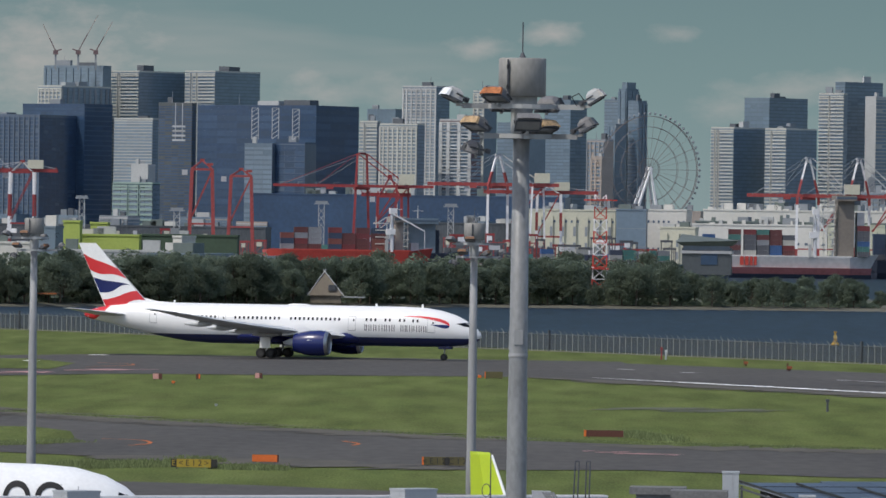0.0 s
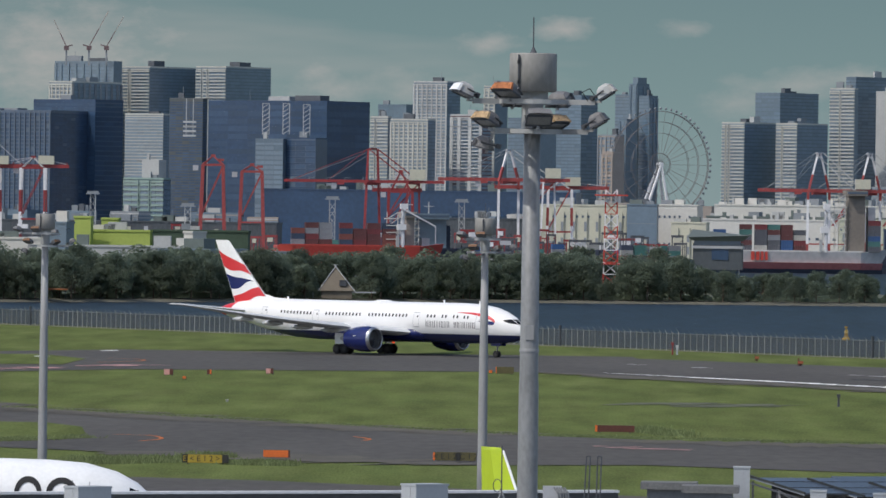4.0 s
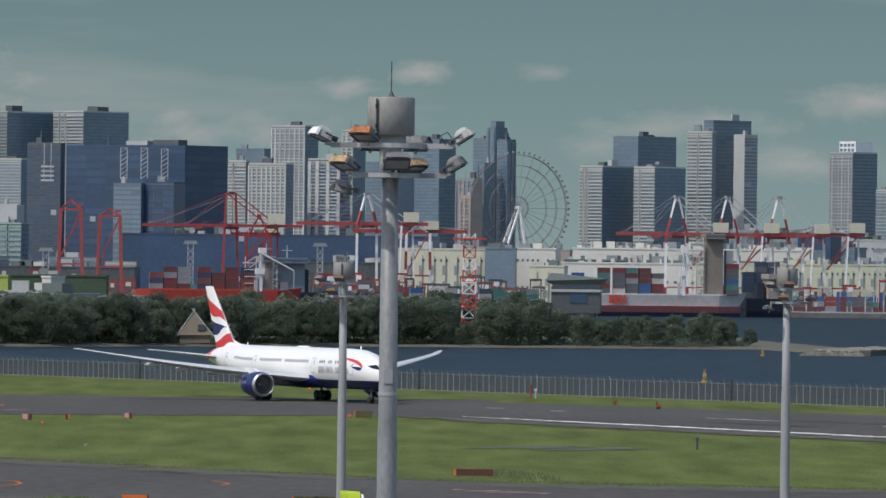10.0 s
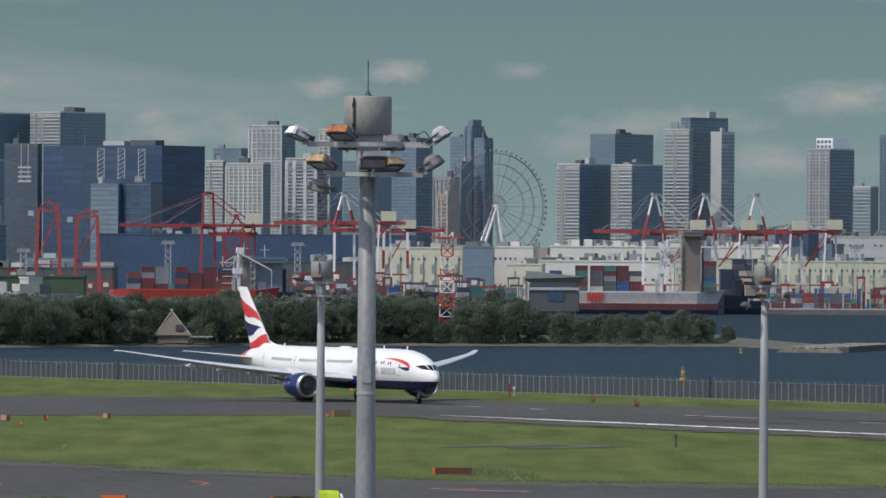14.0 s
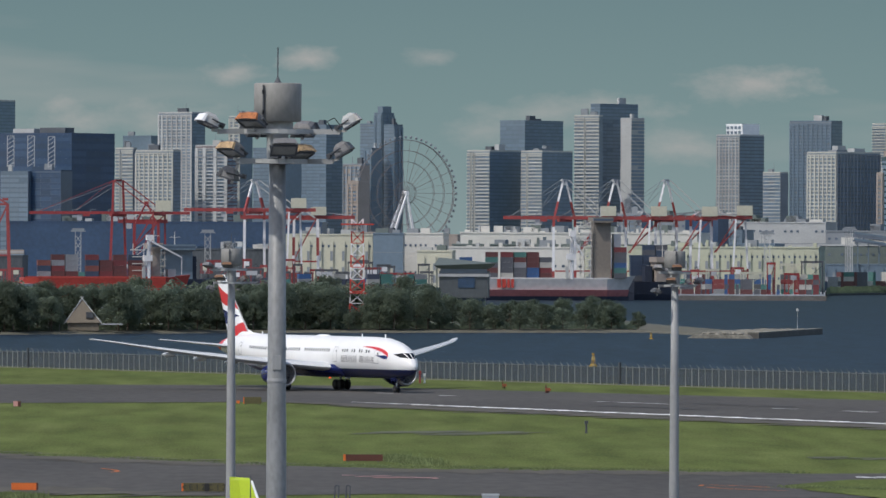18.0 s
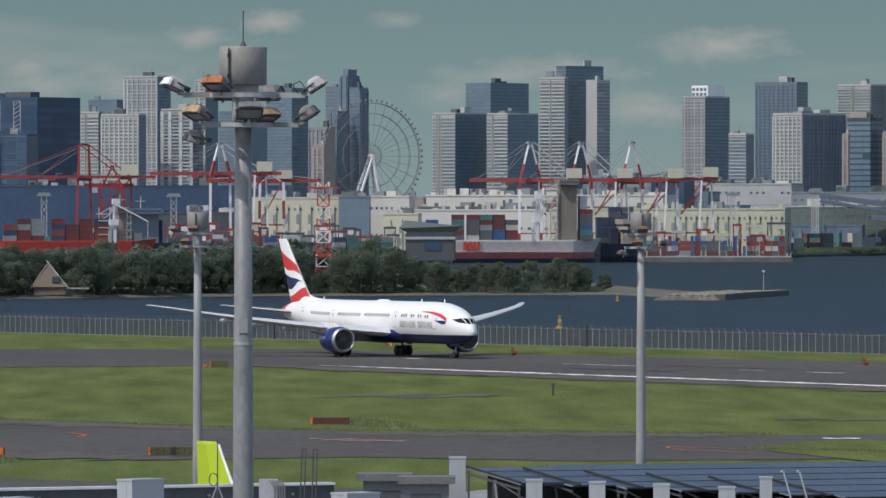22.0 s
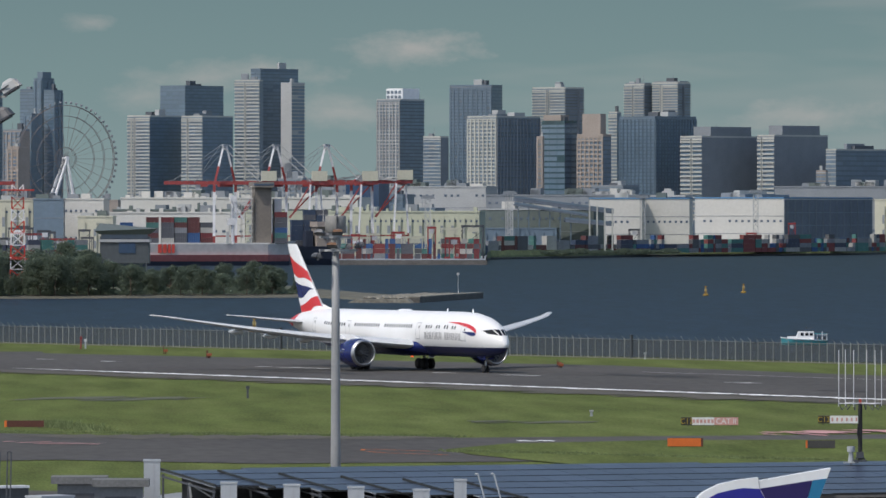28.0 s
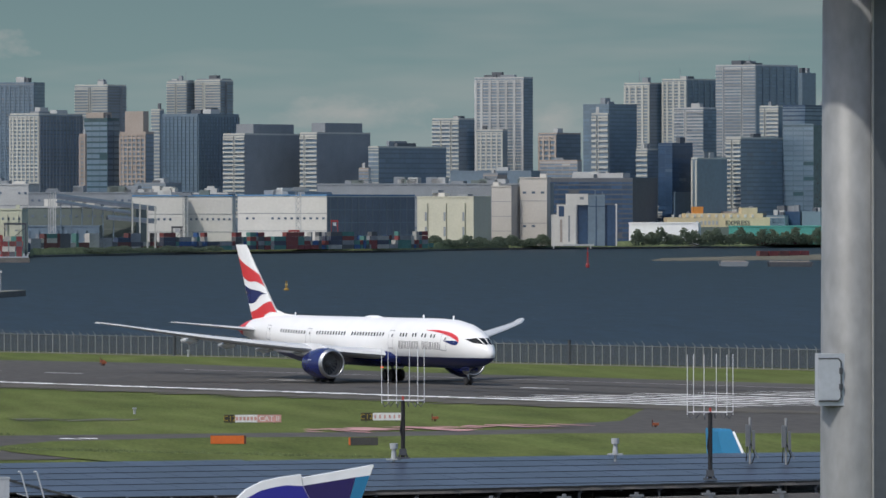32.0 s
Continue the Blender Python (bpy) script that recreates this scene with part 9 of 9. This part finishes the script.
def markings():
    ragged(on_runway(-6, 0.6), on_runway(262, 0.6), 2.1, 0.09, EDGE_W, "bright white runway edge line", 630)
    for k, (a, l, w) in enumerate(((-62, 6, 1.2), (-43, 6, 1.6), (0, 22, 1.0), (47, 8, 1.2), (63, 11, 1.6), (117, 9, 1.6), (171, 11, 1.6))):
        ragged(on_runway(a, 34.5), on_runway(a + l, 34.5), w * 1.4, 0.08, MARK_D, "worn white runway centre dash", 640 + k, 0.2)
    for k in range(14):
        b = 1.2 + k * 4.6 + (2.5 if k > 6 else 0)
        ragged(on_runway(201 + (k % 3) * 3, b), on_runway(262, b), 1.5 if k < 8 else 0.9, 0.075, EDGE_W, "white threshold stripe", 660 + k, 0.02)
    for p, q, w, m in (((-71.0, 1038.72), (-51.63, 1072.35), 2.2, MARK_P), ((-50.54, 1080.98), (-38.72, 1098.12), 2.0, MARK_P), ((12.53, 745.44), (21.56, 734.22), 1.4, MARK_P),
                       ((83.96, 762.18), (101.87, 767.15), 3.0, MARK_P), ((101.01, 777.23), (116.22, 782.98), 2.6, MARK_P), ((84.36, 767.67), (106.08, 778.0), 2.5, MARK_P),
                       ((59.58, 741.36), (63.61, 742.89), 1.6, MARK_W), ((-59.14, 1145.0), (-57.82, 1150.54), 1.0, MARK_W), ((-51.73, 1197.74), (-50.31, 1203.71), 2.0, MARK_W)):
        ragged(p, q, w * (2.8 if m is MARK_P else 1.6), 0.09, m, "worn painted pavement line", int(abs(p[0]) * 7 + p[1]), 0.55 if m is MARK_P else 0.1)
    for pts in (((-31.78, 761.08), (-28.52, 759.0), (-27.17, 754.04), (-26.91, 746.74), (-29.02, 738.34)), ((-9.2, 764.5), (-8.1, 760.0), (-7.6, 755.19), (-8.4, 750.5)),
                ((44.17, 714.71), (45.38, 717.98), (51.78, 709.23)), ((44.46, 711.37), (46.62, 706.31), (52.54, 699.46)), ((-48.84, 1110.53), (-43.52, 1123.13), (-43.78, 1135.72), (-50.29, 1143.46))):
        line_curve(pts, 0.2, 0.085, MARK_O, "thin curved orange taxi line")
    flat("ground_patch", [(-60.21, 800.29), (-40.06, 798.95), (-35.78, 784.66), (-34.35, 761.61), (-35.63, 742.15), (-53.88, 716.63)], 0.1, GRASS, "grass island beside the taxiway", "ground")
    flat("ground_patch", [(-87.23, 1157.64), (-58.48, 1163.56), (-51.29, 1133.93), (-52.55, 1091.31), (-81.69, 1084.4)], 0.1, GRASS, "grass island at the runway's end", "ground")
    flat("ground_patch", [(51.88, 717.54), (58.76, 734.29), (74.16, 743.99), (88.33, 744.53), (108.49, 752.59), (155.53, 745.23), (133.8, 641.1), (74.9, 662.98), (66.87, 670.84), (58.82, 675.84), (52.78, 702.65)], 0.1, GRASS, "grass island between two taxiways", "ground")
    flat("taxi_link", [(132.32, 854.55), (154.94, 881.38), (187.34, 897.63), (158.25, 758.29), (106.14, 774.42), (120.56, 796.95)], 0.055, ASPHALT, "worn asphalt taxiway joining the runway", "taxiway")
    for p, q in (((-67.02, 890.37), (-46.12, 859.63)), ((-46.12, 859.63), (-18.57, 809.01)), ((-18.57, 809.01), (6.54, 775.84)), ((-32.61, 710.44), (1.03, 683.85)), ((13.1, 762.9), (55.08, 754.46))):
        ragged(p, q, 13.0, 0.065, EARTH, "bare earth verge beside the taxiway", int(abs(p[0]) * 7 + p[1]))
    for p, q, w in (((19.2, 918.27), (36.05, 907.51), 7), ((-14.54, 747.72), (-4.64, 749.22), 3), ((60.05, 815.17), (72.42, 806.71), 4)):
        ragged(p, q, w * 2.2, 0.03, EARTH_G, "bare earth patch in the grass", int(abs(p[0]) * 7 + p[1]), 0.25)
    # dark streaks of uneven width and length along the runway
    rnd = random.Random(77)
    for k in range(26):
        a, b, l = rnd.uniform(-5, 330), rnd.choice((rnd.gauss(20, 5), rnd.gauss(46, 5), rnd.uniform(2, 64))), rnd.uniform(25, 110)
        ragged(on_runway(a, b), on_runway(a + l, b), rnd.uniform(0.5, 2.2), 0.062, RUNWAY_STREAK, "dark streak on the runway", 300 + k, 0.12)
    # fringe of the runway's near side
    ragged(on_runway(-12, -8), on_runway(300, -8), 12.0, 0.06, EARTH, "bare earth verge beside the runway", 91)


EARTH_G = mat("thin_dry_turf", (0.075, 0.08, 0.045), 0.9, vary=0.3, scale=0.2, fine=2)
RUNWAY_STREAK = mat("tyre_rubber_deposit", (0.032, 0.031, 0.031), 0.8, vary=0.35, scale=0.3, fine=3)
markings()


# ---- long grass ----
def tufts():
    rnd = random.Random(12)
    s = Shape()

    def blade_clump(x, y, h, n, spread):
        for _ in range(n):
            a, b = x + rnd.gauss(0, spread), y + rnd.gauss(0, spread * 1.5)
            e, hh = rnd.uniform(0.03, 0.08), h * rnd.uniform(0.2, 0.7)
            l = rnd.uniform(-0.3, 0.3)
            s.add([(a - e, b, 0), (a + e, b, 0), (a + e * 0.4 + l, b, hh), (a - e * 0.4 + l, b, hh)], [(0, 1, 2, 3)])
    for p, q, n, h, sp in (((-32.05, 674.33), (-23.09, 682.9), 80, 1.0, 0.8), ((-23.07, 693.82), (-19.01, 695.67), 40, 0.9, 0.5), ((-18.08, 679.03), (-13.56, 678.02), 40, 0.8, 0.7), ((18.29, 802.44), (22.48, 782.46), 45, 0.9, 1.0),
                           ((-46.12, 859.63), (6.57, 779.76), 200, 0.35, 0.9), ((6.57, 779.76), (55.35, 758.18), 200, 0.35, 0.9), ((52.02, 712.52), (83.33, 681.74), 160, 0.4, 0.8), ((-42.36, 733.18), (-33.94, 750.44), 50, 0.6, 0.8)):
        for k in range(n):
            f = rnd.random()
            blade_clump(p[0] + (q[0] - p[0]) * f, p[1] + (q[1] - p[1]) * f, h * rnd.uniform(0.5, 1.2), 26, sp)
    ob = part("long_grass", s, TUFT)
    tagged(ob, "long unmown grass and weeds at the verges", "grass", kind="stuff")


TUFT = mat("long_weedy_grass", (0.14, 0.172, 0.08), 0.9, vary=0.3, scale=0.3, island=0.35, spec=0.1)
tufts()


# ---- motion of the airliner and the boat ----
AIRLINER_WAY = (
    (0, 6.0, 1196.2, 13.4),
    (1, 8.3, 1194.1, 20.4),
    (2, 9.51, 1191.51, 27.44),
    (3, 10.68, 1188.61, 34.17),
    (3.5, 10.92, 1187.16, 37.52),
    (5.5, 10.86, 1181.40, 49.55),
    (6, 11.15, 1179.86, 51.73),
    (7, 11.33, 1176.70, 55.43),
    (8, 10.37, 1173.60, 59.86),
    (9, 9.95, 1170.84, 62.98),
    (9.5, 10.42, 1169.63, 63.64),
    (10, 11.20, 1168.49, 63.89),
    (10.5, 12.32, 1167.44, 63.85),
    (11, 13.68, 1166.48, 63.51),
    (11.5, 15.21, 1165.60, 62.94),
    (12, 16.83, 1164.79, 62.31),
    (12.5, 18.35, 1164.03, 61.94),
    (13, 19.41, 1163.30, 61.88),
    (13.5, 20.32, 1162.56, 62.03),
    (14, 21.24, 1161.78, 62.20),
    (14.5, 22.14, 1160.94, 62.33),
    (16.5, 26.88, 1155.66, 62.44),
    (17, 28.07, 1153.84, 62.58),
    (17.5, 29.33, 1151.94, 62.79),
    (18, 30.66, 1149.93, 62.88),
    (18.5, 32.02, 1147.79, 62.97),
    (19, 33.34, 1145.52, 63.06),
    (19.5, 34.79, 1143.12, 63.23),
    (20, 36.24, 1140.57, 63.49),
    (20.5, 37.72, 1137.82, 63.87),
    (21, 39.25, 1134.84, 64.18),
    (21.5, 41.00, 1131.61, 64.50),
    (22, 42.90, 1128.10, 64.73),
    (22.5, 44.99, 1124.31, 64.84),
    (23, 47.39, 1120.23, 64.97),
    (23.5, 49.97, 1115.84, 65.22),
    (24, 52.81, 1111.13, 65.53),
    (24.5, 55.79, 1106.08, 65.68),
    (26.5, 70.41, 1077.19, 65.22),
    (27, 74.63, 1068.10, 65.55),
    (27.5, 78.96, 1057.57, 65.74),
    (28, 83.55, 1046.74, 65.80),
    (28.5, 88.44, 1035.65, 65.78),
    (29, 93.51, 1024.28, 65.78),
    (29.5, 98.78, 1012.68, 65.84),
    (30, 104.32, 1000.84, 65.90),
    (30.5, 110.03, 988.86, 65.98),
    (31, 116.06, 976.74, 66.07),
    (31.5, 122.30, 964.58, 66.23),
    (32, 128.72, 952.40, 66.46),
)


def motions():
    walk(PLANE, [(t, pose(x, y, 0.05, 0, 0, -turn)) for t, x, y, turn in AIRLINER_WAY])
    walk(BOAT, [(t, pose(x, y, -2.0)) for t, x, y in BOAT_WAY])


motions()
